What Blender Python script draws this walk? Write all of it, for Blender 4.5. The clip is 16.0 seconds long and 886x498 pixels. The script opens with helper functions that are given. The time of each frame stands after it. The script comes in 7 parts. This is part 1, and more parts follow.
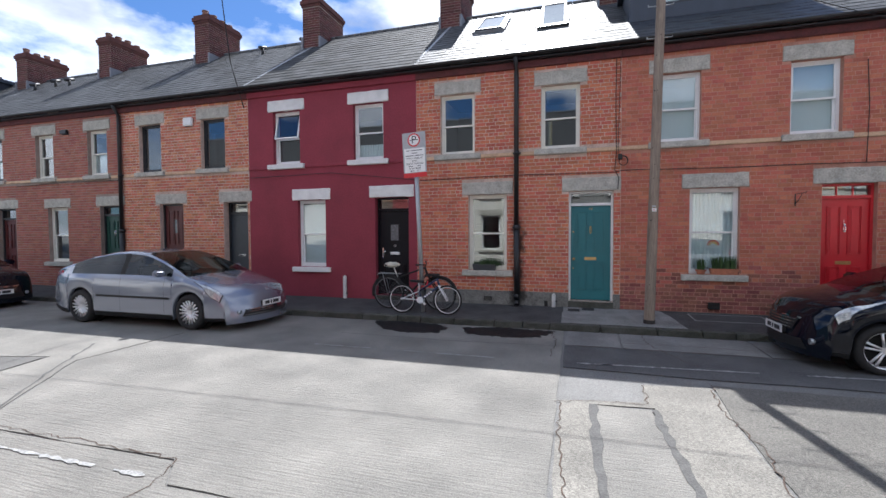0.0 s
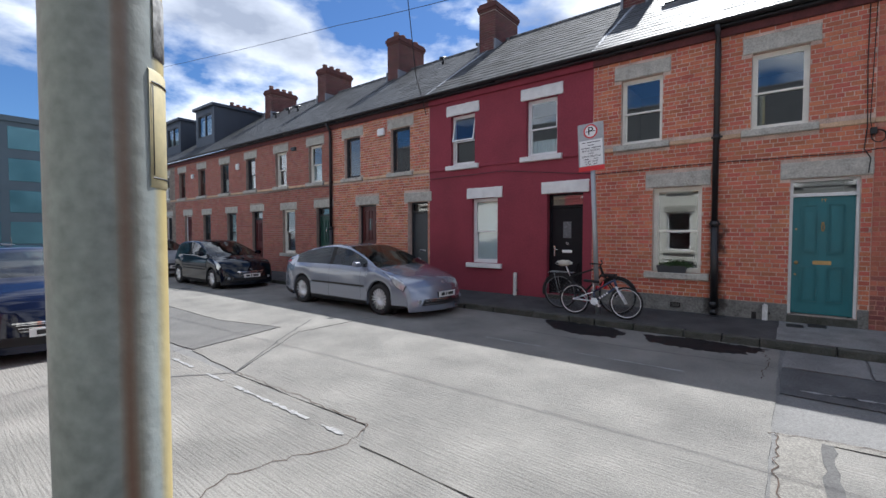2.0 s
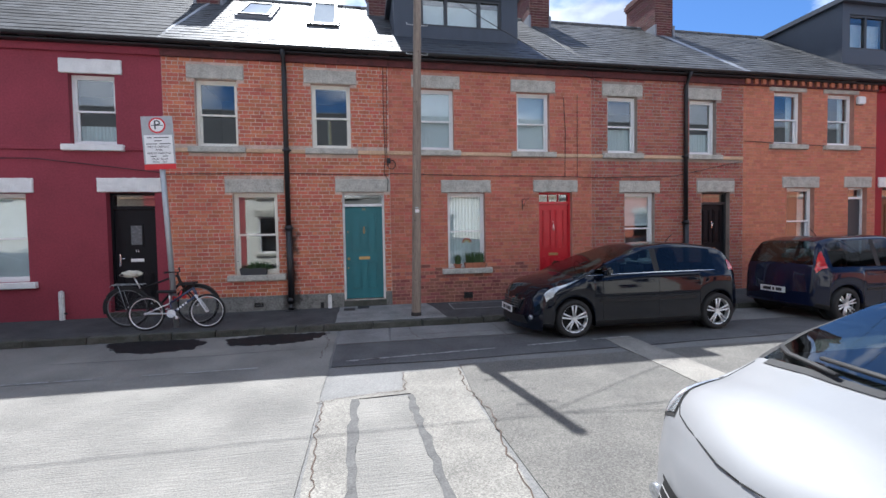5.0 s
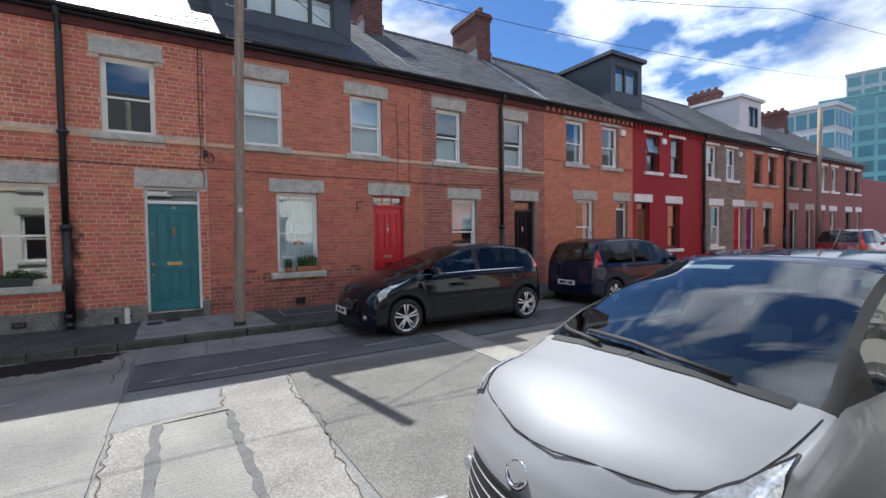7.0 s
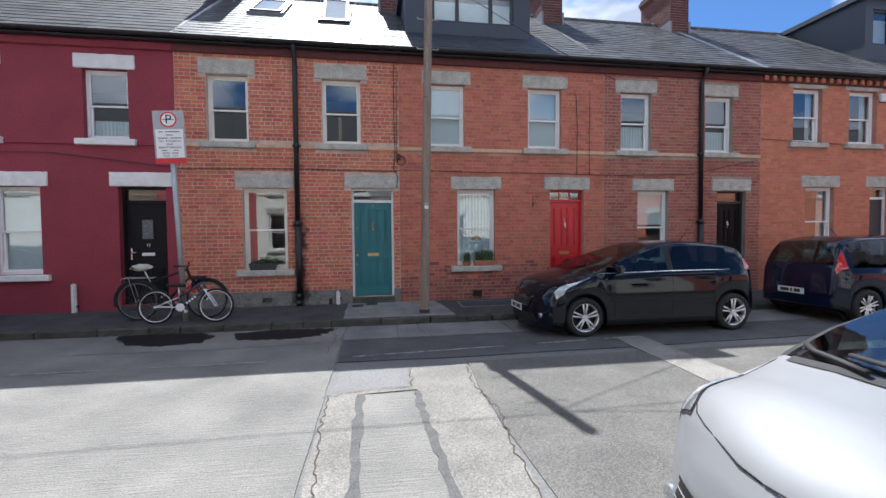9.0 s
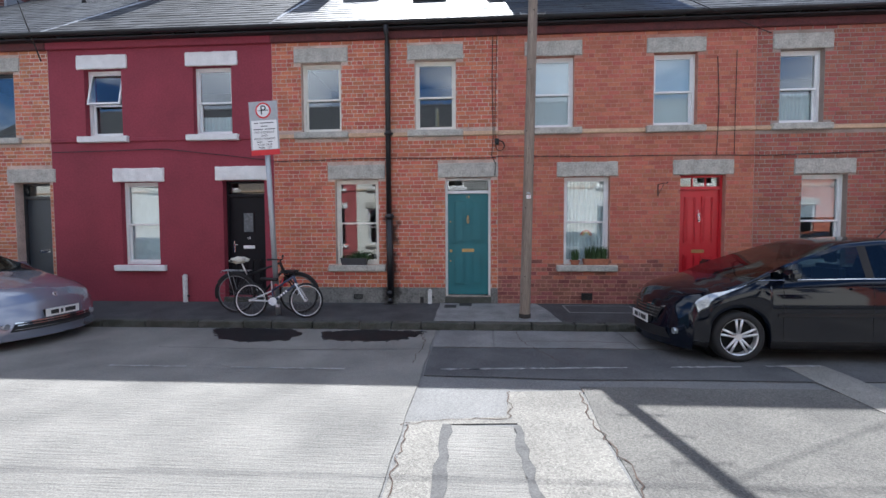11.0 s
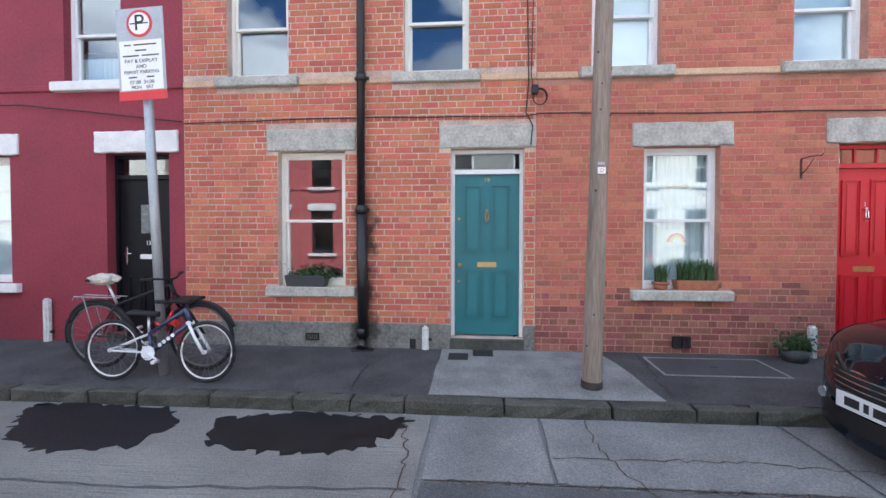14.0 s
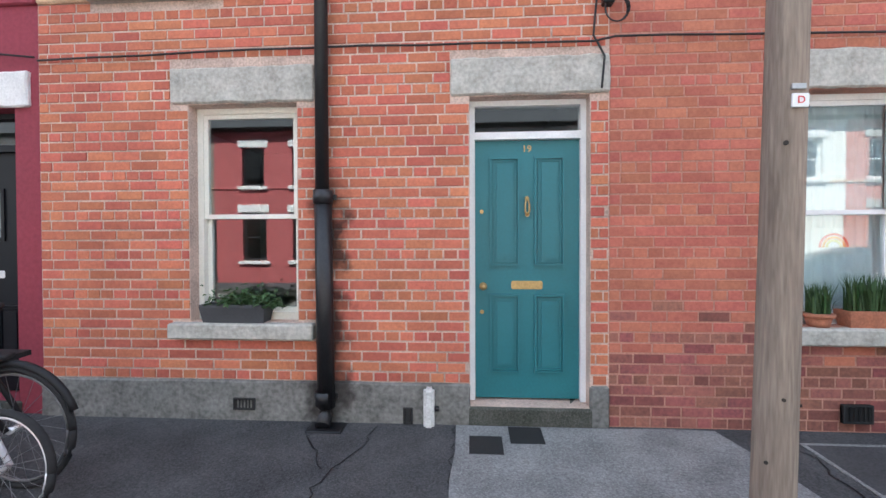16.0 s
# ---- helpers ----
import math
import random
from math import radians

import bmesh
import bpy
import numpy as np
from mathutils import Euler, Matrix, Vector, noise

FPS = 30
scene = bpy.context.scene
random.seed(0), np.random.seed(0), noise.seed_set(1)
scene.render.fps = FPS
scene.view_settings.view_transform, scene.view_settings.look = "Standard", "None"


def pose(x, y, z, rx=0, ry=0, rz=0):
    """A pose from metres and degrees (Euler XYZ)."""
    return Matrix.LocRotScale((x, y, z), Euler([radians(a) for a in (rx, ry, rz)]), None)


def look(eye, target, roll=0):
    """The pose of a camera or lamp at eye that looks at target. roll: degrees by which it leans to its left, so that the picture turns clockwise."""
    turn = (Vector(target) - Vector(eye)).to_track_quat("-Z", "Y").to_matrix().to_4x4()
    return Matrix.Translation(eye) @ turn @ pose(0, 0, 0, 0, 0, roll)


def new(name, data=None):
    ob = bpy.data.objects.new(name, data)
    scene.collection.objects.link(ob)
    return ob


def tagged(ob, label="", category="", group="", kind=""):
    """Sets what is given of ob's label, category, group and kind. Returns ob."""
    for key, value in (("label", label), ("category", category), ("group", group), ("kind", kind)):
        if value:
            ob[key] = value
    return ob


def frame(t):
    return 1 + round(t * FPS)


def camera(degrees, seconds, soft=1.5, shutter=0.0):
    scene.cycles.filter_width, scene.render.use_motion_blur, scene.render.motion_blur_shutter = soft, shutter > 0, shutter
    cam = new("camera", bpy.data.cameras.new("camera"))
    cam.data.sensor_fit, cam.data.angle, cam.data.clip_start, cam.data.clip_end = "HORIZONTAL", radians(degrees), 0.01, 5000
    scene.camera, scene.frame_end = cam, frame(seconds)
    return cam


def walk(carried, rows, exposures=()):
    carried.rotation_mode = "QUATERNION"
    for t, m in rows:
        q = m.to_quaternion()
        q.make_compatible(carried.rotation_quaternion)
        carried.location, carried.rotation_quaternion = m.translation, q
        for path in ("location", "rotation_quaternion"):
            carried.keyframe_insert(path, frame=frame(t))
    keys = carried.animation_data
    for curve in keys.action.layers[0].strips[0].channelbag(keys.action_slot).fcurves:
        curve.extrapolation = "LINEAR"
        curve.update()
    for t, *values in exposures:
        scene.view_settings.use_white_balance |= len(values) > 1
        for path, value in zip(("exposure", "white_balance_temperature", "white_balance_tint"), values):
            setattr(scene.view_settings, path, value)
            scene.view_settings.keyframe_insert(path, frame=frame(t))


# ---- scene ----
cam = camera(90.7, 16.0)
PATH = [
    (0, (0.505, -0.264, 1.58), (-0.067, 1.651, 1.508), -0.3),
    (0.5, (0.473, -0.229, 1.557), (-0.384, 1.577, 1.488), -0.1),
    (1, (0.455, -0.217, 1.509), (-0.606, 1.477, 1.445), 0.1),
    (1.5, (0.446, -0.21, 1.509), (-0.741, 1.398, 1.442), 0.0),
    (2, (0.44, -0.213, 1.524), (-0.805, 1.35, 1.452), -0.0),
    (2.5, (0.459, -0.189, 1.52), (-0.769, 1.388, 1.448), -0.1),
    (3, (0.537, -0.194, 1.54), (-0.561, 1.477, 1.467), -0.4),
    (3.5, (0.623, -0.16, 1.545), (-0.205, 1.66, 1.472), -0.6),
    (4, (0.713, -0.153, 1.544), (0.267, 1.796, 1.473), -0.8),
    (4.5, (0.79, -0.163, 1.537), (0.757, 1.836, 1.466), -0.9),
    (5, (0.822, -0.189, 1.536), (1.18, 1.778, 1.464), -1.0),
    (7.3, (0.938, -0.226, 1.473), (1.983, 1.478, 1.413), -0.8),
    (7.5, (1.011, -0.192, 1.484), (1.985, 1.553, 1.416), -1.1),
    (8, (0.964, -0.18, 1.463), (1.727, 1.668, 1.404), -0.8),
    (8.2, (0.941, -0.184, 1.469), (1.612, 1.7, 1.407), -0.6),
    (8.5, (0.895, -0.154, 1.472), (1.415, 1.776, 1.406), -0.6),
    (9, (0.852, -0.114, 1.47), (1.165, 1.86, 1.399), -0.5),
    (9.5, (0.846, -0.01, 1.469), (0.995, 1.983, 1.393), -0.3),
    (10, (0.937, 0.187, 1.461), (0.936, 2.186, 1.379), -0.3),
    (12.5, (0.834, 2.313, 1.426), (0.663, 4.304, 1.333), -0.2),
    (13, (0.851, 2.891, 1.431), (0.668, 4.881, 1.342), -0.1),
    (13.5, (0.805, 3.47, 1.375), (0.633, 5.462, 1.31), -0.0),
    (14, (0.722, 4.032, 1.353), (0.568, 6.025, 1.304), 0.1),
    (14.5, (0.618, 4.561, 1.356), (0.478, 6.556, 1.313), 0.2),
    (15, (0.521, 5.079, 1.376), (0.383, 7.074, 1.333), 0.1),
    (15.5, (0.467, 5.582, 1.393), (0.322, 7.576, 1.343), -0.0),
    (16, (0.418, 6.097, 1.355), (0.288, 8.092, 1.327), -0.2),
]
EXPOSURES = [(0, 1.07, 5900, 10), (1.5, 0.78, 5900, 9), (2.7, 0.78, 5900, 9), (3.5, 0.92, 5850, 10), (4, 1.03, 5850, 10), (5, 1.25, 5800, 9), (7.5, 0.99, 5900, 8), (8.5, 1.04, 5850, 9), (10, 1.24, 5800, 9), (12.5, 1.58, 5650, 8), (13.5, 2.02, 5650, 7), (14, 2.12, 5700, 7), (16, 2.25, 5950, 6)]
walk(cam, [(t, look(eye, target, roll)) for t, eye, target, roll in PATH], EXPOSURES)

# ---- light ----
SUN_DIR = Vector((-0.125, 1.0, 1.43)).normalized()
world = bpy.data.worlds.new("sky")
scene.world = world
world.use_nodes = True
nt = world.node_tree
nt.nodes.clear()
w_out = nt.nodes.new("ShaderNodeOutputWorld")
w_bg = nt.nodes.new("ShaderNodeBackground")
w_sky = nt.nodes.new("ShaderNodeTexSky")
w_sky.sky_type, w_sky.sun_disc = "NISHITA", False
w_sky.ozone_density, w_sky.dust_density, w_sky.altitude = 2.5, 0.5, 200
w_sky.sun_elevation, w_sky.sun_rotation = radians(54.8), radians(-7.1)
w_co = nt.nodes.new("ShaderNodeTexCoord")
w_map = nt.nodes.new("ShaderNodeMapping")
w_map.inputs["Scale"].default_value = (1.0, 1.0, 2.2)
w_map.inputs["Location"].default_value = (0.55, 0.1, 0.0)
w_no = nt.nodes.new("ShaderNodeTexNoise")
w_no.inputs["Scale"].default_value, w_no.inputs["Detail"].default_value, w_no.inputs["Roughness"].default_value = 2.3, 10.0, 0.55
w_rp = nt.nodes.new("ShaderNodeValToRGB")
w_rp.color_ramp.elements[0].position, w_rp.color_ramp.elements[1].position = 0.45, 0.545
w_no2 = nt.nodes.new("ShaderNodeTexNoise")
w_no2.inputs["Scale"].default_value, w_no2.inputs["Detail"].default_value = 4.0, 6.0
w_rp2 = nt.nodes.new("ShaderNodeValToRGB")
w_rp2.color_ramp.elements[0].position, w_rp2.color_ramp.elements[1].position = 0.35, 0.65
w_rp2.color_ramp.elements[0].color, w_rp2.color_ramp.elements[1].color = (2.3, 2.5, 3.0, 1), (6.6, 6.7, 7.0, 1)
w_mix = nt.nodes.new("ShaderNodeMix")
w_mix.data_type = "RGBA"
L = nt.links.new
L(w_co.outputs["Generated"], w_map.inputs["Vector"])
L(w_map.outputs["Vector"], w_no.inputs["Vector"])
L(w_map.outputs["Vector"], w_no2.inputs["Vector"])
L(w_no.outputs["Fac"], w_rp.inputs["Fac"])
L(w_no2.outputs["Fac"], w_rp2.inputs["Fac"])
L(w_rp.outputs["Color"], w_mix.inputs["Factor"])
w_deep = nt.nodes.new("ShaderNodeMix")
w_deep.data_type, w_deep.blend_type = "RGBA", "MULTIPLY"
w_deep.inputs["Factor"].default_value, w_deep.inputs["B"].default_value = 1.0, (0.30, 0.40, 0.52, 1)
L(w_sky.outputs["Color"], w_deep.inputs["A"])
L(w_deep.outputs["Result"], w_mix.inputs["A"])
L(w_rp2.outputs["Color"], w_mix.inputs["B"])
L(w_mix.outputs["Result"], w_bg.inputs["Color"])
L(w_bg.outputs["Background"], w_out.inputs["Surface"])
w_bg.inputs["Strength"].default_value = 0.125

sun = new("sun", bpy.data.lights.new("sun", "SUN"))
sun.data.energy, sun.data.angle, sun.data.color = 4.6, radians(0.5), (1.0, 0.945, 0.875)
sun.matrix_world = look(SUN_DIR * 50, (0, 0, 0))

# ---- materials ----


def material(name, color, rough=0.7, metal=0.0, vary=0.12, scale=6.0, fine=60.0, bump=0.0, bump_scale=80.0, spec=0.5, second=None, island=0.0, obj=0.0, coat=0.0, stretch=(1, 1, 1)):
    """A painted, stony or metal surface: colour mottled at two scales, with bump and uneven gloss."""
    m = bpy.data.materials.new(name)
    m.use_nodes = True
    t = m.node_tree
    b = t.nodes["Principled BSDF"]
    ln = t.links.new
    b.inputs["Metallic"].default_value = metal
    b.inputs["Specular IOR Level"].default_value = spec
    b.inputs["Coat Weight"].default_value = coat
    b.inputs["Coat Roughness"].default_value = 0.04
    mp = t.nodes.new("ShaderNodeMapping")
    mp.inputs["Scale"].default_value = stretch
    ge = t.nodes.new("ShaderNodeNewGeometry")
    ln(ge.outputs["Position"], mp.inputs["Vector"])
    n1 = t.nodes.new("ShaderNodeTexNoise")
    n1.inputs["Scale"].default_value, n1.inputs["Detail"].default_value = scale, 5
    n2 = t.nodes.new("ShaderNodeTexNoise")
    n2.inputs["Scale"].default_value, n2.inputs["Detail"].default_value = fine, 3
    ln(mp.outputs["Vector"], n1.inputs["Vector"])
    ln(mp.outputs["Vector"], n2.inputs["Vector"])
    ad = t.nodes.new("ShaderNodeMath")
    ad.operation = "MULTIPLY_ADD"
    ad.inputs[1].default_value, ad.inputs[2].default_value = 0.5, 0.0
    ln(n2.outputs["Fac"], ad.inputs[0])
    sm = t.nodes.new("ShaderNodeMath")
    sm.operation = "MULTIPLY_ADD"
    sm.inputs[1].default_value = 0.5
    ln(n1.outputs["Fac"], sm.inputs[0])
    ln(ad.outputs[0], sm.inputs[2])
    rp = t.nodes.new("ShaderNodeValToRGB")
    c = Vector(color)
    lo = Vector(second) if second else c * (1 - 1.6 * vary)
    hi = c * (1 + 1.2 * vary)
    rp.color_ramp.elements[0].position, rp.color_ramp.elements[1].position = 0.33, 0.67
    rp.color_ramp.elements[0].color = (*lo, 1)
    rp.color_ramp.elements[1].color = (*hi, 1)
    ln(sm.outputs[0], rp.inputs["Fac"])
    last = rp.outputs["Color"]
    if island or obj:
        hs = t.nodes.new("ShaderNodeHueSaturation")
        mr = t.nodes.new("ShaderNodeMapRange")
        a = island or obj
        mr.inputs["To Min"].default_value, mr.inputs["To Max"].default_value = 1 - a, 1 + a
        mh = t.nodes.new("ShaderNodeMapRange")
        mh.inputs["To Min"].default_value, mh.inputs["To Max"].default_value = 0.5 - 0.02 * a / 0.3, 0.5 + 0.02 * a / 0.3
        if island:
            src = ge.outputs["Random Per Island"]
        else:
            oi = t.nodes.new("ShaderNodeObjectInfo")
            src = oi.outputs["Random"]
        wn = t.nodes.new("ShaderNodeTexWhiteNoise")
        wn.noise_dimensions = "1D"
        ln(src, wn.inputs["W"])
        ln(src, mr.inputs["Value"])
        ln(wn.outputs["Value"], mh.inputs["Value"])
        ln(mr.outputs["Result"], hs.inputs["Value"])
        ln(mh.outputs["Result"], hs.inputs["Hue"])
        ln(last, hs.inputs["Color"])
        last = hs.outputs["Color"]
    ln(last, b.inputs["Base Color"])
    rr = t.nodes.new("ShaderNodeMapRange")
    rr.inputs["To Min"].default_value, rr.inputs["To Max"].default_value = max(0.0, rough - 0.1), min(1.0, rough + 0.1)
    if rough < 0.12 or name.startswith("paint_"):
        rr.inputs["To Min"].default_value, rr.inputs["To Max"].default_value = rough, rough
    ln(n1.outputs["Fac"], rr.inputs["Value"])
    ln(rr.outputs["Result"], b.inputs["Roughness"])
    if bump:
        n3 = t.nodes.new("ShaderNodeTexNoise")
        n3.inputs["Scale"].default_value, n3.inputs["Detail"].default_value = bump_scale, 4
        ln(mp.outputs["Vector"], n3.inputs["Vector"])
        bp = t.nodes.new("ShaderNodeBump")
        bp.inputs["Strength"].default_value, bp.inputs["Distance"].default_value = bump, 0.01
        ln(n3.outputs["Fac"], bp.inputs["Height"])
        ln(bp.outputs["Normal"], b.inputs["Normal"])
    return m


def glass_material(name, tint, base=0.05, edge=0.85):
    """Window glass: clear behind, with the reflection of a pane."""
    m = bpy.data.materials.new(name)
    m.use_nodes = True
    t = m.node_tree
    t.nodes.clear()
    out = t.nodes.new("ShaderNodeOutputMaterial")
    lw = t.nodes.new("ShaderNodeLayerWeight")
    lw.inputs["Blend"].default_value = 0.5
    pw = t.nodes.new("ShaderNodeMath")
    pw.operation = "POWER"
    pw.inputs[1].default_value = 3.5
    fr = t.nodes.new("ShaderNodeMath")
    fr.operation = "MULTIPLY_ADD"
    fr.inputs[1].default_value, fr.inputs[2].default_value = edge, base
    t.links.new(lw.outputs["Facing"], pw.inputs[0])
    t.links.new(pw.outputs[0], fr.inputs[0])
    tr = t.nodes.new("ShaderNodeBsdfTransparent")
    tr.inputs["Color"].default_value = (*tint, 1)
    gl = t.nodes.new("ShaderNodeBsdfGlossy")
    gl.inputs["Roughness"].default_value = 0.01
    mx = t.nodes.new("ShaderNodeMixShader")
    t.links.new(fr.outputs[0], mx.inputs[0])
    t.links.new(tr.outputs[0], mx.inputs[1])
    t.links.new(gl.outputs[0], mx.inputs[2])
    t.links.new(mx.outputs[0], out.inputs["Surface"])
    return m


def brick_set(name, c, second, island=0.28):
    return material("brick_" + name, c, 0.85, second=second, vary=0.1, scale=3, fine=45, bump=0.35, bump_scale=120, spec=0.25, island=island)


def aggregate(m, amount=0.2, size=95.0):
    """Small darker and paler stones in a worn road surface."""
    t = m.node_tree
    b = next(n for n in t.nodes if n.type == "BSDF_PRINCIPLED")
    src = b.inputs["Base Color"].links[0].from_socket
    tc = t.nodes.new("ShaderNodeTexCoord")
    v = t.nodes.new("ShaderNodeTexVoronoi")
    v.inputs["Scale"].default_value = size
    r = t.nodes.new("ShaderNodeMapRange")
    r.inputs["To Min"].default_value, r.inputs["To Max"].default_value = 1 - amount, 1 + amount
    sep = t.nodes.new("ShaderNodeSeparateColor")
    mx = t.nodes.new("ShaderNodeVectorMath")
    mx.operation = "SCALE"
    t.links.new(tc.outputs["Object"], v.inputs["Vector"])
    t.links.new(v.outputs["Color"], sep.inputs[0])
    t.links.new(sep.outputs[0], r.inputs["Value"])
    t.links.new(src, mx.inputs[0])
    t.links.new(r.outputs[0], mx.inputs["Scale"])
    t.links.new(mx.outputs[0], b.inputs["Base Color"])
    return m


def sooty(m, x, half, z_top):
    """A ragged black stain down a wall round x, below z_top."""
    t = m.node_tree
    b = t.nodes["Principled BSDF"]
    src = b.inputs["Base Color"].links[0].from_socket
    ge = t.nodes.new("ShaderNodeNewGeometry")
    sp = t.nodes.new("ShaderNodeSeparateXYZ")
    no = t.nodes.new("ShaderNodeTexNoise")
    no.inputs["Scale"].default_value, no.inputs["Detail"].default_value = 5.0, 6

    def step(op, a, v, third=None):
        q = t.nodes.new("ShaderNodeMath")
        q.operation, q.use_clamp = op, op == "MULTIPLY"
        for k, w in enumerate((a, v, third)):
            if isinstance(w, (int, float)):
                q.inputs[k].default_value = w
            elif w is not None:
                t.links.new(w, q.inputs[k])
        return q.outputs[0]

    t.links.new(ge.outputs["Position"], sp.inputs[0])
    t.links.new(ge.outputs["Position"], no.inputs["Vector"])
    dx = step("ABSOLUTE", step("SUBTRACT", sp.outputs["X"], x), 0.0)
    wide = step("MULTIPLY_ADD", no.outputs["Fac"], 2.6 * half, -0.5 * half)
    side = step("MULTIPLY", step("SUBTRACT", wide, dx), 9.0)
    high = step("MULTIPLY", step("SUBTRACT", z_top, sp.outputs["Z"]), 3.0)
    mx = t.nodes.new("ShaderNodeMix")
    mx.data_type = "RGBA"
    mx.inputs["B"].default_value = (0.025, 0.02, 0.018, 1)
    t.links.new(step("MULTIPLY", step("MULTIPLY", side, high), 0.85), mx.inputs["Factor"])
    t.links.new(src, mx.inputs["A"])
    t.links.new(mx.outputs["Result"], b.inputs["Base Color"])


M = {}
M["brick_red"] = brick_set("red", (0.52, 0.170, 0.102), (0.40, 0.123, 0.078), 0.17)
M["brick_piece"] = material("brick_piece", (0.52, 0.170, 0.102), 0.85, second=(0.40, 0.123, 0.078), scale=3, fine=45, bump=0.35, bump_scale=120, spec=0.25, obj=0.2)
M["brick_flush"] = brick_set("flush", (0.47, 0.165, 0.108), (0.37, 0.118, 0.082), 0.15)
M["brick_orange"] = brick_set("orange", (0.52, 0.20, 0.115), (0.39, 0.13, 0.08), 0.22)
M["brick_dark"] = brick_set("dark", (0.36, 0.125, 0.09), (0.27, 0.09, 0.07), 0.18)
M["brick_bright"] = brick_set("bright", (0.52, 0.20, 0.125), (0.43, 0.155, 0.095), 0.12)
M["brick_brown"] = brick_set("brown", (0.36, 0.135, 0.10), (0.28, 0.10, 0.08), 0.16)
M["brick_mauve"] = brick_set("mauve", (0.27, 0.11, 0.105), (0.22, 0.085, 0.085), 0.1)
M["stone_grey"] = brick_set("stone", (0.25, 0.21, 0.17), (0.17, 0.145, 0.12), 0.25)
M["brick_grime"] = brick_set("grime", (0.33, 0.125, 0.095), (0.19, 0.08, 0.068), 0.25)
M["mortar_light"] = material("mortar_light", (0.57, 0.43, 0.355), 0.95, vary=0.25, scale=4, bump=0.3)
M["mortar_red"] = material("mortar_red", (0.46, 0.23, 0.17), 0.95, vary=0.2, scale=4, bump=0.3)
M["mortar_grey"] = material("mortar_grey", (0.33, 0.26, 0.22), 0.95, vary=0.2, scale=4, bump=0.3)
M["render_maroon"] = material("render_maroon", (0.26, 0.043, 0.062), 0.75, vary=0.12, scale=1.5, fine=30, bump=0.15, bump_scale=60, spec=0.3)
M["render_crimson"] = material("render_crimson", (0.30, 0.022, 0.028), 0.7, vary=0.12, scale=1.5, fine=30, bump=0.15, bump_scale=60, spec=0.3)
M["render_rose"] = material("render_rose", (0.42, 0.10, 0.10), 0.8, vary=0.12, scale=1.5, fine=30, bump=0.15, bump_scale=60)
M["render_grey"] = material("render_grey", (0.30, 0.30, 0.285), 0.85, vary=0.12, scale=1.5, fine=30, bump=0.3, bump_scale=60)
M["granite"] = material("granite", (0.50, 0.482, 0.43), 0.9, second=(0.30, 0.285, 0.25), scale=6, fine=34, bump=0.8, bump_scale=22, spec=0.25)
M["string"] = material("string_course", (0.58, 0.40, 0.26), 0.85, vary=0.2, scale=5, bump=0.3)
M["plinth"] = material("plinth_cement", (0.24, 0.235, 0.215), 0.95, second=(0.085, 0.083, 0.075), scale=4.5, fine=30, bump=0.5, bump_scale=30)
M["white_paint"] = material("white_paint", (0.82, 0.82, 0.81), 0.5, vary=0.06, scale=5, bump=0.05)
M["white_stone"] = material("white_painted_stone", (0.76, 0.75, 0.73), 0.75, vary=0.1, scale=5, bump=0.4, bump_scale=40)
M["cream_paint"] = material("cream_paint", (0.80, 0.78, 0.70), 0.5, vary=0.06)
M["dark_frame"] = material("dark_frame", (0.03, 0.032, 0.035), 0.4, vary=0.1)
M["brown_frame"] = material("brown_frame", (0.10, 0.04, 0.03), 0.5, vary=0.15)
M["slate"] = material("slate", (0.075, 0.078, 0.082), 0.56, vary=0.4, scale=2.2, fine=40, bump=0.35, bump_scale=60, spec=0.16, island=0.25)
M["slate_matte"] = material("slate_matte", (0.07, 0.072, 0.076), 0.8, vary=0.35, scale=2.2, fine=40, bump=0.35, bump_scale=60, spec=0.1, island=0.25)
M["slate_under"] = material("slate_under", (0.04, 0.042, 0.045), 0.8)
M["ridge_tile"] = material("ridge_tile", (0.12, 0.12, 0.12), 0.7, vary=0.2, bump=0.3)
M["lead"] = material("lead", (0.22, 0.23, 0.25), 0.45, vary=0.15, bump=0.1)
M["iron_black"] = material("iron_black", (0.014, 0.014, 0.016), 0.4, vary=0.3, bump=0.1)
M["grille_dark"] = material("grille_dark", (0.02, 0.02, 0.02), 0.7)
M["chim_brick"] = material("chimney_brick", (0.135, 0.046, 0.040), 0.9, second=(0.07, 0.027, 0.025), scale=6, fine=40, bump=0.4, island=0.25)
M["terracotta"] = material("terracotta", (0.42, 0.16, 0.09), 0.8, vary=0.2, scale=12)
M["clay_pot"] = material("clay_chimney_pot", (0.19, 0.10, 0.075), 0.85, vary=0.2, scale=8)
M["brass"] = material("brass", (0.52, 0.36, 0.16), 0.4, metal=0.85, vary=0.15, scale=30)
M["chrome"] = material("chrome", (0.75, 0.75, 0.76), 0.1, metal=1.0, vary=0.03)
M["door_teal"] = material("door_teal", (0.022, 0.165, 0.19), 0.42, vary=0.07, scale=3, bump=0.04)
M["door_red"] = material("door_red", (0.58, 0.018, 0.03), 0.38, vary=0.05, scale=3, bump=0.04)
M["door_black"] = material("door_black", (0.008, 0.009, 0.012), 0.45, vary=0.15, spec=0.2)
M["door_slate"] = material("door_slate", (0.045, 0.055, 0.065), 0.45, vary=0.1)
M["door_green"] = material("door_green", (0.012, 0.06, 0.045), 0.4, vary=0.1)
M["door_wine"] = material("door_wine", (0.09, 0.014, 0.014), 0.4, vary=0.1)
M["door_brown"] = material("door_brown", (0.19, 0.075, 0.03), 0.45, vary=0.25, scale=5, stretch=(1, 1, 0.2))
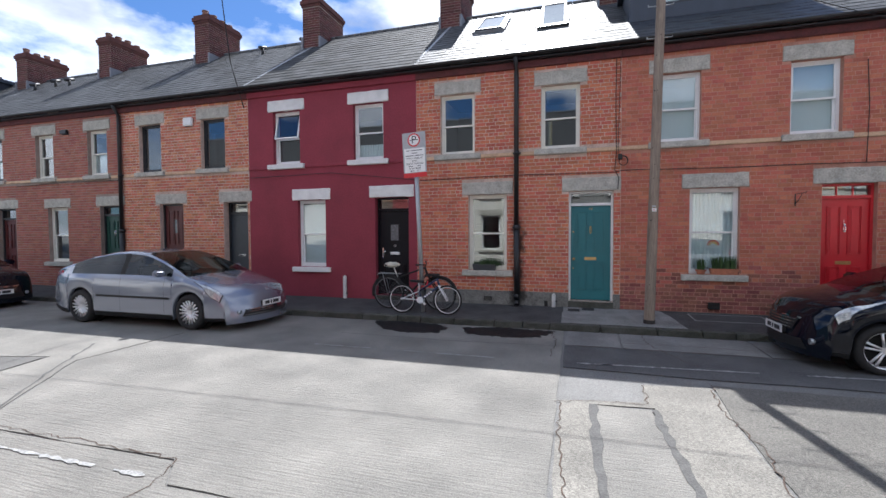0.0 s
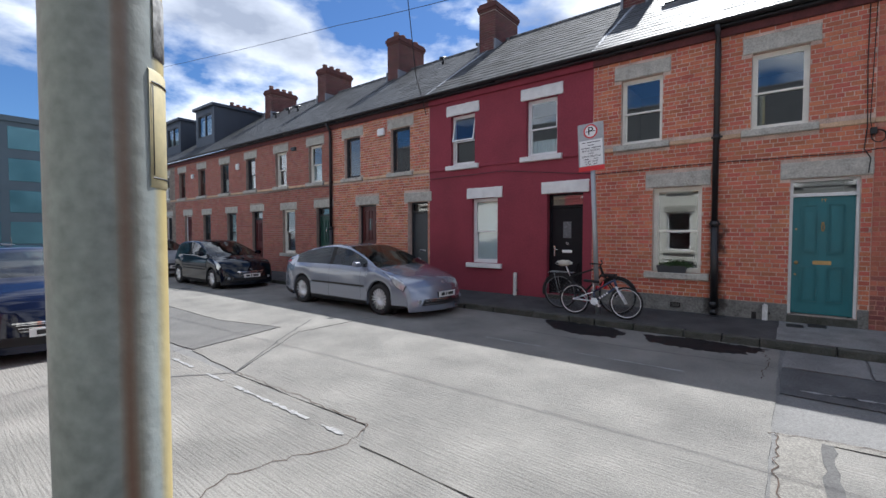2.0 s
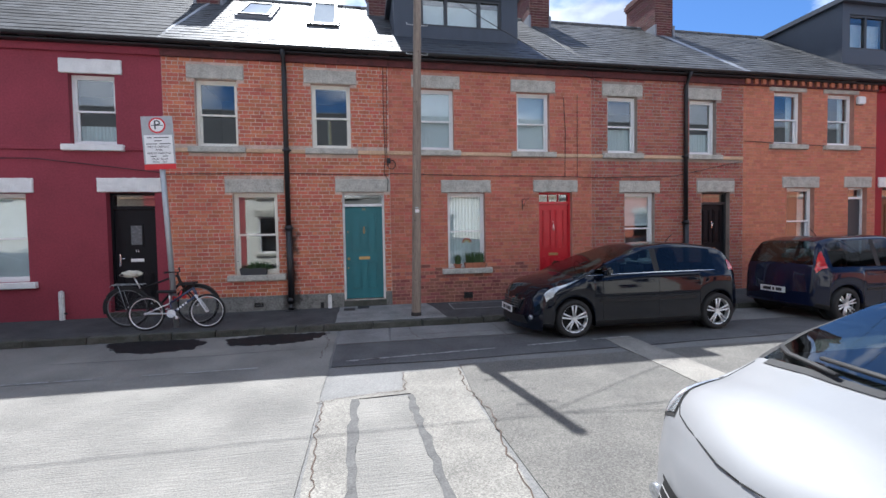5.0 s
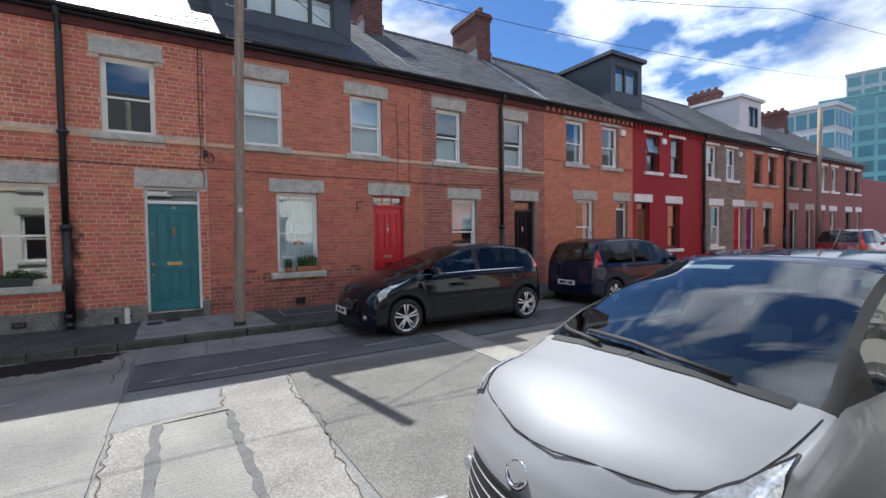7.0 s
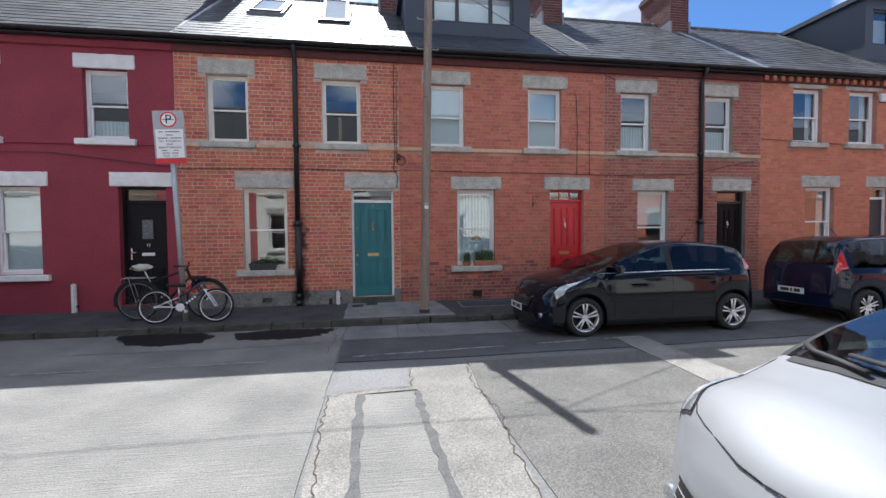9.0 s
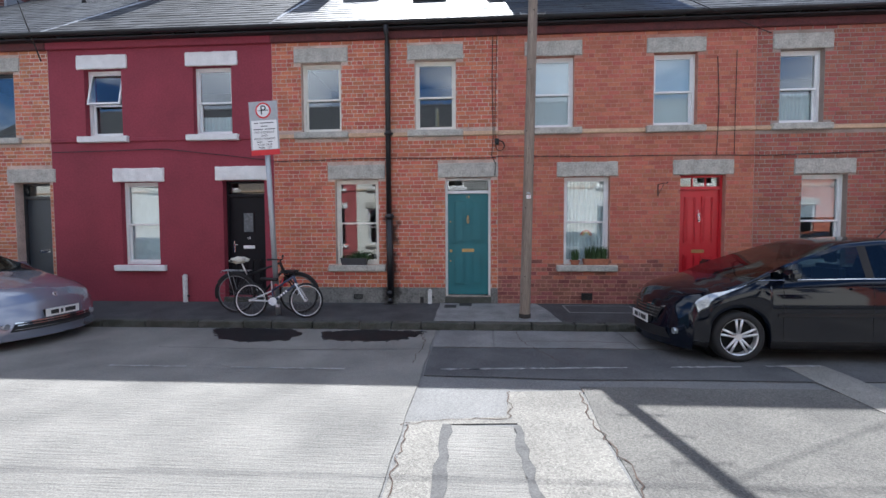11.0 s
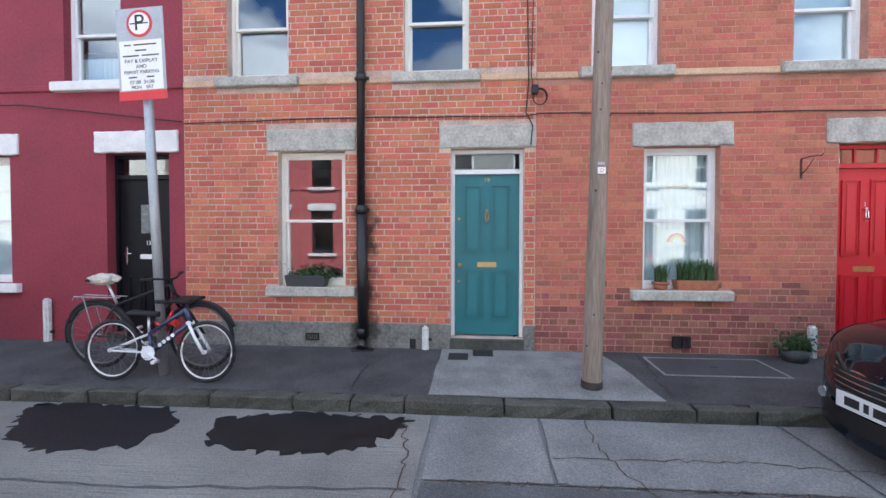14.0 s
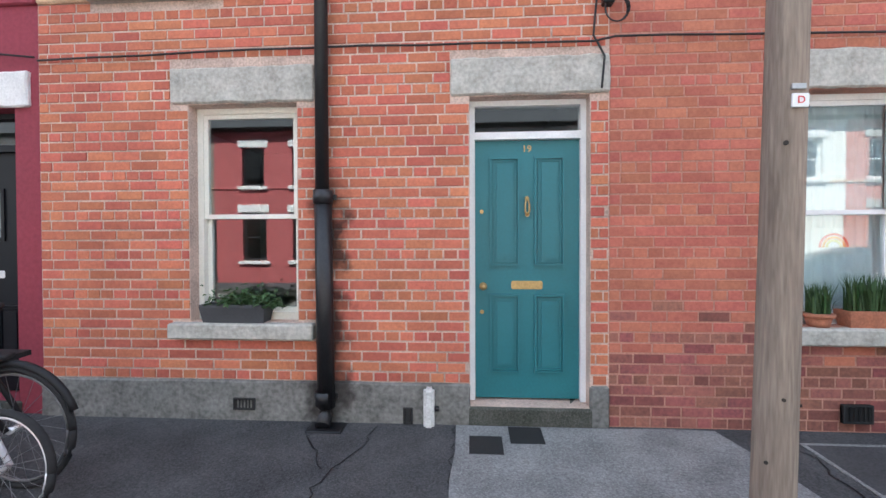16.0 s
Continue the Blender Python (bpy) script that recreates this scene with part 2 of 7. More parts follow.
M["door_purple"] = material("door_purple", (0.20, 0.02, 0.16), 0.4, vary=0.08)
M["glass"] = glass_material("window_glass", (0.90, 0.94, 0.94), 0.13)
M["screen_glass"] = glass_material("screen_glass", (0.45, 0.53, 0.52), 0.12, 0.9)
M["car_glass"] = glass_material("car_glass", (0.30, 0.38, 0.39), 0.06, 0.55)
M["curtain"] = material("curtain", (0.74, 0.79, 0.80), 0.95, vary=0.08, scale=8)
M["interior"] = material("interior_plaster", (0.30, 0.28, 0.26), 0.9, vary=0.1)
M["asphalt"] = material("asphalt", (0.20, 0.197, 0.19), 0.9, second=(0.125, 0.124, 0.12), scale=1.1, fine=160, bump=0.5, bump_scale=220, spec=0.3)
M["asphalt_dark"] = material("asphalt_dark", (0.12, 0.119, 0.119), 0.9, second=(0.062, 0.062, 0.065), scale=2.2, fine=90, bump=0.9, bump_scale=110, spec=0.3)
M["pavement"] = material("pavement_concrete", (0.09, 0.09, 0.09), 0.9, second=(0.034, 0.034, 0.036), scale=2.4, fine=75, bump=0.9, bump_scale=95, spec=0.3)
M["pavement_new"] = material("pavement_concrete_new", (0.27, 0.27, 0.262), 0.9, second=(0.14, 0.14, 0.138), scale=3.0, fine=75, bump=0.8, bump_scale=95, spec=0.3)
M["kerb"] = material("kerb_granite", (0.085, 0.084, 0.072), 0.88, second=(0.022, 0.026, 0.017), scale=5, fine=90, bump=0.5, bump_scale=50, obj=0.2)
M["pole_tar"] = material("pole_tar", (0.035, 0.028, 0.022), 0.85, vary=0.3, scale=20, bump=0.3)
M["pavement_cover"] = material("pavement_cover", (0.075, 0.075, 0.076), 0.9, second=(0.035, 0.035, 0.037), scale=2.2, fine=90, bump=0.7, bump_scale=120)
M["crack_brown"] = material("crack_brown", (0.075, 0.05, 0.038), 0.95, vary=0.3, scale=8)
for k in ("asphalt", "asphalt_dark", "pavement", "pavement_new", "pavement_cover", "kerb"):
    aggregate(M[k])
M["road_line"] = material("road_line", (0.36, 0.36, 0.35), 0.8, second=(0.14, 0.14, 0.14), scale=14, fine=70, bump=0.3)
M["tar"] = material("tar", (0.09, 0.088, 0.085), 0.85, vary=0.3, scale=8, bump=0.4)
M["tar_black"] = material("oil_stained_tar", (0.008, 0.0085, 0.0105), 0.6, vary=0.5, scale=5, bump=0.5, spec=0.3)
M["steel_grey"] = material("galvanised_steel", (0.42, 0.44, 0.45), 0.5, metal=0.55, vary=0.1, scale=10)
M["sign_white"] = material("sign_white", (0.80, 0.80, 0.79), 0.4, vary=0.03)
M["sign_red"] = material("sign_red", (0.62, 0.03, 0.035), 0.4, vary=0.05)
M["sign_black"] = material("sign_black", (0.02, 0.02, 0.02), 0.5)
M["wood_pole"] = material("weathered_wood", (0.31, 0.25, 0.20), 0.9, second=(0.16, 0.125, 0.10), scale=9, fine=70, bump=0.7, bump_scale=40, stretch=(1, 1, 0.08), spec=0.2)
M["pvc_white"] = material("pvc_white", (0.72, 0.72, 0.70), 0.5, second=(0.45, 0.44, 0.42), scale=10)
M["cable"] = material("cable_black", (0.02, 0.018, 0.018), 0.6)
M["leaf"] = material("leaf", (0.055, 0.11, 0.03), 0.6, second=(0.022, 0.05, 0.015), scale=20, island=0.3)
M["planter_grey"] = material("planter_grey", (0.055, 0.057, 0.062), 0.6, vary=0.1)
for k in ("brick_red", "brick_piece", "mortar_light", "plinth"):
    sooty(M[k], -0.66, 0.19, 1.95)


def concrete_road():
    """Concrete carriageway slabs with brushed ridges across them and blotchy wear."""
    m = material("road_concrete", (0.25, 0.24, 0.218), 0.9, second=(0.13, 0.126, 0.117), scale=1.3, fine=80, bump=0.9, bump_scale=100, spec=0.3)
    t = m.node_tree
    b = t.nodes["Principled BSDF"]
    ge = t.nodes.new("ShaderNodeNewGeometry")
    mp = t.nodes.new("ShaderNodeMapping")
    mp.inputs["Scale"].default_value = (2.2, 34.0, 1.0)
    mp.inputs["Rotation"].default_value = (0, 0, radians(4))
    no = t.nodes.new("ShaderNodeTexNoise")
    no.inputs["Scale"].default_value, no.inputs["Detail"].default_value = 1.6, 5.0
    bp = t.nodes.new("ShaderNodeBump")
    bp.inputs["Strength"].default_value, bp.inputs["Distance"].default_value = 0.6, 0.026
    t.links.new(ge.outputs["Position"], mp.inputs["Vector"])
    t.links.new(mp.outputs["Vector"], no.inputs["Vector"])
    t.links.new(no.outputs["Fac"], bp.inputs["Height"])
    old = b.inputs["Normal"].links[0].from_socket
    t.links.new(old, bp.inputs["Normal"])
    t.links.new(bp.outputs["Normal"], b.inputs["Normal"])
    return m


M["road_concrete"] = concrete_road()

# ---- helpers for building ----


def box(bm, x0, x1, y0, y1, z0, z1):
    v = [bm.verts.new(p) for p in ((x0, y0, z0), (x1, y0, z0), (x1, y1, z0), (x0, y1, z0), (x0, y0, z1), (x1, y0, z1), (x1, y1, z1), (x0, y1, z1))]
    for f in ((0, 3, 2, 1), (4, 5, 6, 7), (0, 1, 5, 4), (1, 2, 6, 5), (2, 3, 7, 6), (3, 0, 4, 7)):
        bm.faces.new([v[i] for i in f])
    return v


def soft_box(x0, x1, y0, y1, z0, z1, r=0.006, seg=1):
    bm = bmesh.new()
    box(bm, x0, x1, y0, y1, z0, z1)
    bmesh.ops.bevel(bm, geom=bm.edges[:], offset=r, segments=seg, affect="EDGES")
    return bm


def tube(bm, a, b, r0, r1=None, n=12, caps=True):
    """A round bar from a to b."""
    r1 = r0 if r1 is None else r1
    a, b = Vector(a), Vector(b)
    q = (b - a).to_track_quat("Z", "Y").to_matrix()
    rings = []
    for p, r in ((a, r0), (b, r1)):
        rings.append([bm.verts.new(p + q @ Vector((r * math.cos(2 * math.pi * i / n), r * math.sin(2 * math.pi * i / n), 0))) for i in range(n)])
    for i in range(n):
        bm.faces.new((rings[0][i], rings[0][(i + 1) % n], rings[1][(i + 1) % n], rings[1][i])).smooth = True
    if caps:
        bm.faces.new(rings[0][::-1])
        bm.faces.new(rings[1])


def path_tube(bm, pts, r, n=8):
    """A round bar along a line of points."""
    pts = [Vector(p) for p in pts]
    rings = []
    for i, p in enumerate(pts):
        d = (pts[min(i + 1, len(pts) - 1)] - pts[max(i - 1, 0)]).normalized()
        up = Vector((0, 0, 1)) if abs(d.z) < 0.9 else Vector((1, 0, 0))
        s = d.cross(up).normalized()
        u = s.cross(d)
        rings.append([bm.verts.new(p + r * (s * math.cos(2 * math.pi * k / n) + u * math.sin(2 * math.pi * k / n))) for k in range(n)])
    for a, b in zip(rings, rings[1:]):
        for k in range(n):
            bm.faces.new((a[k], a[(k + 1) % n], b[(k + 1) % n], b[k])).smooth = True
    bm.faces.new(rings[0][::-1])
    bm.faces.new(rings[-1])


def part(name, bm, mat, parent=None, label="", at=None):
    """Links a bmesh as one mesh object under parent."""
    bmesh.ops.recalc_face_normals(bm, faces=bm.faces[:])
    me = bpy.data.meshes.new(name)
    bm.to_mesh(me)
    bm.free()
    me.materials.append(M[mat] if isinstance(mat, str) else mat)
    ob = new(name, me)
    ob.parent = parent
    if at is not None:
        ob.matrix_basis = at
    return tagged(ob, label=label)


def mesh_part(name, verts, faces, mat, parent=None, label="", kind=""):
    me = bpy.data.meshes.new(name)
    me.from_pydata(verts, [], faces)
    me.materials.append(M[mat] if isinstance(mat, str) else mat)
    ob = new(name, me)
    ob.parent = parent
    return tagged(ob, label=label, kind=kind)


def thing(name, label, category, m=None, group="", kind=""):
    ob = new(name)
    ob.empty_display_size = 0.2
    if m is not None:
        ob.matrix_basis = m
    return tagged(ob, label=label, category=category, group=group, kind=kind)


WALL, EAVE, RIDGE_Y, RIDGE_Z = 9.37, 5.35, 3.73, 8.15
SLOPE = (RIDGE_Z - EAVE) / (RIDGE_Y + 0.18)

# ---- road and pavements ----
ROAD = -0.16


def flat(x0, x1, y0, y1, z):
    bm = bmesh.new()
    bm.faces.new([bm.verts.new(p) for p in ((x0, y0, z), (x1, y0, z), (x1, y1, z), (x0, y1, z))])
    return bm


tagged(part("ground", flat(-900, 900, -900, 900, ROAD - 0.012), "asphalt"), "dark grey asphalt ground reaching the horizon", "ground", kind="structure")


def sheet(points, z, thick=0.006):
    """A thin slab over an outline, with a rim."""
    bm = bmesh.new()
    f = bm.faces.new([bm.verts.new((x, y, z)) for x, y in points])
    low = bmesh.ops.extrude_face_region(bm, geom=[f])
    for v in low["geom"]:
        if isinstance(v, bmesh.types.BMVert):
            v.co.z -= thick
    return bm


def wobble(points, step=0.25, amount=0.02, closed=True):
    """The outline with its edges made uneven."""
    out = []
    n = len(points)
    for i in range(n if closed else n - 1):
        a, b = Vector(points[i]), Vector(points[(i + 1) % n])
        k = max(1, int((b - a).length / step))
        for j in range(k):
            p = a.lerp(b, j / k)
            if j:
                p += Vector((random.uniform(-amount, amount), random.uniform(-amount, amount)))
            out.append((p.x, p.y))
    if not closed:
        out.append(tuple(points[-1]))
    return out


def ribbon(points, width, z, step=0.12, amount=0.015, vary=0.4):
    """A thin uneven strip along a line on the road."""
    pts = wobble(points, step, amount, closed=False)
    bm = bmesh.new()
    prev = None
    for i, p in enumerate(pts):
        a, b = Vector(pts[max(0, i - 1)]), Vector(pts[min(len(pts) - 1, i + 1)])
        d = (b - a).normalized()
        s = Vector((-d.y, d.x)) * width * 0.5 * random.uniform(1 - vary, 1 + vary)
        pair = [bm.verts.new((p[0] + s.x, p[1] + s.y, z)), bm.verts.new((p[0] - s.x, p[1] - s.y, z))]
        if prev:
            bm.faces.new((prev[0], prev[1], pair[1], pair[0]))
        prev = pair
    return bm


M["asphalt_old"] = aggregate(material("asphalt_old", (0.15, 0.146, 0.138), 0.9, second=(0.10, 0.098, 0.094), scale=1.6, fine=90, bump=0.8, bump_scale=110, spec=0.3))
M["asphalt_mid"] = aggregate(material("asphalt_mid", (0.24, 0.237, 0.23), 0.9, second=(0.13, 0.129, 0.127), scale=2.0, fine=90, bump=0.8, bump_scale=110, spec=0.3))
M["worn_strip"] = aggregate(material("worn_strip", (0.27, 0.255, 0.225), 0.9, second=(0.17, 0.16, 0.145), scale=3.0, fine=90, bump=0.6, bump_scale=120, spec=0.3), 0.2, 85)
road = thing("road", "worn concrete street with ridged slabs and asphalt patches", "road", kind="structure")
# concrete slabs: joints are real gaps
SLABS = [
    [(0.34, 2.05), (0.34, 7.72), (-6.1, 7.72), (-6.1, 4.05), (-4.75, 2.3), (-2.45, 2.33), (-2.2, 2.05)],
    [(-6.12, 7.72), (-14, 7.72), (-14, 3.8), (-10.9, 3.72), (-8.24, 3.69), (-6.69, 4.09), (-6.28, 2.42), (-4.8, 2.33), (-6.12, 4.04)],
    [(0.34, 2.03), (-2.2, 2.03), (-2.45, 2.31), (-4.72, 2.28), (-9.0, 2.2), (-9.0, 0.12), (0.34, 0.12)],
    [(0.72, 4.35), (1.24, 4.35), (1.30, 2.6), (1.42, 0.12), (0.72, 0.12)],
    [(-14.05, 7.72), (-34, 7.72), (-34, 0.12), (-14.05, 0.12)],
]
for pts in SLABS:
    part("concrete_slab", sheet(wobble(pts, 0.35, 0.012), ROAD), "road_concrete", road)
part("asphalt_patch", sheet(wobble([(0.38, 5.56), (2.0, 5.5), (9.0, 5.7), (9.0, 6.72), (0.38, 6.69)], 0.4, 0.015), ROAD + 0.002), "asphalt_dark", road, "darker asphalt strip along the parking bays")
for xs in ((0.38, 1.2), (1.23, 3.1), (3.13, 5.6), (5.63, 9.0)):
    part("concrete_slab", sheet(wobble([(xs[0], 6.73), (xs[1], 6.74), (xs[1] + 0.03, 7.72), (xs[0] + 0.03, 7.72)], 0.3, 0.012), ROAD + 0.002), "asphalt_mid", road, "greyer worn strip beside the kerb")
part("asphalt_patch", sheet(wobble([(-14, 3.76), (-10.9, 3.69), (-8.24, 3.66), (-6.73, 4.05), (-6.33, 2.46), (-9.0, 2.26), (-14, 2.26)], 0.3, 0.02), ROAD + 0.001), "asphalt_old", road, "grey asphalt patch let into the concrete")
part("worn_concrete", sheet(wobble([(0.38, 0.12), (0.68, 0.12), (0.68, 4.37), (1.28, 4.42), (1.34, 2.6), (1.46, 0.12), (1.75, 0.12), (1.9, 3.2), (1.93, 4.35), (1.98, 5.2), (1.28, 5.12), (1.2, 4.55), (0.38, 4.4)], 0.3, 0.015), ROAD - 0.001), aggregate(material("worn_aggregate", (0.235, 0.223, 0.198), 0.9, second=(0.13, 0.124, 0.112), scale=2.0, fine=90, bump=0.6, bump_scale=120, spec=0.3), 0.26, 85), road)
part("asphalt_lane", sheet(wobble([(1.96, 0.12), (30, 0.12), (30, 5.6), (2.02, 5.3), (1.93, 4.3)], 0.4, 0.015), ROAD - 0.002), aggregate(material("asphalt_light", (0.155, 0.148, 0.133), 0.9, second=(0.092, 0.088, 0.082), scale=1.8, fine=80, bump=0.9, bump_scale=110, spec=0.3), 0.26, 85), road, "pale worn asphalt")
for pts, wd, mt in (
    ([(0.70, 4.36), (0.70, 2.6), (0.70, 0.2)], 0.075, "tar"), ([(1.27, 4.36), (1.33, 2.6), (1.44, 0.2)], 0.075, "tar"),
    ([(0.36, 4.38), (0.40, 3.3), (0.44, 2.7), (0.46, 0.5)], 0.014, "tar_black"), ([(0.32, 4.33), (0.75, 4.46), (1.22, 4.5), (1.28, 5.12)], 0.013, "tar_black"),
    ([(2.0, 5.3), (1.9, 4.6), (1.92, 4.3), (1.97, 3.7), (1.88, 3.1), (1.85, 2.4), (1.7, 1.0)], 0.016, "tar_black"),
    ([(-6.86, 4.8), (-5.9, 3.6), (-4.77, 2.31), (-5.6, 1.3)], 0.028, "tar"), ([(-4.75, 2.32), (-3.4, 2.36), (-2.43, 2.33), (-2.3, 2.0), (-2.6, 1.2), (-2.2, 0.5)], 0.014, "tar_black"),
    ([(2.05, 6.0), (1.75, 6.7), (1.6, 7.2), (1.62, 7.7)], 0.018, "tar_black"), ([(0.2, 6.0), (0.25, 7.0), (0.1, 7.65)], 0.016, "tar_black"),
    ([(1.25, 7.05), (2.4, 7.1), (3.4, 7.02), (5.2, 7.05)], 0.02, "tar_black"), ([(0.4, 6.71), (2.4, 6.72), (5.2, 6.72)], 0.02, "tar_black"), ([(-3.4, 6.55), (-1.5, 6.5), (0.3, 6.6)], 0.02, "tar"),
):
    part("crack", ribbon(pts, wd, ROAD + 0.0045) if mt == "tar" else ribbon(pts, wd * 0.62, ROAD + 0.0045, 0.06, 0.03), "crack_brown" if mt != "tar" else mt, road)
part("concrete_strip", sheet(wobble([(4.45, 0.2), (4.9, 0.2), (4.95, 4.3), (4.96, 6.12), (4.5, 6.12), (4.42, 4.2)], 0.3, 0.015), ROAD + 0.006), "worn_strip", road, "pale concrete reinstatement across the road")
for pts in ([(-3.25, 7.68), (-3.15, 7.4), (-2.75, 7.0), (-2.3, 6.85), (-1.75, 7.0), (-1.7, 7.4), (-2.0, 7.69)], [(-1.45, 7.5), (-1.25, 7.05), (-0.6, 6.95), (-0.05, 7.1), (0.2, 7.6), (-0.8, 7.69)]):
    part("tar_patch", sheet(wobble(pts, 0.05, 0.05), ROAD + 0.006), "tar_black", road, "black tar patch beside the kerb")
for x, ln in ((-3.4, 1.2), (-1.9, 1.5), (0.55, 0.5), (0.8, 2.1), (3.2, 0.9), (4.3, 0.7)):
    part("parking_line", ribbon([(x, 5.72 + 0.075 * x), (x + ln * 0.9, 5.72 + 0.075 * (x + ln * 0.9))] if x > 0 else [(x, 5.72), (x + ln * 0.9, 5.72)], 0.036, ROAD + 0.008, 0.05, 0.006, 0.75), "road_line", road, "worn white parking line")
for x, ln in ((-6.0, 0.6), (-5.0, 0.4), (-4.3, 0.55), (-3.75, 0.8), (-2.75, 0.3), (1.9, 0.4), (2.6, 0.4)):
    part("parking_line", ribbon([(x, 2.08), (x + ln, 2.08)], 0.036, ROAD + 0.008, 0.05, 0.006, 0.75), "road_line", road, "worn white parking line")

KERB = 7.75


def pavement(name, y0, y1, z0, z1, label):
    """Pavement from the kerb's back (y0) to the wall (y1)."""
    bm = bmesh.new()
    v = [bm.verts.new(p) for p in ((-70, y0, z0), (70, y0, z0), (70, y1, z1), (-70, y1, z1), (-70, y0, -0.4), (70, y0, -0.4), (70, y1, -0.4), (-70, y1, -0.4))]
    for f in ((0, 1, 2, 3), (0, 4, 5, 1), (3, 2, 6, 7), (0, 3, 7, 4), (1, 5, 6, 2)):
        bm.faces.new([v[i] for i in f])
    return tagged(part(name, bm, "pavement"), label, "pavement", kind="structure")


walk_far = pavement("pavement", KERB + 0.15, WALL + 0.05, -0.055, 0.0, "dark worn concrete pavement beside the terrace")
walk_near = pavement("pavement", -1.95, -0.03, -0.02, -0.055, "dark concrete pavement before the facing terrace")

# ---- terrace houses ----


def wall_mesh(w, z0, z1, holes, depth):
    """A wall w long with real openings; faces of front, back and reveals."""
    xs = sorted({0.0, w, *(h[0] for h in holes), *(h[1] for h in holes)})
    zs = sorted({z0, z1, *(h[2] for h in holes), *(h[3] for h in holes)})

    def solid(i, j):
        if not (0 <= i < len(xs) - 1 and 0 <= j < len(zs) - 1):
            return None
        cx, cz = (xs[i] + xs[i + 1]) / 2, (zs[j] + zs[j + 1]) / 2
        return not any(h[0] < cx < h[1] and h[2] < cz < h[3] for h in holes)

    bm = bmesh.new()
    quad = lambda *p: bm.faces.new([bm.verts.new(q) for q in p])
    for i in range(len(xs) - 1):
        for j in range(len(zs) - 1):
            if not solid(i, j):
                continue
            a, b, c, d = xs[i], xs[i + 1], zs[j], zs[j + 1]
            quad((a, 0, c), (b, 0, c), (b, 0, d), (a, 0, d))
            quad((a, depth, c), (a, depth, d), (b, depth, d), (b, depth, c))
            if not solid(i - 1, j):
                quad((a, 0, c), (a, 0, d), (a, depth, d), (a, depth, c))
            if not solid(i + 1, j):
                quad((b, 0, c), (b, depth, c), (b, depth, d), (b, 0, d))
            if not solid(i, j - 1):
                quad((a, 0, c), (a, depth, c), (b, depth, c), (b, 0, c))
            if not solid(i, j + 1):
                quad((a, 0, d), (b, 0, d), (b, depth, d), (a, depth, d))
    bmesh.ops.remove_doubles(bm, verts=bm.verts[:], dist=0.0005)
    return bm


COURSE, LONG, HEAD = 0.0775, 0.218, 0.108


def brick_spans(w, z0, z1, holes):
    """Every brick of a wall in garden-wall bond: x0, x1, z0, z1."""
    spans = []
    n = int((z1 - z0) / COURSE)
    for r in range(n):
        a, b = z0 + r * COURSE, z0 + (r + 1) * COURSE
        free = [(0.0, w)]
        for h in holes:
            if h[2] < b - 0.012 and h[3] > a + 0.012:
                cut = []
                for p, q in free:
                    if h[1] <= p or h[0] >= q:
                        cut.append((p, q))
                    else:
                        if h[0] - p > 0.02:
                            cut.append((p, h[0]))
                        if q - h[1] > 0.02:
                            cut.append((h[1], q))
                free = cut
        heads = r % 4 == 0
        ln = HEAD if heads else LONG
        start = -(random.uniform(0.0, 0.03) + (0.5 * LONG if r % 2 else 0.02))
        for p, q in free:
            x = start
            while x < q:
                e = x + ln * random.uniform(0.985, 1.015)
                s, t = max(x, p), min(e, q)
                if t - s > 0.03:
                    spans.append((s, t, a, b))
                x = e
    return spans


def brick_geometry(spans, proud, joint):
    verts, faces = [], []
    for x0, x1, z0, z1 in spans:
        j = joint * random.uniform(0.7, 1.25) / 2
        y = -proud * random.uniform(0.55, 1.25)
        c = min(0.004, proud)
        k = len(verts)
        a, b, d, e = x0 + j, x1 - j, z0 + j, z1 - j
        verts += [(a, 0.003, d), (b, 0.003, d), (b, 0.003, e), (a, 0.003, e), (a + c, y, d + c), (b - c, y, d + c), (b - c, y, e - c), (a + c, y, e - c)]
        faces += [(k + 4, k + 5, k + 6, k + 7), (k, k + 1, k + 5, k + 4), (k + 1, k + 2, k + 6, k + 5), (k + 2, k + 3, k + 7, k + 6), (k + 3, k, k + 4, k + 7)]
    return verts, faces


def rough_block(x0, x1, y0, y1, z0, z1, amount=0.006, nx=10, seed=1):
    """A hewn stone block with an uneven face."""
    bm = bmesh.new()
    box(bm, x0, x1, y0, y1, z0, z1)
    bmesh.ops.bevel(bm, geom=bm.edges[:], offset=0.012, segments=1, affect="EDGES")
    long_edges = [e for e in bm.edges if abs(e.verts[0].co.x - e.verts[1].co.x) > (x1 - x0) * 0.5]
    bmesh.ops.subdivide_edges(bm, edges=long_edges, cuts=nx, use_grid_fill=True)
    tall = [e for e in bm.edges if abs(e.verts[0].co.z - e.verts[1].co.z) > (z1 - z0) * 0.5]
    bmesh.ops.subdivide_edges(bm, edges=tall, cuts=3, use_grid_fill=True)
    for v in bm.verts:
        n = noise.noise_vector(Vector((v.co.x * 9 + seed, v.co.y * 9, v.co.z * 14)))
        v.co += n * amount
    return bm


def grid_frame(bm, x0, x1, z0, z1, t, y0, y1, bottom=None):
    """Four bars round an opening."""
    bt = t if bottom is None else bottom
    box(bm, x0, x0 + t, y0, y1, z0, z1)
    box(bm, x1 - t, x1, y0, y1, z0, z1)
    box(bm, x0 + t, x1 - t, y0, y1, z1 - t, z1)
    box(bm, x0 + t, x1 - t, y0, y1, z0, z0 + bt)


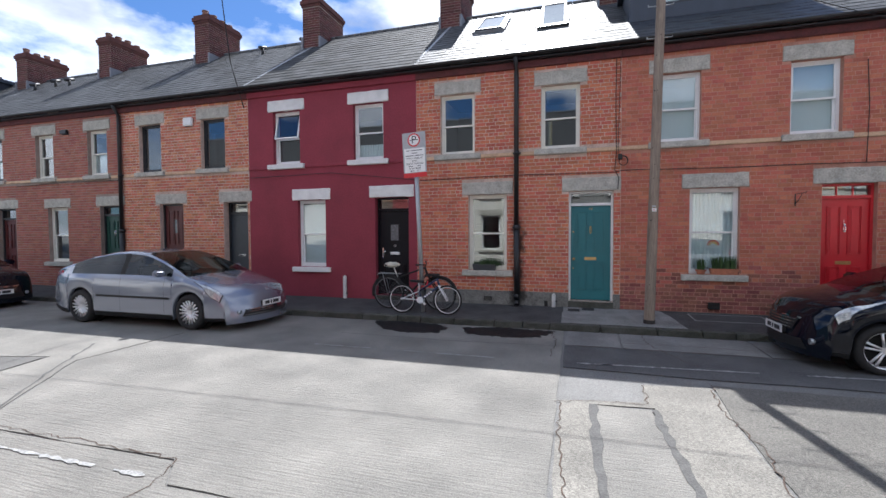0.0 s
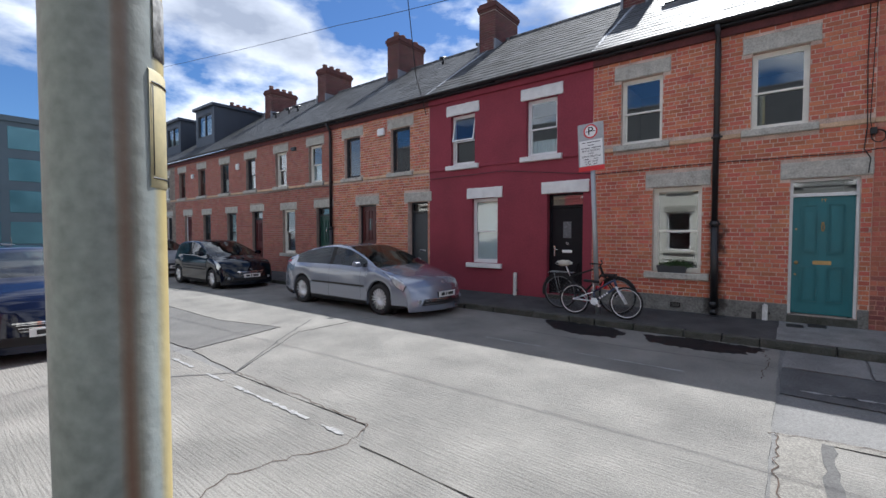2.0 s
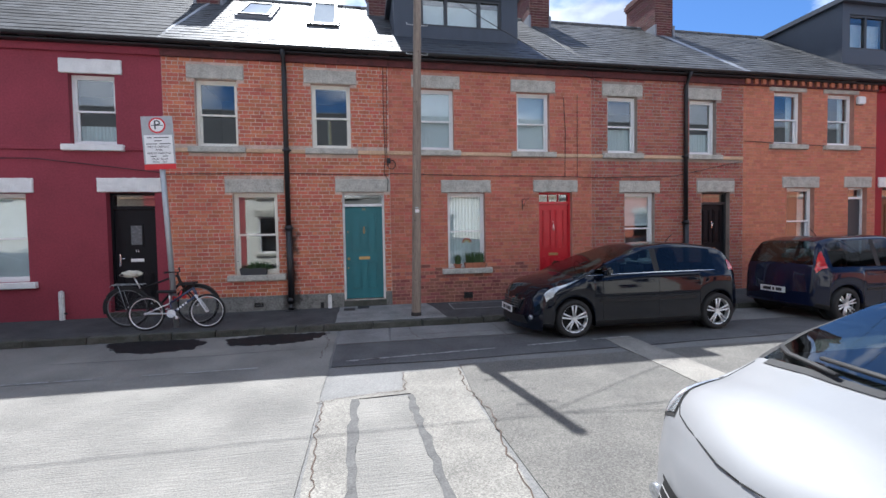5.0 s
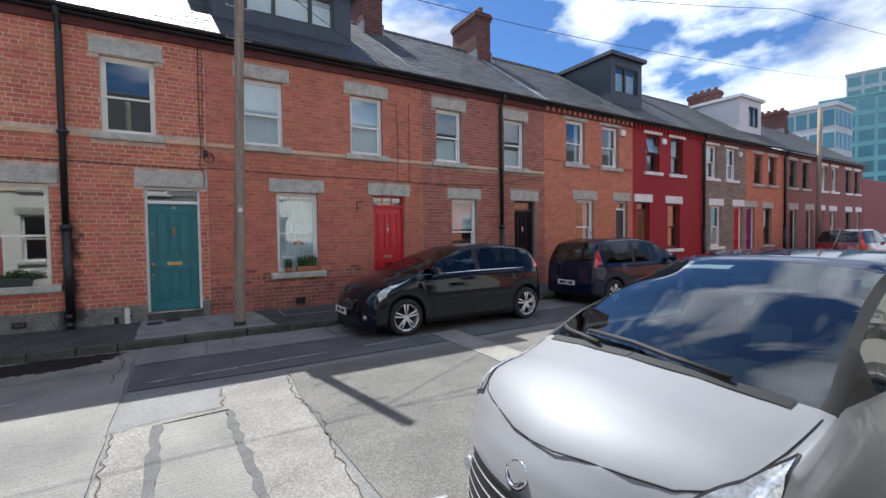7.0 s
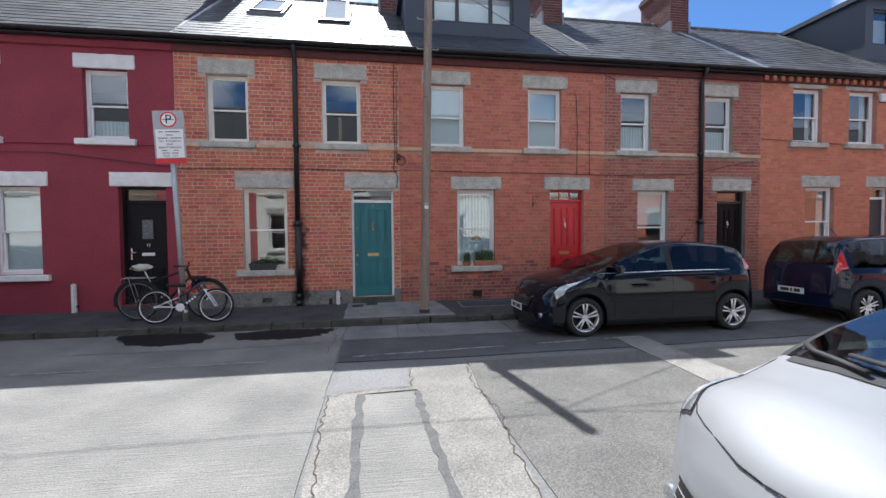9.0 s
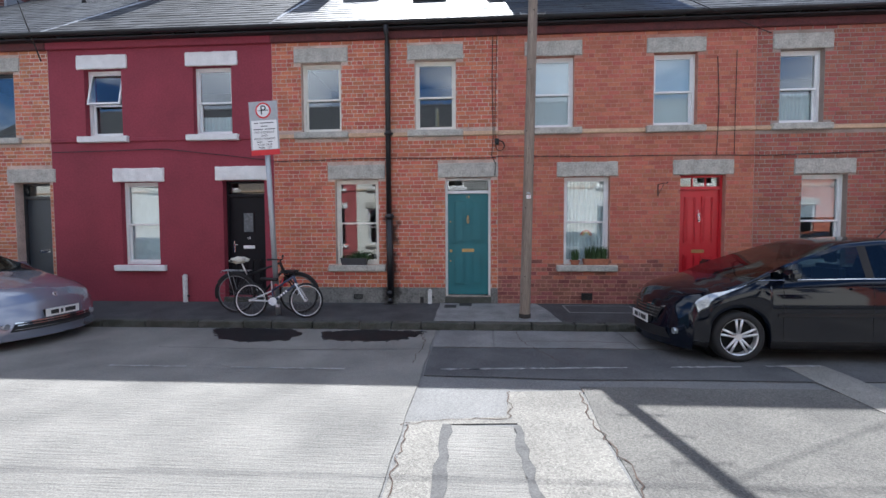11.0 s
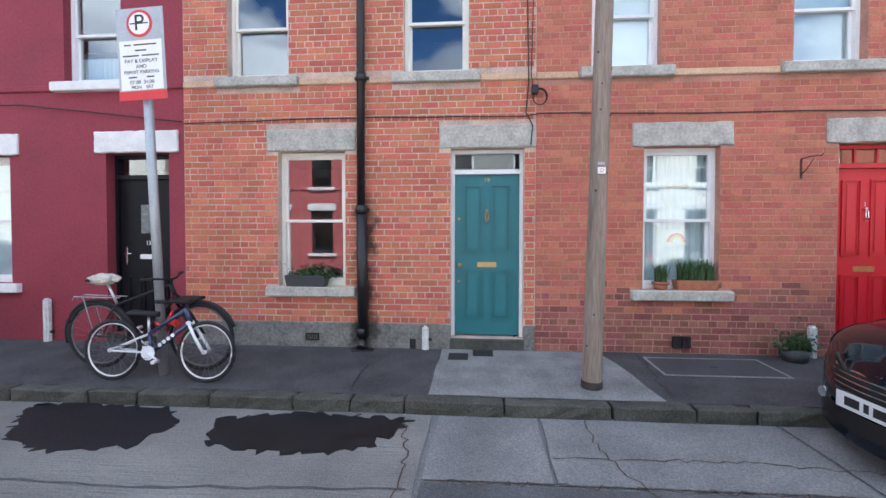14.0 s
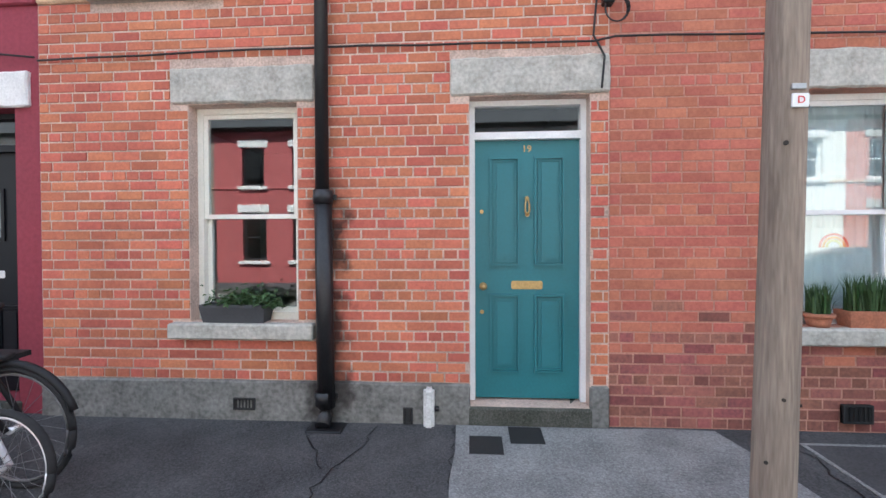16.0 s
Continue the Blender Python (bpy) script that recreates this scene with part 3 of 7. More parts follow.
def curtain_mesh(x0, x1, z0, z1, y, wave=0.012, per=0.07):
    bm = bmesh.new()
    n = max(8, int((x1 - x0) / 0.012))
    rows = []
    for i in range(n + 1):
        x = x0 + (x1 - x0) * i / n
        d = y + wave * math.sin(2 * math.pi * x / per + 0.8 * math.sin(x * 9))
        rows.append((bm.verts.new((x, d, z0)), bm.verts.new((x, d, z1))))
    for a, b in zip(rows, rows[1:]):
        f = bm.faces.new((a[0], b[0], b[1], a[1]))
        f.smooth = True
    return bm


def window(house, x0, x1, z0, z1, o):
    """A sash window set in its opening: frame, two sashes, two panes, and what hangs behind."""
    fm, deep = o.get("frame", "white_paint"), 0.11
    bm = bmesh.new()
    grid_frame(bm, x0, x1, z0, z1, 0.045, deep, deep + 0.10, 0.06)
    fr = part("window_frame", bm, fm, house, o.get("wlabel", ""))
    mid = z0 + (z1 - z0) * o.get("split", 0.49)
    if o.get("style") == "single":
        bm = bmesh.new()
        grid_frame(bm, x0 + 0.045, x1 - 0.045, z0 + 0.06, z1 - 0.045, 0.03, deep + 0.02, deep + 0.06)
        part("sash", bm, fm, fr)
        g = part("pane", soft_box(x0 + 0.07, x1 - 0.07, deep + 0.035, deep + 0.041, z0 + 0.085, z1 - 0.07, 0.0005), "glass", fr)
        g.visible_shadow = False
    else:
        for nm, a, b, y in (("upper_sash", mid - 0.02, z1 - 0.045, deep + 0.015), ("lower_sash", z0 + 0.06, mid + 0.02, deep + 0.055)):
            bm = bmesh.new()
            grid_frame(bm, x0 + 0.045, x1 - 0.045, a, b, 0.034, y, y + 0.036)
            tilt = o.get("tilt", 0) if nm == "upper_sash" else 0
            at = Matrix.Translation((0, y, b)) @ pose(0, 0, 0, tilt) @ Matrix.Translation((0, -y, -b)) if tilt else None
            part(nm, bm, fm, fr, at=at)
            g = part("pane", soft_box(x0 + 0.075, x1 - 0.075, y + 0.014, y + 0.02, a + 0.03, b - 0.03, 0.0005), "glass", fr, at=at)
            g.visible_shadow = False
    c = o.get("curtain")
    if c:
        zz = z0 + 0.05 + (z1 - z0) * c[0]
        ze = z0 + 0.05 + (z1 - z0 - 0.1) * c[1]
        if len(c) > 2 and c[2] == "sides":
            part("curtain", curtain_mesh(x0 + 0.04, x0 + 0.2, zz, ze, deep + 0.17, 0.02), "curtain", fr)
            part("curtain", curtain_mesh(x1 - 0.2, x1 - 0.04, zz, ze, deep + 0.17, 0.02), "curtain", fr)
        elif len(c) > 2 and c[2] == "blind":
            part("blind", soft_box(x0 + 0.03, x1 - 0.03, deep + 0.11, deep + 0.118, zz, ze, 0.001), "curtain", fr)
        else:
            part("curtain", curtain_mesh(x0 + 0.02, x1 - 0.02, zz, ze, deep + 0.135), "curtain", fr)
    return fr


def panel(bm, x0, x1, z0, z1, y):
    """A raised and fielded panel on a door's face at y."""
    grid_frame(bm, x0, x1, z0, z1, 0.016, y - 0.02, y + 0.002)
    grid_frame(bm, x0 + 0.026, x1 - 0.026, z0 + 0.026, z1 - 0.026, 0.008, y - 0.011, y + 0.002)
    box(bm, x0 + 0.055, x1 - 0.055, y - 0.009, y + 0.002, z0 + 0.055, z1 - 0.055)


def letters(text, size, m, mat, parent, extrude=0.002, name="lettering", label=""):
    cu = bpy.data.curves.new(name, "FONT")
    cu.body, cu.size, cu.extrude = text, size, extrude
    cu.align_x, cu.align_y = "CENTER", "CENTER"
    tmp = new("tmp_text", cu)
    bpy.context.view_layer.update()
    me = bpy.data.meshes.new_from_object(tmp.evaluated_get(bpy.context.evaluated_depsgraph_get()))
    bpy.data.objects.remove(tmp)
    me.name = name
    me.materials.clear()
    me.materials.append(M[mat])
    ob = new(name, me)
    ob.parent = parent
    ob.matrix_basis = m
    return tagged(ob, label=label)


FRONT = pose(0, 0, 0, 90)


def door(house, x0, x1, z0, z1, o):
    """A panelled door in its frame, with a light over it where it has one."""
    deep = o.get("deep", 0.13)
    light = o.get("light", 0.0)
    ft = o.get("trim", 0.04)
    bm = bmesh.new()
    box(bm, x0, x0 + ft, deep - 0.02, deep + 0.08, z0, z1)
    box(bm, x1 - ft, x1, deep - 0.02, deep + 0.08, z0, z1)
    box(bm, x0 + ft, x1 - ft, deep - 0.02, deep + 0.08, z1 - ft, z1)
    zt = z1 - ft - light
    if light:
        box(bm, x0 + ft, x1 - ft, deep - 0.028, deep + 0.08, zt - 0.055, zt)
        zt -= 0.055
    fr = part("door_frame", bm, o.get("frame", "white_paint"), house)
    if light:
        g = part("fanlight", soft_box(x0 + ft, x1 - ft, deep + 0.03, deep + 0.036, zt + 0.055, z1 - ft, 0.0005), "glass", fr)
        g.visible_shadow = False
        for k in range(o.get("bars", 0)):
            xb = x0 + ft + (x1 - x0 - 2 * ft) * (k + 1) / (o["bars"] + 1)
            part("glazing_bar", soft_box(xb - 0.012, xb + 0.012, deep + 0.015, deep + 0.05, zt + 0.055, z1 - ft, 0.002), o.get("frame", "white_paint"), fr)
    a, b, zb = x0 + ft + 0.003, x1 - ft - 0.003, z0 + 0.012
    w, h = b - a, zt - zb
    bm = bmesh.new()
    box(bm, a, b, deep + 0.02, deep + 0.065, zb, zt - 0.003)
    y = deep + 0.02
    st = 0.11 * w / 0.78
    mid = (a + b) / 2
    if o.get("panels", 4) == 4:
        lk = zb + h * 0.43
        for p, q in ((a + st, mid - st * 0.5), (mid + st * 0.5, b - st)):
            panel(bm, p, q, zb + 0.2, lk - 0.05, y)
            panel(bm, p, q, lk + 0.17, zt - 0.13, y)
    elif o["panels"] == 6:
        for p, q in ((a + st, mid - st * 0.5), (mid + st * 0.5, b - st)):
            panel(bm, p, q, zb + 0.18, zb + h * 0.36, y)
    leaf = part("door_leaf", bm, o["mat"], house, o.get("label", ""))
    if o.get("knocker"):
        bm = bmesh.new()
        zk = zb + h * 0.775
        tube(bm, (mid, y - 0.002, zk), (mid, y - 0.028, zk), 0.019, 0.015, 12)
        for e in (-1, 1):
            path_tube(bm, [(mid + e * 0.006, y - 0.026, zk), (mid + e * 0.015, y - 0.034, zk - 0.05), (mid + e * 0.016, y - 0.034, zk - 0.1), (mid, y - 0.03, zk - 0.135)], 0.007)
        tube(bm, (mid, y - 0.002, zk - 0.125), (mid, y - 0.034, zk - 0.125), 0.014, 0.017, 10)
        part("knocker", bm, o["knocker"], leaf)
    if o.get("slot"):
        bm = bmesh.new()
        zl = zb + h * o.get("slot_z", 0.44)
        box(bm, mid - 0.12, mid + 0.12, y - 0.008, y + 0.002, zl - 0.032, zl + 0.032)
        bmesh.ops.bevel(bm, geom=[e for e in bm.edges], offset=0.006, segments=2, affect="EDGES")
        box(bm, mid - 0.095, mid + 0.095, y - 0.013, y - 0.004, zl - 0.02, zl + 0.02)
        part("letterbox", bm, o["slot"], leaf)
    if o.get("knob"):
        s = o.get("knob_x", 0.06)
        xk = a + s if s > 0 else b + s
        bm = bmesh.new()
        zk = zb + h * 0.435
        tube(bm, (xk, y, zk), (xk, y - 0.006, zk), 0.03, n=14)
        tube(bm, (xk, y - 0.006, zk), (xk, y - 0.03, zk), 0.012, n=10)
        bmesh.ops.create_uvsphere(bm, u_segments=12, v_segments=8, radius=0.028, matrix=Matrix.Translation((xk, y - 0.045, zk)))
        part("knob", bm, o["knob"], leaf)
        for dz in (0.29, -0.10):
            bm = bmesh.new()
            tube(bm, (xk - 0.01, y, zk + dz * 2), (xk - 0.01, y - 0.01, zk + dz * 2), 0.016, n=10)
            part("lock", bm, o["knob"], leaf)
    if o.get("handle"):
        xk = a + 0.075
        zk = zb + h * 0.5
        part("handle_plate", soft_box(xk - 0.014, xk + 0.014, y - 0.008, y, zk - 0.13, zk + 0.11, 0.003), "chrome", leaf)
        bm = bmesh.new()
        path_tube(bm, [(xk, y - 0.006, zk + 0.02), (xk, y - 0.045, zk + 0.02), (xk + 0.11, y - 0.05, zk + 0.02)], 0.009)
        part("handle", bm, "chrome", leaf)
    if o.get("glazed"):
        zc = zb + h * 0.74
        bm = bmesh.new()
        grid_frame(bm, mid - 0.13, mid + 0.13, zc - 0.22, zc + 0.22, 0.03, y - 0.012, y + 0.002)
        part("window_trim", bm, o["mat"], leaf)
        part("glass_panel", soft_box(mid - 0.1, mid + 0.1, y - 0.006, y - 0.002, zc - 0.19, zc + 0.19, 0.0005), material("frosted_glass", (0.13, 0.15, 0.16), 0.25, vary=0.2, scale=20), leaf)
    if o.get("number"):
        letters(o["number"], 0.075, Matrix.Translation((mid + 0.0, y - 0.004, zb + h * o.get("number_z", 0.965))) @ FRONT, o.get("number_mat", "brass"), leaf, name="house_number")
    return fr


def slates(w, y0, y1, z0, z1, sx=0.27, rows=21):
    verts, faces = [], []
    L2 = Vector((0, y1 - y0, z1 - z0))
    ln = L2.length
    d = L2.normalized()
    nrm = Vector((0, -d.z, d.y))
    step = ln / rows
    for r in range(rows):
        off = (r % 2) * sx / 2
        x = -off
        while x < w - 0.01:
            a, b = max(0.0, x + 0.004), min(w, x + sx - 0.004)
            x += sx
            if b - a < 0.03:
                continue
            j = random.uniform(-0.006, 0.006)
            lift = 0.012 + random.uniform(0, 0.006)
            p0 = Vector((0, y0, z0)) + d * (r * step + j)
            p1 = p0 + d * (step * 1.25)
            k = len(verts)
            for xx, p, h in ((a, p0, lift), (b, p0, lift + random.uniform(-0.003, 0.003)), (b, p1, 0.004), (a, p1, 0.004)):
                q = p + nrm * h
                verts.append((xx, q.y, q.z))
            for xx, p, h in ((a, p0, lift - 0.009), (b, p0, lift - 0.009)):
                q = p + nrm * h
                verts.append((xx, q.y, q.z))
            faces += [(k, k + 1, k + 2, k + 3), (k + 4, k + 5, k + 1, k)]
    return verts, faces


def chimney(x, top, deep=1.5, pots=4, wide=0.62):
    """A brick stack across the ridge with corbelled courses and clay pots."""
    t = thing("chimney_stack", "dark red brick chimney stack with clay pots", "chimney", Matrix.Translation((x, WALL + RIDGE_Y, 0)), "chimney stacks")
    z0, zc = RIDGE_Z - 1.2, top - 0.28
    verts, faces = [], []
    for z_a, z_b, g in ((z0, zc, 0.0), (zc, zc + 0.08, 0.03), (zc + 0.08, zc + 0.2, 0.06), (zc + 0.2, top, 0.02)):
        bm = bmesh.new()
        box(bm, -wide / 2 - g, wide / 2 + g, -deep / 2 - g, deep / 2 + g, z_a, z_b)
        part("corbel_course" if g else "chimney_shaft", bm, "mortar_grey" if not g else "chim_brick", t)
    # bricks on the stack's faces
    for axis, size, dist in (("x", deep, wide / 2), ("y", wide, deep / 2)):
        for sgn in (-1, 1):
            r = 0
            z = z0
            while z < zc - 0.05:
                u = -size / 2 - (0.11 if r % 2 else 0)
                while u < size / 2:
                    a, b = max(u, -size / 2) + 0.004, min(u + 0.22, size / 2) - 0.004
                    u += 0.22
                    if b - a < 0.03:
                        continue
                    k = len(verts)
                    h = 0.006
                    for uu, zz, hh in ((a, z + 0.005, 0), (b, z + 0.005, 0), (b, z + 0.07, 0), (a, z + 0.07, 0), (a, z + 0.005, h), (b, z + 0.005, h), (b, z + 0.07, h), (a, z + 0.07, h)):
                        verts.append((sgn * (dist + hh), uu, zz) if axis == "x" else (uu, sgn * (dist + hh), zz))
                    faces += [(k + 4, k + 5, k + 6, k + 7), (k, k + 1, k + 5, k + 4), (k + 1, k + 2, k + 6, k + 5), (k + 2, k + 3, k + 7, k + 6), (k + 3, k, k + 4, k + 7)]
                z += COURSE
                r += 1
    mesh_part("brickwork", verts, faces, "chim_brick", t, kind="stuff")
    for i in range(pots):
        y = -deep / 2 + deep * (i + 0.5) / pots
        h = random.uniform(0.16, 0.24)
        bm = bmesh.new()
        tube(bm, (0, y, top - 0.02), (0, y, top + h), 0.12, 0.095, 12)
        tube(bm, (0, y, top + h - 0.05), (0, y, top + h), 0.115, 0.115, 12)
        part("chimney_pot", bm, "clay_pot", t)
    bm = bmesh.new()
    for s in (-1, 1):
        box(bm, s * wide / 2 - 0.04 if s < 0 else wide / 2 - 0.02, s * wide / 2 + 0.02 if s < 0 else wide / 2 + 0.04, -deep / 2 - 0.05, deep / 2 + 0.05, RIDGE_Z - 0.75, RIDGE_Z - 0.2)
    part("lead_flashing", bm, "lead", t)
    return t


def house(x0, x1, o):
    """One house of the terrace: walls, openings, roof and gutter. Openings run [x from the left, width, z0, z1, kind, options]."""
    w = x1 - x0
    h = thing("terrace_house", o["label"], "house", o.get("m", Matrix.Translation((x0, WALL, 0))), o.get("group", "terrace"))
    dz = o.get("rise", 0.0)
    openings = []
    for kind, cx, opt in o["items"]:
        cx -= x0
        if kind == "u":
            hw = opt.get("w", 0.79) / 2
            openings.append((cx - hw, cx + hw, 3.36 + dz, 4.70 + dz, "window", opt, 3.36 + dz))
        elif kind == "w":
            hw = opt.get("w", 0.86) / 2
            openings.append((cx - hw, cx + hw, 0.75 + dz * 0.4, 2.43 + dz * 0.4, "window", opt, 0.75 + dz * 0.4))
        else:
            hw = opt.get("w", 0.86) / 2
            openings.append((cx - hw, cx + hw, opt.get("z0", 0.13), 2.44 + dz * 0.4, "door", opt, None))
    top = EAVE - 0.12
    holes = [q[:4] for q in openings]
    wall = part("wall", wall_mesh(w, -0.3, top, holes, 0.3), o["wall"], h)
    lint, sill = o.get("lintel", "granite"), o.get("sill", "granite")
    block = list(holes)
    for i, (a, b, c, d, kind, opt, sz) in enumerate(openings):
        proud = 0.035 if o.get("painted") else 0.022
        lx = 0.14
        part("lintel", rough_block(a - lx, b + lx, -proud, 0.05, d + 0.005, d + 0.28, 0.011, 26, seed=i * 3.7 + x0), lint, h)
        block.append((a - lx, b + lx, d, d + 0.285))
        if kind == "window":
            part("sill", rough_block(a - lx, b + lx, -0.085, 0.13, c - 0.125, c - 0.004, 0.004, 12, seed=i * 5.1 + x0), sill, h)
            block.append((a - lx, b + lx, c - 0.13, c))
            window(h, a, b, c, d, opt)
        else:
            if c > 0.03:
                part("door_step", rough_block(a - 0.02, b + 0.02, -0.03, 0.25, -0.06, c - 0.002, 0.004, 10, seed=i), "kerb", h)
            door(h, a, b, c + 0.005, d, opt)
    # string course
    zc = 3.235 + dz
    if o.get("string", True):
        xs = sorted((a - 0.14, b + 0.14) for a, b, c, d, *_ in openings if c > 2)
        e = 0.0
        for a, b in xs + [(w, w)]:
            if a - e > 0.03:
                part("string_course", rough_block(e + 0.001, a - 0.001, -0.03, 0.03, zc + 0.01, zc + 0.09, 0.003, 8, seed=e), o.get("string_mat", "string"), h)
                block.append((e, a, zc, zc + 0.1))
            e = b
    if o.get("plinth"):
        e = 0.0
        gaps = sorted((a, b) for a, b, c, d, k, *_ in openings if k == "door")
        for a, b in gaps + [(w, w)]:
            if a - e > 0.03:
                bm = rough_block(e, a, -0.03, 0.02, -0.08, o["plinth"], 0.007, 14, seed=e + x0)
                part("plinth", bm, o.get("plinth_mat", "plinth"), h)
            e = b
        block.append((0, w, -1, o["plinth"]))
    if o.get("brick"):
        spans = brick_spans(w, 0.0 if not o.get("plinth") else o["plinth"], top - 0.01, block)
        singles = []
        if o.get("singles"):
            singles = [s for s in spans if s[2] < 1.9 and (0.25 < s[0] < 2.05 or s[0] > 2.6)][: 300]
            spans = spans[0:0] + [s for s in spans if s not in set(singles)]
        if o.get("grime"):
            pick = [q for q in spans if q[2] < o["grime"] * random.uniform(0.55, 1.25)]
            spans = [q for q in spans if q not in set(pick)]
            v, f = brick_geometry(pick, o.get("proud", 0.006), o.get("joint", 0.011))
            mesh_part("stained_brickwork", v, f, "brick_grime", wall, kind="stuff")
        v, f = brick_geometry(spans, o.get("proud", 0.006), o.get("joint", 0.011))
        mesh_part("brickwork", v, f, o["brick"], wall, kind="stuff")
        SINGLES.append((wall, singles))
    # rest of the shell
    for nm, q in (("party_wall", (0.001, 0.11, 0.3, 7.4, -0.3, top)), ("party_wall", (w - 0.11, w - 0.001, 0.3, 7.4, -0.3, top)), ("back_wall", (0, w, 7.4, 7.7, -0.3, top)), ("upper_floor", (0.11, w - 0.11, 0.3, 7.4, 2.75, 2.95)), ("ground_floor", (0.11, w - 0.11, 0.3, 7.4, -0.1, 0.05)), ("partition", (0.11, w - 0.11, 3.4, 3.5, 0.05, 2.75)), ("partition", (0.11, w - 0.11, 3.4, 3.5, 2.95, top))):
        bm = bmesh.new()
        box(bm, *q)
        part(nm, bm, "interior", h)
    # roof
    roof = o.get("roof", "slate")
    zr = RIDGE_Z
    bm = bmesh.new()
    prof = [(-0.2, EAVE - 0.06), (-0.2, EAVE - 0.01), (RIDGE_Y, zr), (7.7, EAVE), (7.7, EAVE - 0.1), (RIDGE_Y, zr - 0.12)]
    rows = [[bm.verts.new((x, y, z)) for y, z in prof] for x in (0, w)]
    for i in range(6):
        bm.faces.new((rows[0][i], rows[0][(i + 1) % 6], rows[1][(i + 1) % 6], rows[1][i]))
    bm.faces.new(rows[0])
    bm.faces.new(rows[1][::-1])
    rf = part("roof", bm, "slate_under", h)
    v, f = slates(w, -0.22, RIDGE_Y, EAVE - 0.005, zr, o.get("slate_w", 0.27), o.get("slate_rows", 21))
    if o.get("singles"):
        lone = list(range(0, min(300, len(f) // 2)))
        SLATES.append((rf, [v[6 * i: 6 * i + 6] for i in lone]))
        v, f = v[6 * len(lone):], [tuple(q - 6 * len(lone) for q in g) for g in f[2 * len(lone):]]
    if not o.get("m"):
        mesh_part("slate_covering", v, f, roof, rf, kind="stuff")
    bm = bmesh.new()
    n = int(w / 0.45)
    for i in range(n):
        a, b = w * i / n + 0.004, w * (i + 1) / n - 0.004
        path_tube(bm, [(a, RIDGE_Y, zr + 0.0), (b, RIDGE_Y, zr + 0.0)], 0.075, 8)
    part("ridge_tiles", bm, "ridge_tile", rf)
    # gutter: half-round with brackets
    bm = bmesh.new()
    pr = [(0.06 * math.cos(a) - 0.25, 0.06 * math.sin(a) + EAVE - 0.01) for a in [math.pi + math.pi * i / 8 for i in range(9)]]
    pr += [(y * 0.9 - 0.025, z + 0.004) for y, z in pr[::-1]]
    rows = [[bm.verts.new((x, y, z)) for y, z in pr] for x in (0, w)]
    for i in range(len(pr)):
        bm.faces.new((rows[0][i], rows[0][(i + 1) % len(pr)], rows[1][(i + 1) % len(pr)], rows[1][i]))
    part("gutter", bm, "iron_black", h)
    # Added band: on brick fronts chim_brick's dark tone paints the shadow under the eaves.
    part("eaves_course", rough_block(0, w, -0.06, 0.05, top - 0.13, top + 0.015, 0.003, 10, seed=x0), o.get("eaves", o["wall"] if not o.get("brick") else "chim_brick"), h)
    bm = bmesh.new()
    box(bm, 0, w, -0.19, 0.0, top + 0.017, top + 0.04)
    part("soffit", bm, "dark_frame", h)
    if o.get("dentils"):
        n = int(w / 0.22)
        for i in range(n):
            bm = bmesh.new()
            box(bm, w * i / n, w * i / n + 0.1, -0.11, -0.055, top - 0.1, top + 0.012)
            part("dentil", bm, o.get("brick", o["wall"]), h)
    return h


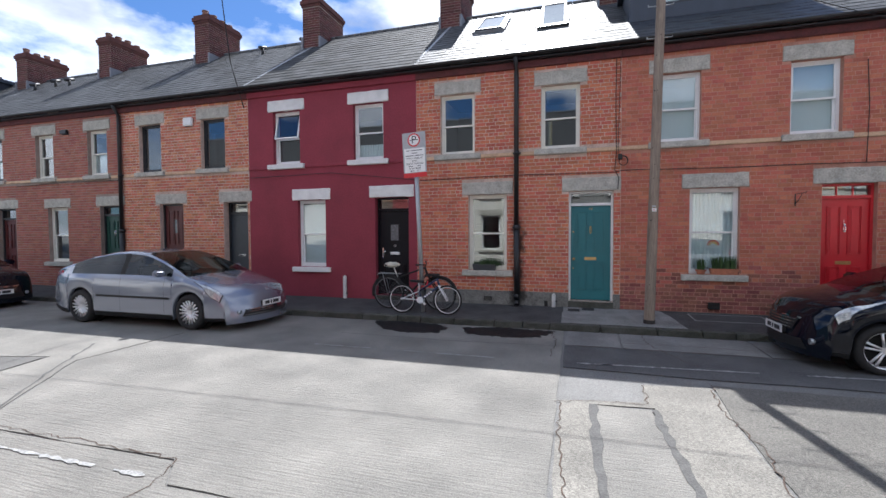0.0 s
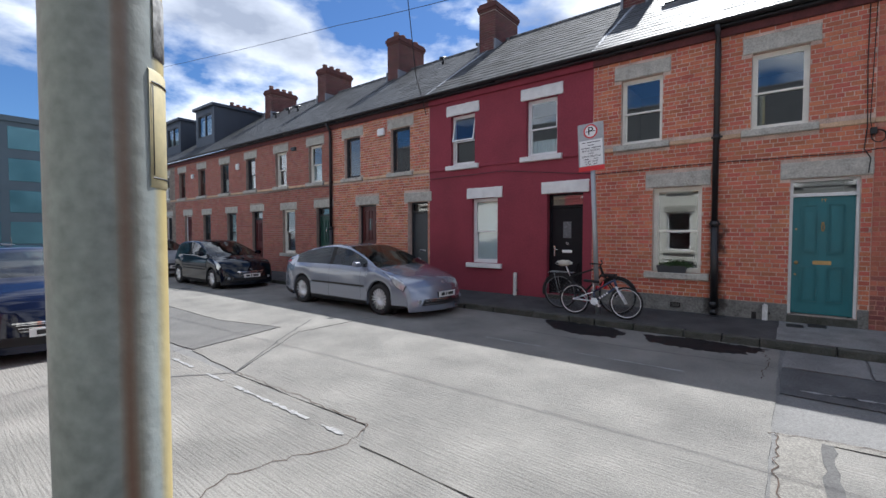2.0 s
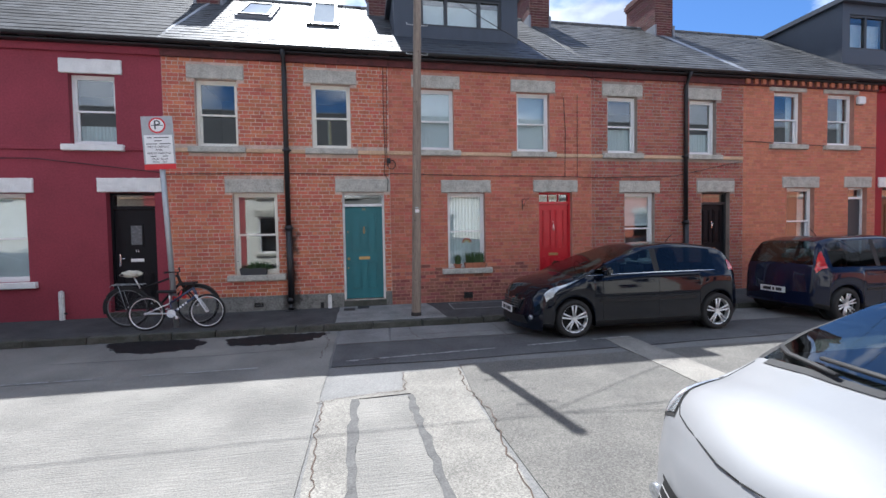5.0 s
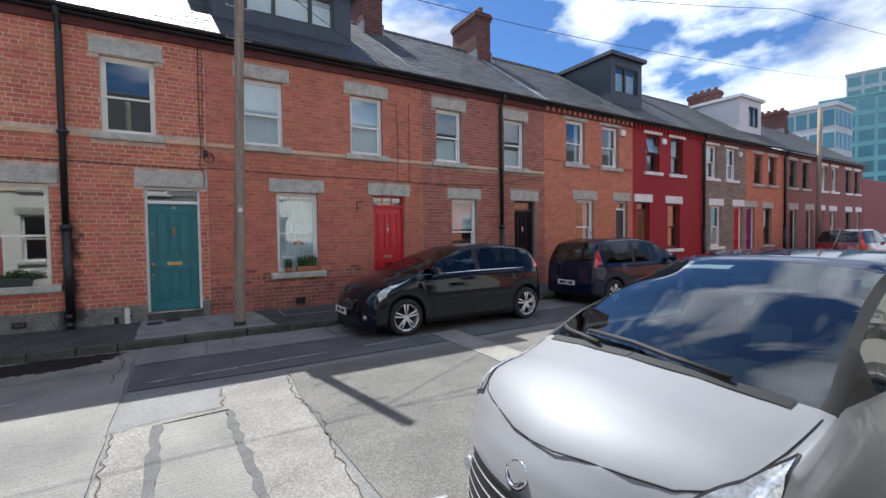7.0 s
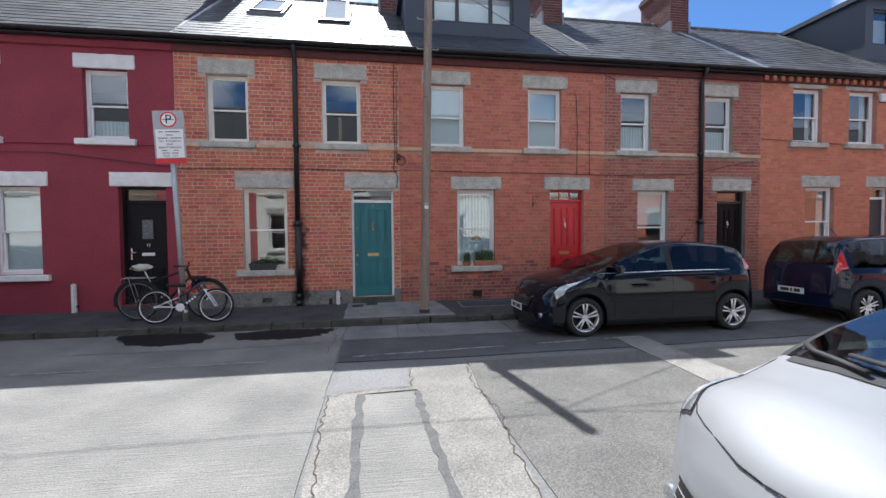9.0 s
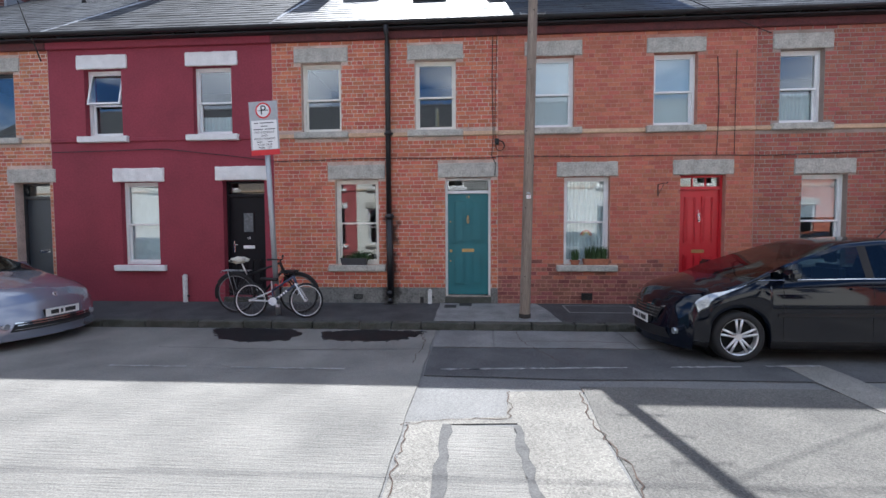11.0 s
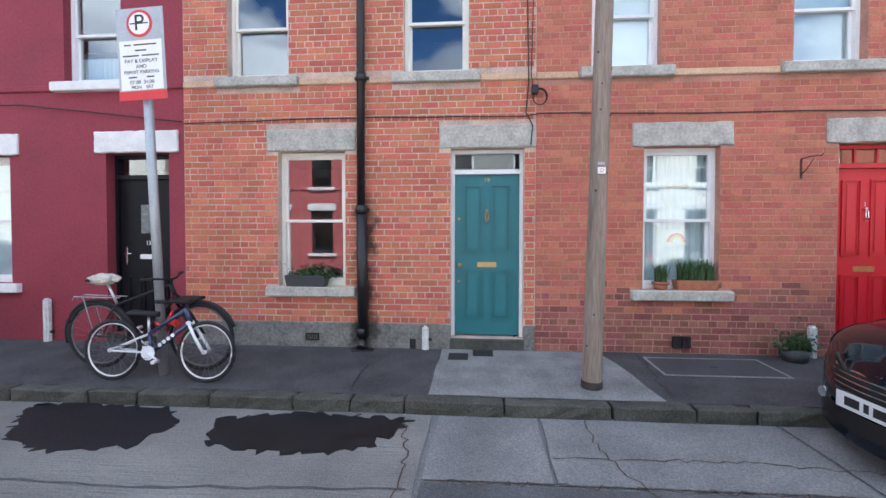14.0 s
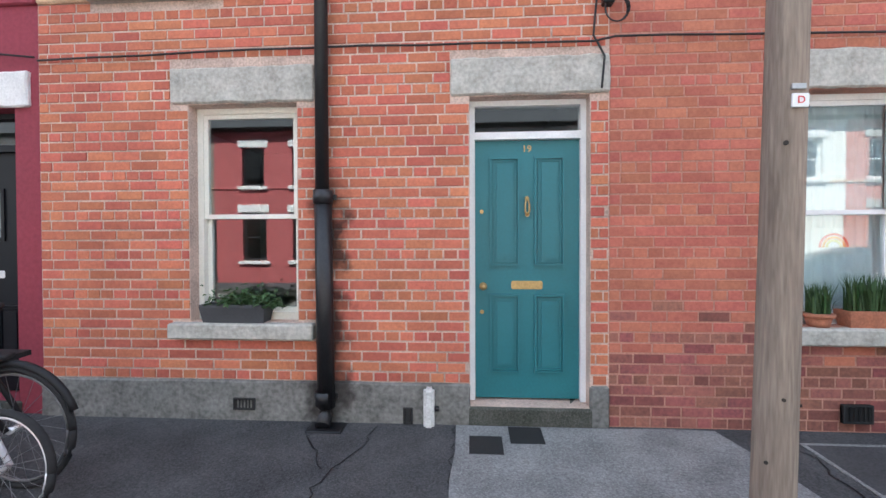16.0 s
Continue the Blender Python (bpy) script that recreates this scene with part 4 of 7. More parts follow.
SINGLES, SLATES = [], []
WHITE = {"frame": "white_paint"}
DARKW = {"frame": "dark_frame", "style": "single"}
TERRACE = [
    (-30.2, -25.75, dict(label="grey stone terrace house with a dark dormer", wall="mortar_grey", brick="stone_grey", items=[("u", -29.3, WHITE), ("u", -26.9, WHITE), ("w", -29.0, WHITE), ("d", -26.7, dict(mat="door_black"))])),
    (-25.75, -21.4, dict(label="weathered red brick house with brown windows", wall="mortar_grey", brick="brick_brown", items=[("u", -24.8, dict(frame="brown_frame")), ("u", -22.45, dict(frame="brown_frame")), ("d", -24.15, dict(mat="door_wine")), ("w", -21.97, dict(frame="dark_frame", w=0.8))])),
    (-21.4, -16.75, dict(label="weathered red brick house with a wine door", wall="mortar_grey", brick="brick_brown", items=[("u", -20.05, dict(frame="dark_frame", curtain=(0, 0.5))), ("u", -17.7, dict(frame="dark_frame", curtain=(0, 0.5))), ("w", -19.45, dict(frame="dark_frame", curtain=(0, 1))), ("d", -17.2, dict(mat="door_wine", light=0.25, frame="dark_frame"))])),
    (-16.75, -12.1, dict(label="weathered red brick house with a dark green door", wall="mortar_grey", brick="brick_brown", items=[("u", -15.35, dict(frame="cream_paint")), ("u", -13.1, dict(frame="cream_paint", curtain=(0, 0.5))), ("w", -14.85, dict(frame="cream_paint")), ("d", -12.63, dict(mat="door_green", light=0.2, frame="dark_frame", knocker="chrome"))])),
    (-12.1, -7.68, dict(label="orange brick house with pale joints and dark windows", wall="mortar_light", brick="brick_orange", joint=0.015, items=[("u", -11.05, dict(DARKW, w=0.8)), ("u", -8.84, dict(DARKW, w=0.8)), ("d", -10.33, dict(mat="door_wine", w=0.84, glazed=1, frame="dark_frame")), ("d", -8.14, dict(mat="door_slate", w=0.78, light=0.22, panels=0, frame="dark_frame", slot="chrome", deep=0.2))])),
    (-7.68, -3.0, dict(label="maroon painted rendered house with white lintels and sills", wall="render_maroon", painted=1, lintel="white_stone", sill="white_stone", string_mat="render_maroon", eaves="render_maroon", roof="slate_matte", slate_w=0.4, slate_rows=17, items=[("u", -6.52, dict(tilt=-12)), ("u", -4.23, dict(curtain=(0.0, 0.28))), ("w", -5.82, dict(w=0.8, curtain=(0, 0.97, "blind"))), ("d", -3.64, dict(mat="door_black", w=0.86, z0=0.1, light=0.22, frame="door_black", panels=6, glazed=1, handle=1, slot="sign_white", slot_z=0.49, number="13", number_z=0.58, number_mat="sign_white", deep=0.16))])),
    (-3.0, 1.42, dict(label="red brick house with pale joints and a teal door", wall="mortar_light", brick="brick_red", singles=1, joint=0.0095, plinth=0.30, string_mat="string", items=[("u", -2.02, dict(frame="cream_paint")), ("u", 0.22, dict(frame="cream_paint")), ("w", -1.34, dict(frame="cream_paint")), ("d", 0.845, dict(mat="door_teal", w=0.88, z0=0.13, light=0.2, knocker="brass", slot="brass", knob="brass", number="19", label="teal four-panel door with brass fittings"))])),
    (1.42, 6.15, dict(label="flush red brick house with a bright red door", wall="mortar_red", brick="brick_flush", grime=0.75, proud=0.0035, joint=0.009, items=[("u", 2.46, dict(curtain=(0, 1, "blind"))), ("u", 4.71, dict(curtain=(0, 1, "blind"))), ("w", 3.11, dict(curtain=(0, 1))), ("d", 5.24, dict(mat="door_red", frame="door_red", w=0.82, z0=0.06, light=0.17, bars=2, knocker="chrome", slot="brass", number="1", number_z=0.8, number_mat="sign_white", label="bright red panelled door"))])),
    (6.15, 10.28, dict(label="purplish red brick house with white windows", wall="mortar_grey", brick="brick_dark", items=[("u", 6.95, dict(w=0.77, curtain=(0, 0.45))), ("u", 9.13, dict(w=0.75, curtain=(0, 0.4))), ("w", 7.4, dict(w=0.8, curtain=(0.5, 1, "blind"))), ("d", 9.5, dict(mat="door_black", w=0.8, light=0.2, frame="dark_frame", slot="chrome", knocker="chrome"))])),
    (10.28, 14.43, dict(label="bright orange brick house with a dentilled eaves", wall="mortar_red", brick="brick_bright", joint=0.006, proud=0.003, rise=0.3, dentils=1, string=False, items=[("u", 11.62, dict(w=0.85, curtain=(0, 1, "sides"))), ("u", 13.27, dict(w=0.85, curtain=(0, 1, "sides"))), ("w", 12.03, dict(curtain=(0, 1, "sides"))), ("d", 13.85, dict(mat="door_slate", w=0.62, light=0.2, panels=6))])),
    (14.43, 18.84, dict(label="crimson painted house with brown windows", wall="render_crimson", painted=1, lintel="white_stone", sill="white_stone", eaves="render_crimson", rise=0.3, string=False, dentils=1, items=[("u", 15.6, dict(frame="brown_frame", tilt=-15, curtain=(0.5, 1, "blind"))), ("u", 17.1, dict(frame="brown_frame")), ("d", 15.03, dict(mat="door_brown", frame="brown_frame", w=0.75, light=0.2)), ("w", 16.9, dict(frame="brown_frame", w=0.8))])),
    (18.84, 22.3, dict(label="grey stone house with white windows", wall="mortar_grey", brick="stone_grey", lintel="white_stone", sill="white_stone", rise=0.3, string=False, joint=0.014, items=[("u", 19.55, dict(w=0.85)), ("u", 21.1, dict(w=0.85, curtain=(0, 0.5))), ("w", 19.9, dict(curtain=(0, 0.5))), ("d", 21.7, dict(mat="door_red", w=0.75))])),
    (22.3, 26.04, dict(label="orange red brick house with a purple door", wall="mortar_red", brick="brick_bright", joint=0.006, proud=0.003, rise=0.25, string=False, items=[("u", 23.45, dict(frame="brown_frame")), ("u", 24.85, dict(frame="brown_frame")), ("d", 22.8, dict(mat="door_purple", w=0.8)), ("w", 24.4, dict(frame="dark_frame", w=0.8))])),
    (26.04, 29.7, dict(label="mauve brick house with dark windows", wall="mortar_grey", brick="brick_mauve", rise=0.25, string=False, items=[("u", 27.0, dict(frame="dark_frame")), ("u", 28.5, dict(frame="dark_frame")), ("d", 27.1, dict(mat="door_black", w=0.8)), ("d", 29.0, dict(mat="door_wine", w=0.8))])),
    (29.7, 33.2, dict(label="mauve brick house with white windows", wall="mortar_grey", brick="brick_mauve", lintel="white_stone", sill="white_stone", rise=0.25, string=False, items=[("u", 30.8, dict(w=0.8)), ("u", 32.3, dict(w=0.8)), ("d", 30.5, dict(mat="door_wine", w=0.75)), ("w", 32.1, dict(w=0.8))])),
    (33.2, 36.6, dict(label="mauve brick house at the end of the terrace", wall="mortar_grey", brick="brick_mauve", lintel="white_stone", sill="white_stone", rise=0.25, string=False, items=[("u", 34.3, dict(frame="dark_frame")), ("u", 35.7, dict(frame="dark_frame")), ("w", 34.4, dict(frame="dark_frame", w=0.8)), ("d", 36.0, dict(mat="door_purple", w=0.7))])),
]
for x0, x1, o in TERRACE:
    house(x0, x1, o)
for x, top in ((-25.75, 9.35), (-21.4, 9.4), (-16.75, 9.45), (-12.1, 9.6), (-7.68, 9.5), (-3.0, 9.5), (1.42, 9.3), (6.15, 9.3), (10.3, 9.6), (18.84, 9.6), (26.04, 9.4), (34.0, 9.4)):
    chimney(x, top - 0.3)

# the facing side of the street, seen in the window panes
def facing(x0, x1, o):
    o["m"] = Matrix.Translation((x1, -1.95, 0)) @ pose(0, 0, 0, 0, 0, 180)
    o["group"] = "facing terrace"
    o["items"] = [(k, x0 + x1 - c, dict(p)) for k, c, p in o["items"]]
    h = house(x0, x1, o)
    return h


for x0, x1, o in (
    (-24.0, -12.0, dict(label="sunlit white painted house across the street", wall="cream_paint", items=[("u", -22, {}), ("u", -18, {}), ("u", -14, {}), ("w", -20, {}), ("d", -16, dict(mat="door_black"))])),
    (-12.0, -8.6, dict(label="sunlit pale stone house across the street", wall="stone_grey", items=[("u", -10.5, {}), ("w", -10.5, {})])),
    (-8.6, -4.4, dict(label="sunlit rose painted house with white sills", wall="render_rose", painted=1, lintel="white_stone", sill="white_stone", string_mat="render_rose", eaves="render_rose", items=[("u", -7.2, dict(frame="dark_frame")), ("u", -5.4, dict(frame="dark_frame")), ("w", -7.2, dict(frame="dark_frame")), ("w", -5.4, dict(frame="dark_frame"))])),
    (-4.4, -0.9, dict(label="sunlit cream painted house with grey sills", wall="cream_paint", painted=1, items=[("u", -3.4, {}), ("u", -1.8, {}), ("w", -3.4, dict(w=0.95)), ("d", -1.8, dict(mat="door_slate"))])),
    (-0.9, 3.6, dict(label="sunlit grey rendered house with a black door", wall="render_grey", painted=1, lintel="white_stone", sill="white_stone", string_mat="render_grey", eaves="render_grey", items=[("u", 0.2, {}), ("u", 2.5, {}), ("w", 0.4, {}), ("d", 2.6, dict(mat="door_black"))])),
    (3.6, 8.0, dict(label="sunlit cream brick house across the street", wall="cream_paint", lintel="white_stone", sill="white_stone", items=[("u", 4.7, {}), ("u", 7.0, {}), ("w", 4.9, {}), ("d", 7.0, dict(mat="door_slate"))])),
    (8.0, 12.4, dict(label="sunlit white painted house across the street", wall="cream_paint", painted=1, lintel="white_stone", sill="white_stone", items=[("u", 9.2, {}), ("u", 11.3, {}), ("w", 10.4, {}), ("d", 8.9, dict(mat="door_slate"))])),
    (12.4, 20.0, dict(label="sunlit red brick terrace across the street", wall="brick_flush", items=[("u", 13.5, {}), ("u", 17, {}), ("w", 13.6, {}), ("d", 15.5, dict(mat="door_black"))])),
    (20.0, 38.0, dict(label="sunlit orange brick terrace across the street", wall="brick_bright", items=[("u", 22, {}), ("u", 26, {}), ("u", 31, {}), ("w", 24, {}), ("d", 28, dict(mat="door_black"))])),
):
    facing(x0, x1, o)

# ---- roof things ----


def roof_z(y):
    return EAVE + SLOPE * (y - WALL + 0.18)


def roof_window(x0, x1, ya, yb, frame_mat, glass_mat, label, opened=0.0):
    """A hinged roof light lying on the slope."""
    ln = math.hypot(yb - ya, roof_z(yb) - roof_z(ya))
    ang = math.degrees(math.atan(SLOPE))
    t = thing("roof_window", label, "roof window", Matrix.Translation((x0, ya, roof_z(ya))) @ pose(0, 0, 0, ang), "roof windows")
    w = x1 - x0
    bm = bmesh.new()
    for a in ((0, 0.07, 0, ln), (w - 0.07, w, 0, ln), (0.07, w - 0.07, 0, 0.07), (0.07, w - 0.07, ln - 0.09, ln)):
        box(bm, a[0], a[1], a[2], a[3], -0.02, 0.09)
    part("frame", bm, frame_mat, t)
    bm = bmesh.new()
    for a in ((0.06, 0.12, 0.06, ln - 0.08), (w - 0.12, w - 0.06, 0.06, ln - 0.08), (0.12, w - 0.12, 0.06, 0.12), (0.12, w - 0.12, ln - 0.15, ln - 0.08)):
        box(bm, a[0], a[1], a[2], a[3], 0.085, 0.125)
    at = Matrix.Translation((0, ln * 0.5, 0.1)) @ pose(0, 0, 0, opened) @ Matrix.Translation((0, -ln * 0.5, -0.1))
    sash = part("sash", bm, "dark_frame", t, at=at)
    part("pane", soft_box(0.1, w - 0.1, 0.1, ln - 0.12, 0.1, 0.108, 0.001), glass_mat, sash)
    bm = bmesh.new()
    box(bm, 0.05, w - 0.05, 0.05, ln - 0.05, 0.0, 0.03)
    part("lining", bm, "grille_dark", t)
    bm = bmesh.new()
    box(bm, -0.08, w + 0.08, -0.16, 0.0, 0.012, 0.022)
    part("flashing", bm, "lead", t)
    return t


M["mirror_pane"] = material("roof_glass", (0.30, 0.33, 0.36), 0.08, metal=0.9, vary=0.03)
roof_window(-2.06, -1.22, 11.12, 12.45, "lead", "mirror_pane", "closed grey roof window on the slates")
roof_window(-0.38, 0.36, 10.78, 12.15, "dark_frame", "mirror_pane", "tilted open dark roof window on the slates", 14)


def dormer(x0, x1, yf, z_top, mat, label, panes, wx0, wx1, wz0, wz1, glass="glass"):
    """A flat-roofed box dormer with a row of panes."""
    t = thing("dormer", label, "dormer", Matrix.Translation((x0, yf, roof_z(yf))), "dormers")
    w, h = x1 - x0, z_top - roof_z(yf)
    back = min((z_top - roof_z(yf)) / SLOPE + 0.3, WALL + RIDGE_Y - yf + 0.5)
    a, b, c, d = wx0 - x0, wx1 - x0, wz0 - roof_z(yf), wz1 - roof_z(yf)
    wl = part("front", wall_mesh(w, -0.05, h, [(a, b, c, d)], 0.15), mat, t)
    for s in (0.0, w - 0.1):
        bm = bmesh.new()
        v0 = [(s, 0.15, -0.05), (s, 0.15, h), (s, back, h), (s, back, h - 0.2)]
        f0 = [bm.verts.new(p) for p in v0]
        f1 = [bm.verts.new((p[0] + 0.1, p[1], p[2])) for p in v0]
        bm.faces.new(f0)
        bm.faces.new(f1[::-1])
        for i in range(4):
            bm.faces.new((f0[i], f1[i], f1[(i + 1) % 4], f0[(i + 1) % 4]))
        part("cheek", bm, mat, t)
    bm = bmesh.new()
    box(bm, -0.12, w + 0.12, -0.15, back, h + 0.002, h + 0.14)
    part("flat_roof", bm, mat, t)
    bm = bmesh.new()
    grid_frame(bm, a, b, c, d, 0.06, 0.03, 0.12)
    fr = part("window_frame", bm, "dark_frame", t)
    x = a + 0.06
    tot = sum(panes)
    for i, q in enumerate(panes):
        e = x + (b - a - 0.12) * q / tot
        if i < len(panes) - 1:
            bm = bmesh.new()
            box(bm, e - 0.04, e + 0.04, 0.025, 0.115, c + 0.06, d - 0.06)
            part("mullion", bm, "dark_frame", fr)
        part("pane", soft_box(x, e, 0.07, 0.078, c + 0.06, d - 0.06, 0.001), "glass", fr)
        x = e
    bm = bmesh.new()
    box(bm, a + 0.02, b - 0.02, 0.2, 0.22, c, c + (d - c) * 0.8)
    part("blind", bm, "curtain", t)
    return t


M["zinc"] = material("zinc_cladding", (0.045, 0.055, 0.075), 0.5, vary=0.12, scale=2, stretch=(3, 1, 0.3))
M["zinc_apron"] = material("dark_membrane", (0.032, 0.038, 0.05), 0.45, vary=0.15, scale=2, bump=0.1)
M["white_clad"] = material("white_cladding", (0.62, 0.63, 0.64), 0.6, vary=0.05)
dormer(1.66, 4.72, 10.35, 7.36, "zinc", "dark zinc clad box dormer with four panes", (1, 1.5, 0.9), 2.3, 4.3, 6.5, 7.22)
dormer(14.75, 16.6, 10.5, 8.05, "zinc", "dark clad dormer with a flat roof", (1, 1.2), 15.0, 16.35, 6.75, 7.75)
dormer(24.4, 26.6, 10.6, 8.0, "white_clad", "white clad dormer with a dark window", (1, 1), 25.3, 26.3, 6.7, 7.7)
dormer(-25.5, -23.3, 10.4, 8.2, "zinc", "dark clad dormer at the far end of the terrace", (1, 1), -25.2, -23.6, 6.7, 7.9)
dormer(-29.8, -27.6, 10.4, 8.1, "zinc", "dark clad dormer over the grey stone house", (1, 1), -29.5, -27.9, 6.7, 7.8)
# dark membrane below the large dormer
bm = bmesh.new()
for x, y in ((1.58, WALL - 0.21), (5.05, WALL - 0.21), (4.95, 10.4), (4.8, 10.9), (1.6, 10.9)):
    bm.verts.new((x, y, roof_z(y) + 0.034))
bm.verts.ensure_lookup_table()
top = bm.faces.new(bm.verts[:])
low = bmesh.ops.extrude_face_region(bm, geom=[top])
for v in low["geom"]:
    if isinstance(v, bmesh.types.BMVert):
        v.co.z -= 0.04
tagged(part("roof_membrane", bm, "zinc_apron"), "dark smooth roof membrane below the large dormer", "roof covering", kind="structure")
# raised lead and cement strips where the roofs meet
for x, mt, wd in ((-16.75, "slate_under", 0.1), (-12.1, "slate_under", 0.12), (-7.68, "lead", 0.12), (-3.0, "lead", 0.1), (6.0, "slate_under", 0.2), (10.28, "lead", 0.26), (14.43, "slate_under", 0.14), (18.84, "slate_under", 0.16), (26.04, "slate_under", 0.18)):
    bm = bmesh.new()
    n = 14
    prev = None
    for i in range(n + 1):
        y = WALL - 0.2 + (RIDGE_Y + 0.2) * i / n
        z = roof_z(y) + 0.03 + random.uniform(0, 0.012)
        g = random.uniform(-0.012, 0.012)
        row = [bm.verts.new((x - wd / 2 + g, y, z - 0.04)), bm.verts.new((x - wd / 3 + g, y, z)), bm.verts.new((x + wd / 3 + g, y, z)), bm.verts.new((x + wd / 2 + g, y, z - 0.04))]
        if prev:
            for k in range(3):
                bm.faces.new((prev[k], prev[k + 1], row[k + 1], row[k]))
        prev = row
    tagged(part("roof_flashing", bm, mt), "weathered strip covering the joint between two roofs", "flashing", kind="structure")
for x, y in ((-9.6, 12.4), (-8.25, 12.75), (-18.9, 12.0), (-18.0, 11.9), (-19.9, 11.9)):
    t = thing("roof_vent", "small dark vent standing on the slates", "vent", Matrix.Translation((x, y, roof_z(y))), "roof vents")
    bm = bmesh.new()
    tube(bm, (0, 0, -0.03), (0, 0, 0.22), 0.05, n=10)
    part("pipe", bm, "iron_black", t)
    bm = bmesh.new()
    tube(bm, (0, -0.16, 0.17), (0, 0.16, 0.29), 0.055, n=10)
    part("cowl", bm, "iron_black", t)

# ---- pipes, cables and small things on the fronts ----


def drainpipe(x, label, z_top=EAVE - 0.06, r=0.05):
    t = thing("drainpipe", label, "drainpipe", Matrix.Translation((x, WALL - 0.075, 0)), "drainpipes")
    bm = bmesh.new()
    path_tube(bm, [(0, -0.16, z_top), (0, -0.1, z_top - 0.12), (0, 0.0, z_top - 0.3), (0, 0.0, z_top - 0.5), (0.0, 0, 1.7)], r, 12)
    part("pipe", bm, "iron_black", t)
    bm = bmesh.new()
    path_tube(bm, [(0.005, 0, 1.72), (0.02, 0, 0.13)], r * 1.3, 12)
    part("lower_pipe", bm, "iron_black", t)
    for z in (1.7, 3.3, 0.2):
        bm = bmesh.new()
        tube(bm, (0.006, 0, z - 0.05), (0.006, 0, z + 0.05), r * (1.45 if z < 3 else 1.2), n=14)
        box(bm, -0.085, 0.095, 0.03, 0.05, z - 0.02, z + 0.02)
        part("collar", bm, "iron_black", t)
    bm = bmesh.new()
    path_tube(bm, [(0.02, 0, 0.14), (0.02, -0.02, 0.07), (0.02, -0.09, 0.02)], r * 1.1, 10)
    part("shoe", bm, "iron_black", t)
    return t


drainpipe(-0.69, "black cast iron drainpipe on the red brick front")
drainpipe(8.6, "black drainpipe beside the purplish brick front")
drainpipe(-12.12, "black drainpipe between two brick houses")
drainpipe(18.84, "black drainpipe beside the grey stone front")
drainpipe(26.0, "black drainpipe between two far houses")


def cable(pts, label, r=0.007, sag=0.0, name="cable"):
    bm = bmesh.new()
    out = []
    for a, b in zip(pts, pts[1:]):
        n = 12 if sag else 5
        for i in range(n):
            u = i / n
            p = Vector(a).lerp(Vector(b), u)
            p.z -= sag * 4 * u * (1 - u)
            p.z += 0.0 if sag else random.uniform(-0.006, 0.006)
            out.append(p)
    out.append(Vector(pts[-1]))
    path_tube(bm, out, r, 6)
    return tagged(part(name, bm, "cable"), label, "cable", group="cables")


YC = WALL - 0.03
cable([(-2.98, YC, 2.80), (-0.8, YC, 2.83), (1.3, YC, 2.81), (1.45, YC, 2.84), (3.3, YC, 2.81), (5.5, YC, 2.80), (6.3, YC, 2.78), (8.3, YC, 2.83), (10.2, YC, 3.2)], "thin black cable clipped along the brick fronts", 0.008)
cable([(-7.6, YC - 0.01, 3.05), (-5.2, YC - 0.01, 3.08), (-3.0, YC - 0.01, 2.82)], "thin dark cable across the maroon render", 0.008)
cable([(1.32, YC, 5.1), (1.31, YC, 4.2), (1.33, YC, 3.2), (1.30, YC, 2.85), (1.38, YC, 2.70), (1.36, YC, 2.47)], "thin black cable hanging down by the teal door", 0.008)
cable([(1.40, YC, 5.1), (1.36, YC, 3.3), (1.39, YC, 3.1)], "thin black cable running down the party line", 0.006)
cable([(5.44, YC, 4.6), (5.48, YC, 3.8), (5.46, YC, 2.80)], "thin black cable above the red door", 0.007)
cable([(5.78, YC, 4.7), (5.77, YC, 2.79)], "thin black cable beside the red door", 0.006)
cable([(10.28, YC, 3.72), (12.0, YC, 3.66), (14.4, YC, 3.62)], "thin black cable across the orange brick", 0.008)
cable([(-16.6, YC, 3.15), (-14.4, YC, 3.2), (-12.2, YC, 3.17)], "thin black cable across the dull brick", 0.008)
cable([(-7.72, WALL - 0.1, 4.85), (-7.78, 8.9, 5.9), (-5.2, 4.5, 14.0)], "black overhead cable rising from the wall", 0.012)
cable([(-45, 9.0, 13.5), (-11.2, 9.0, 8.28), (1.8, 8.2, 6.45)], "thin overhead cable across the sky", 0.008, 0.2)
cable([(1.85, 8.2, 6.45), (13.0, 9.0, 7.5), (34, 9.0, 9.9), (60, 9, 12)], "thin overhead cable above the street", 0.008, 0.1)
cable([(1.85, 8.2, 6.4), (20, 7.0, 9.5), (60, 5, 14)], "thin overhead cable above the street", 0.008, 0.2)
cable([(1.85, 8.2, 6.45), (6.4, WALL, 5.0)], "thin cable from the pole to the brick front", 0.007, 0.1)
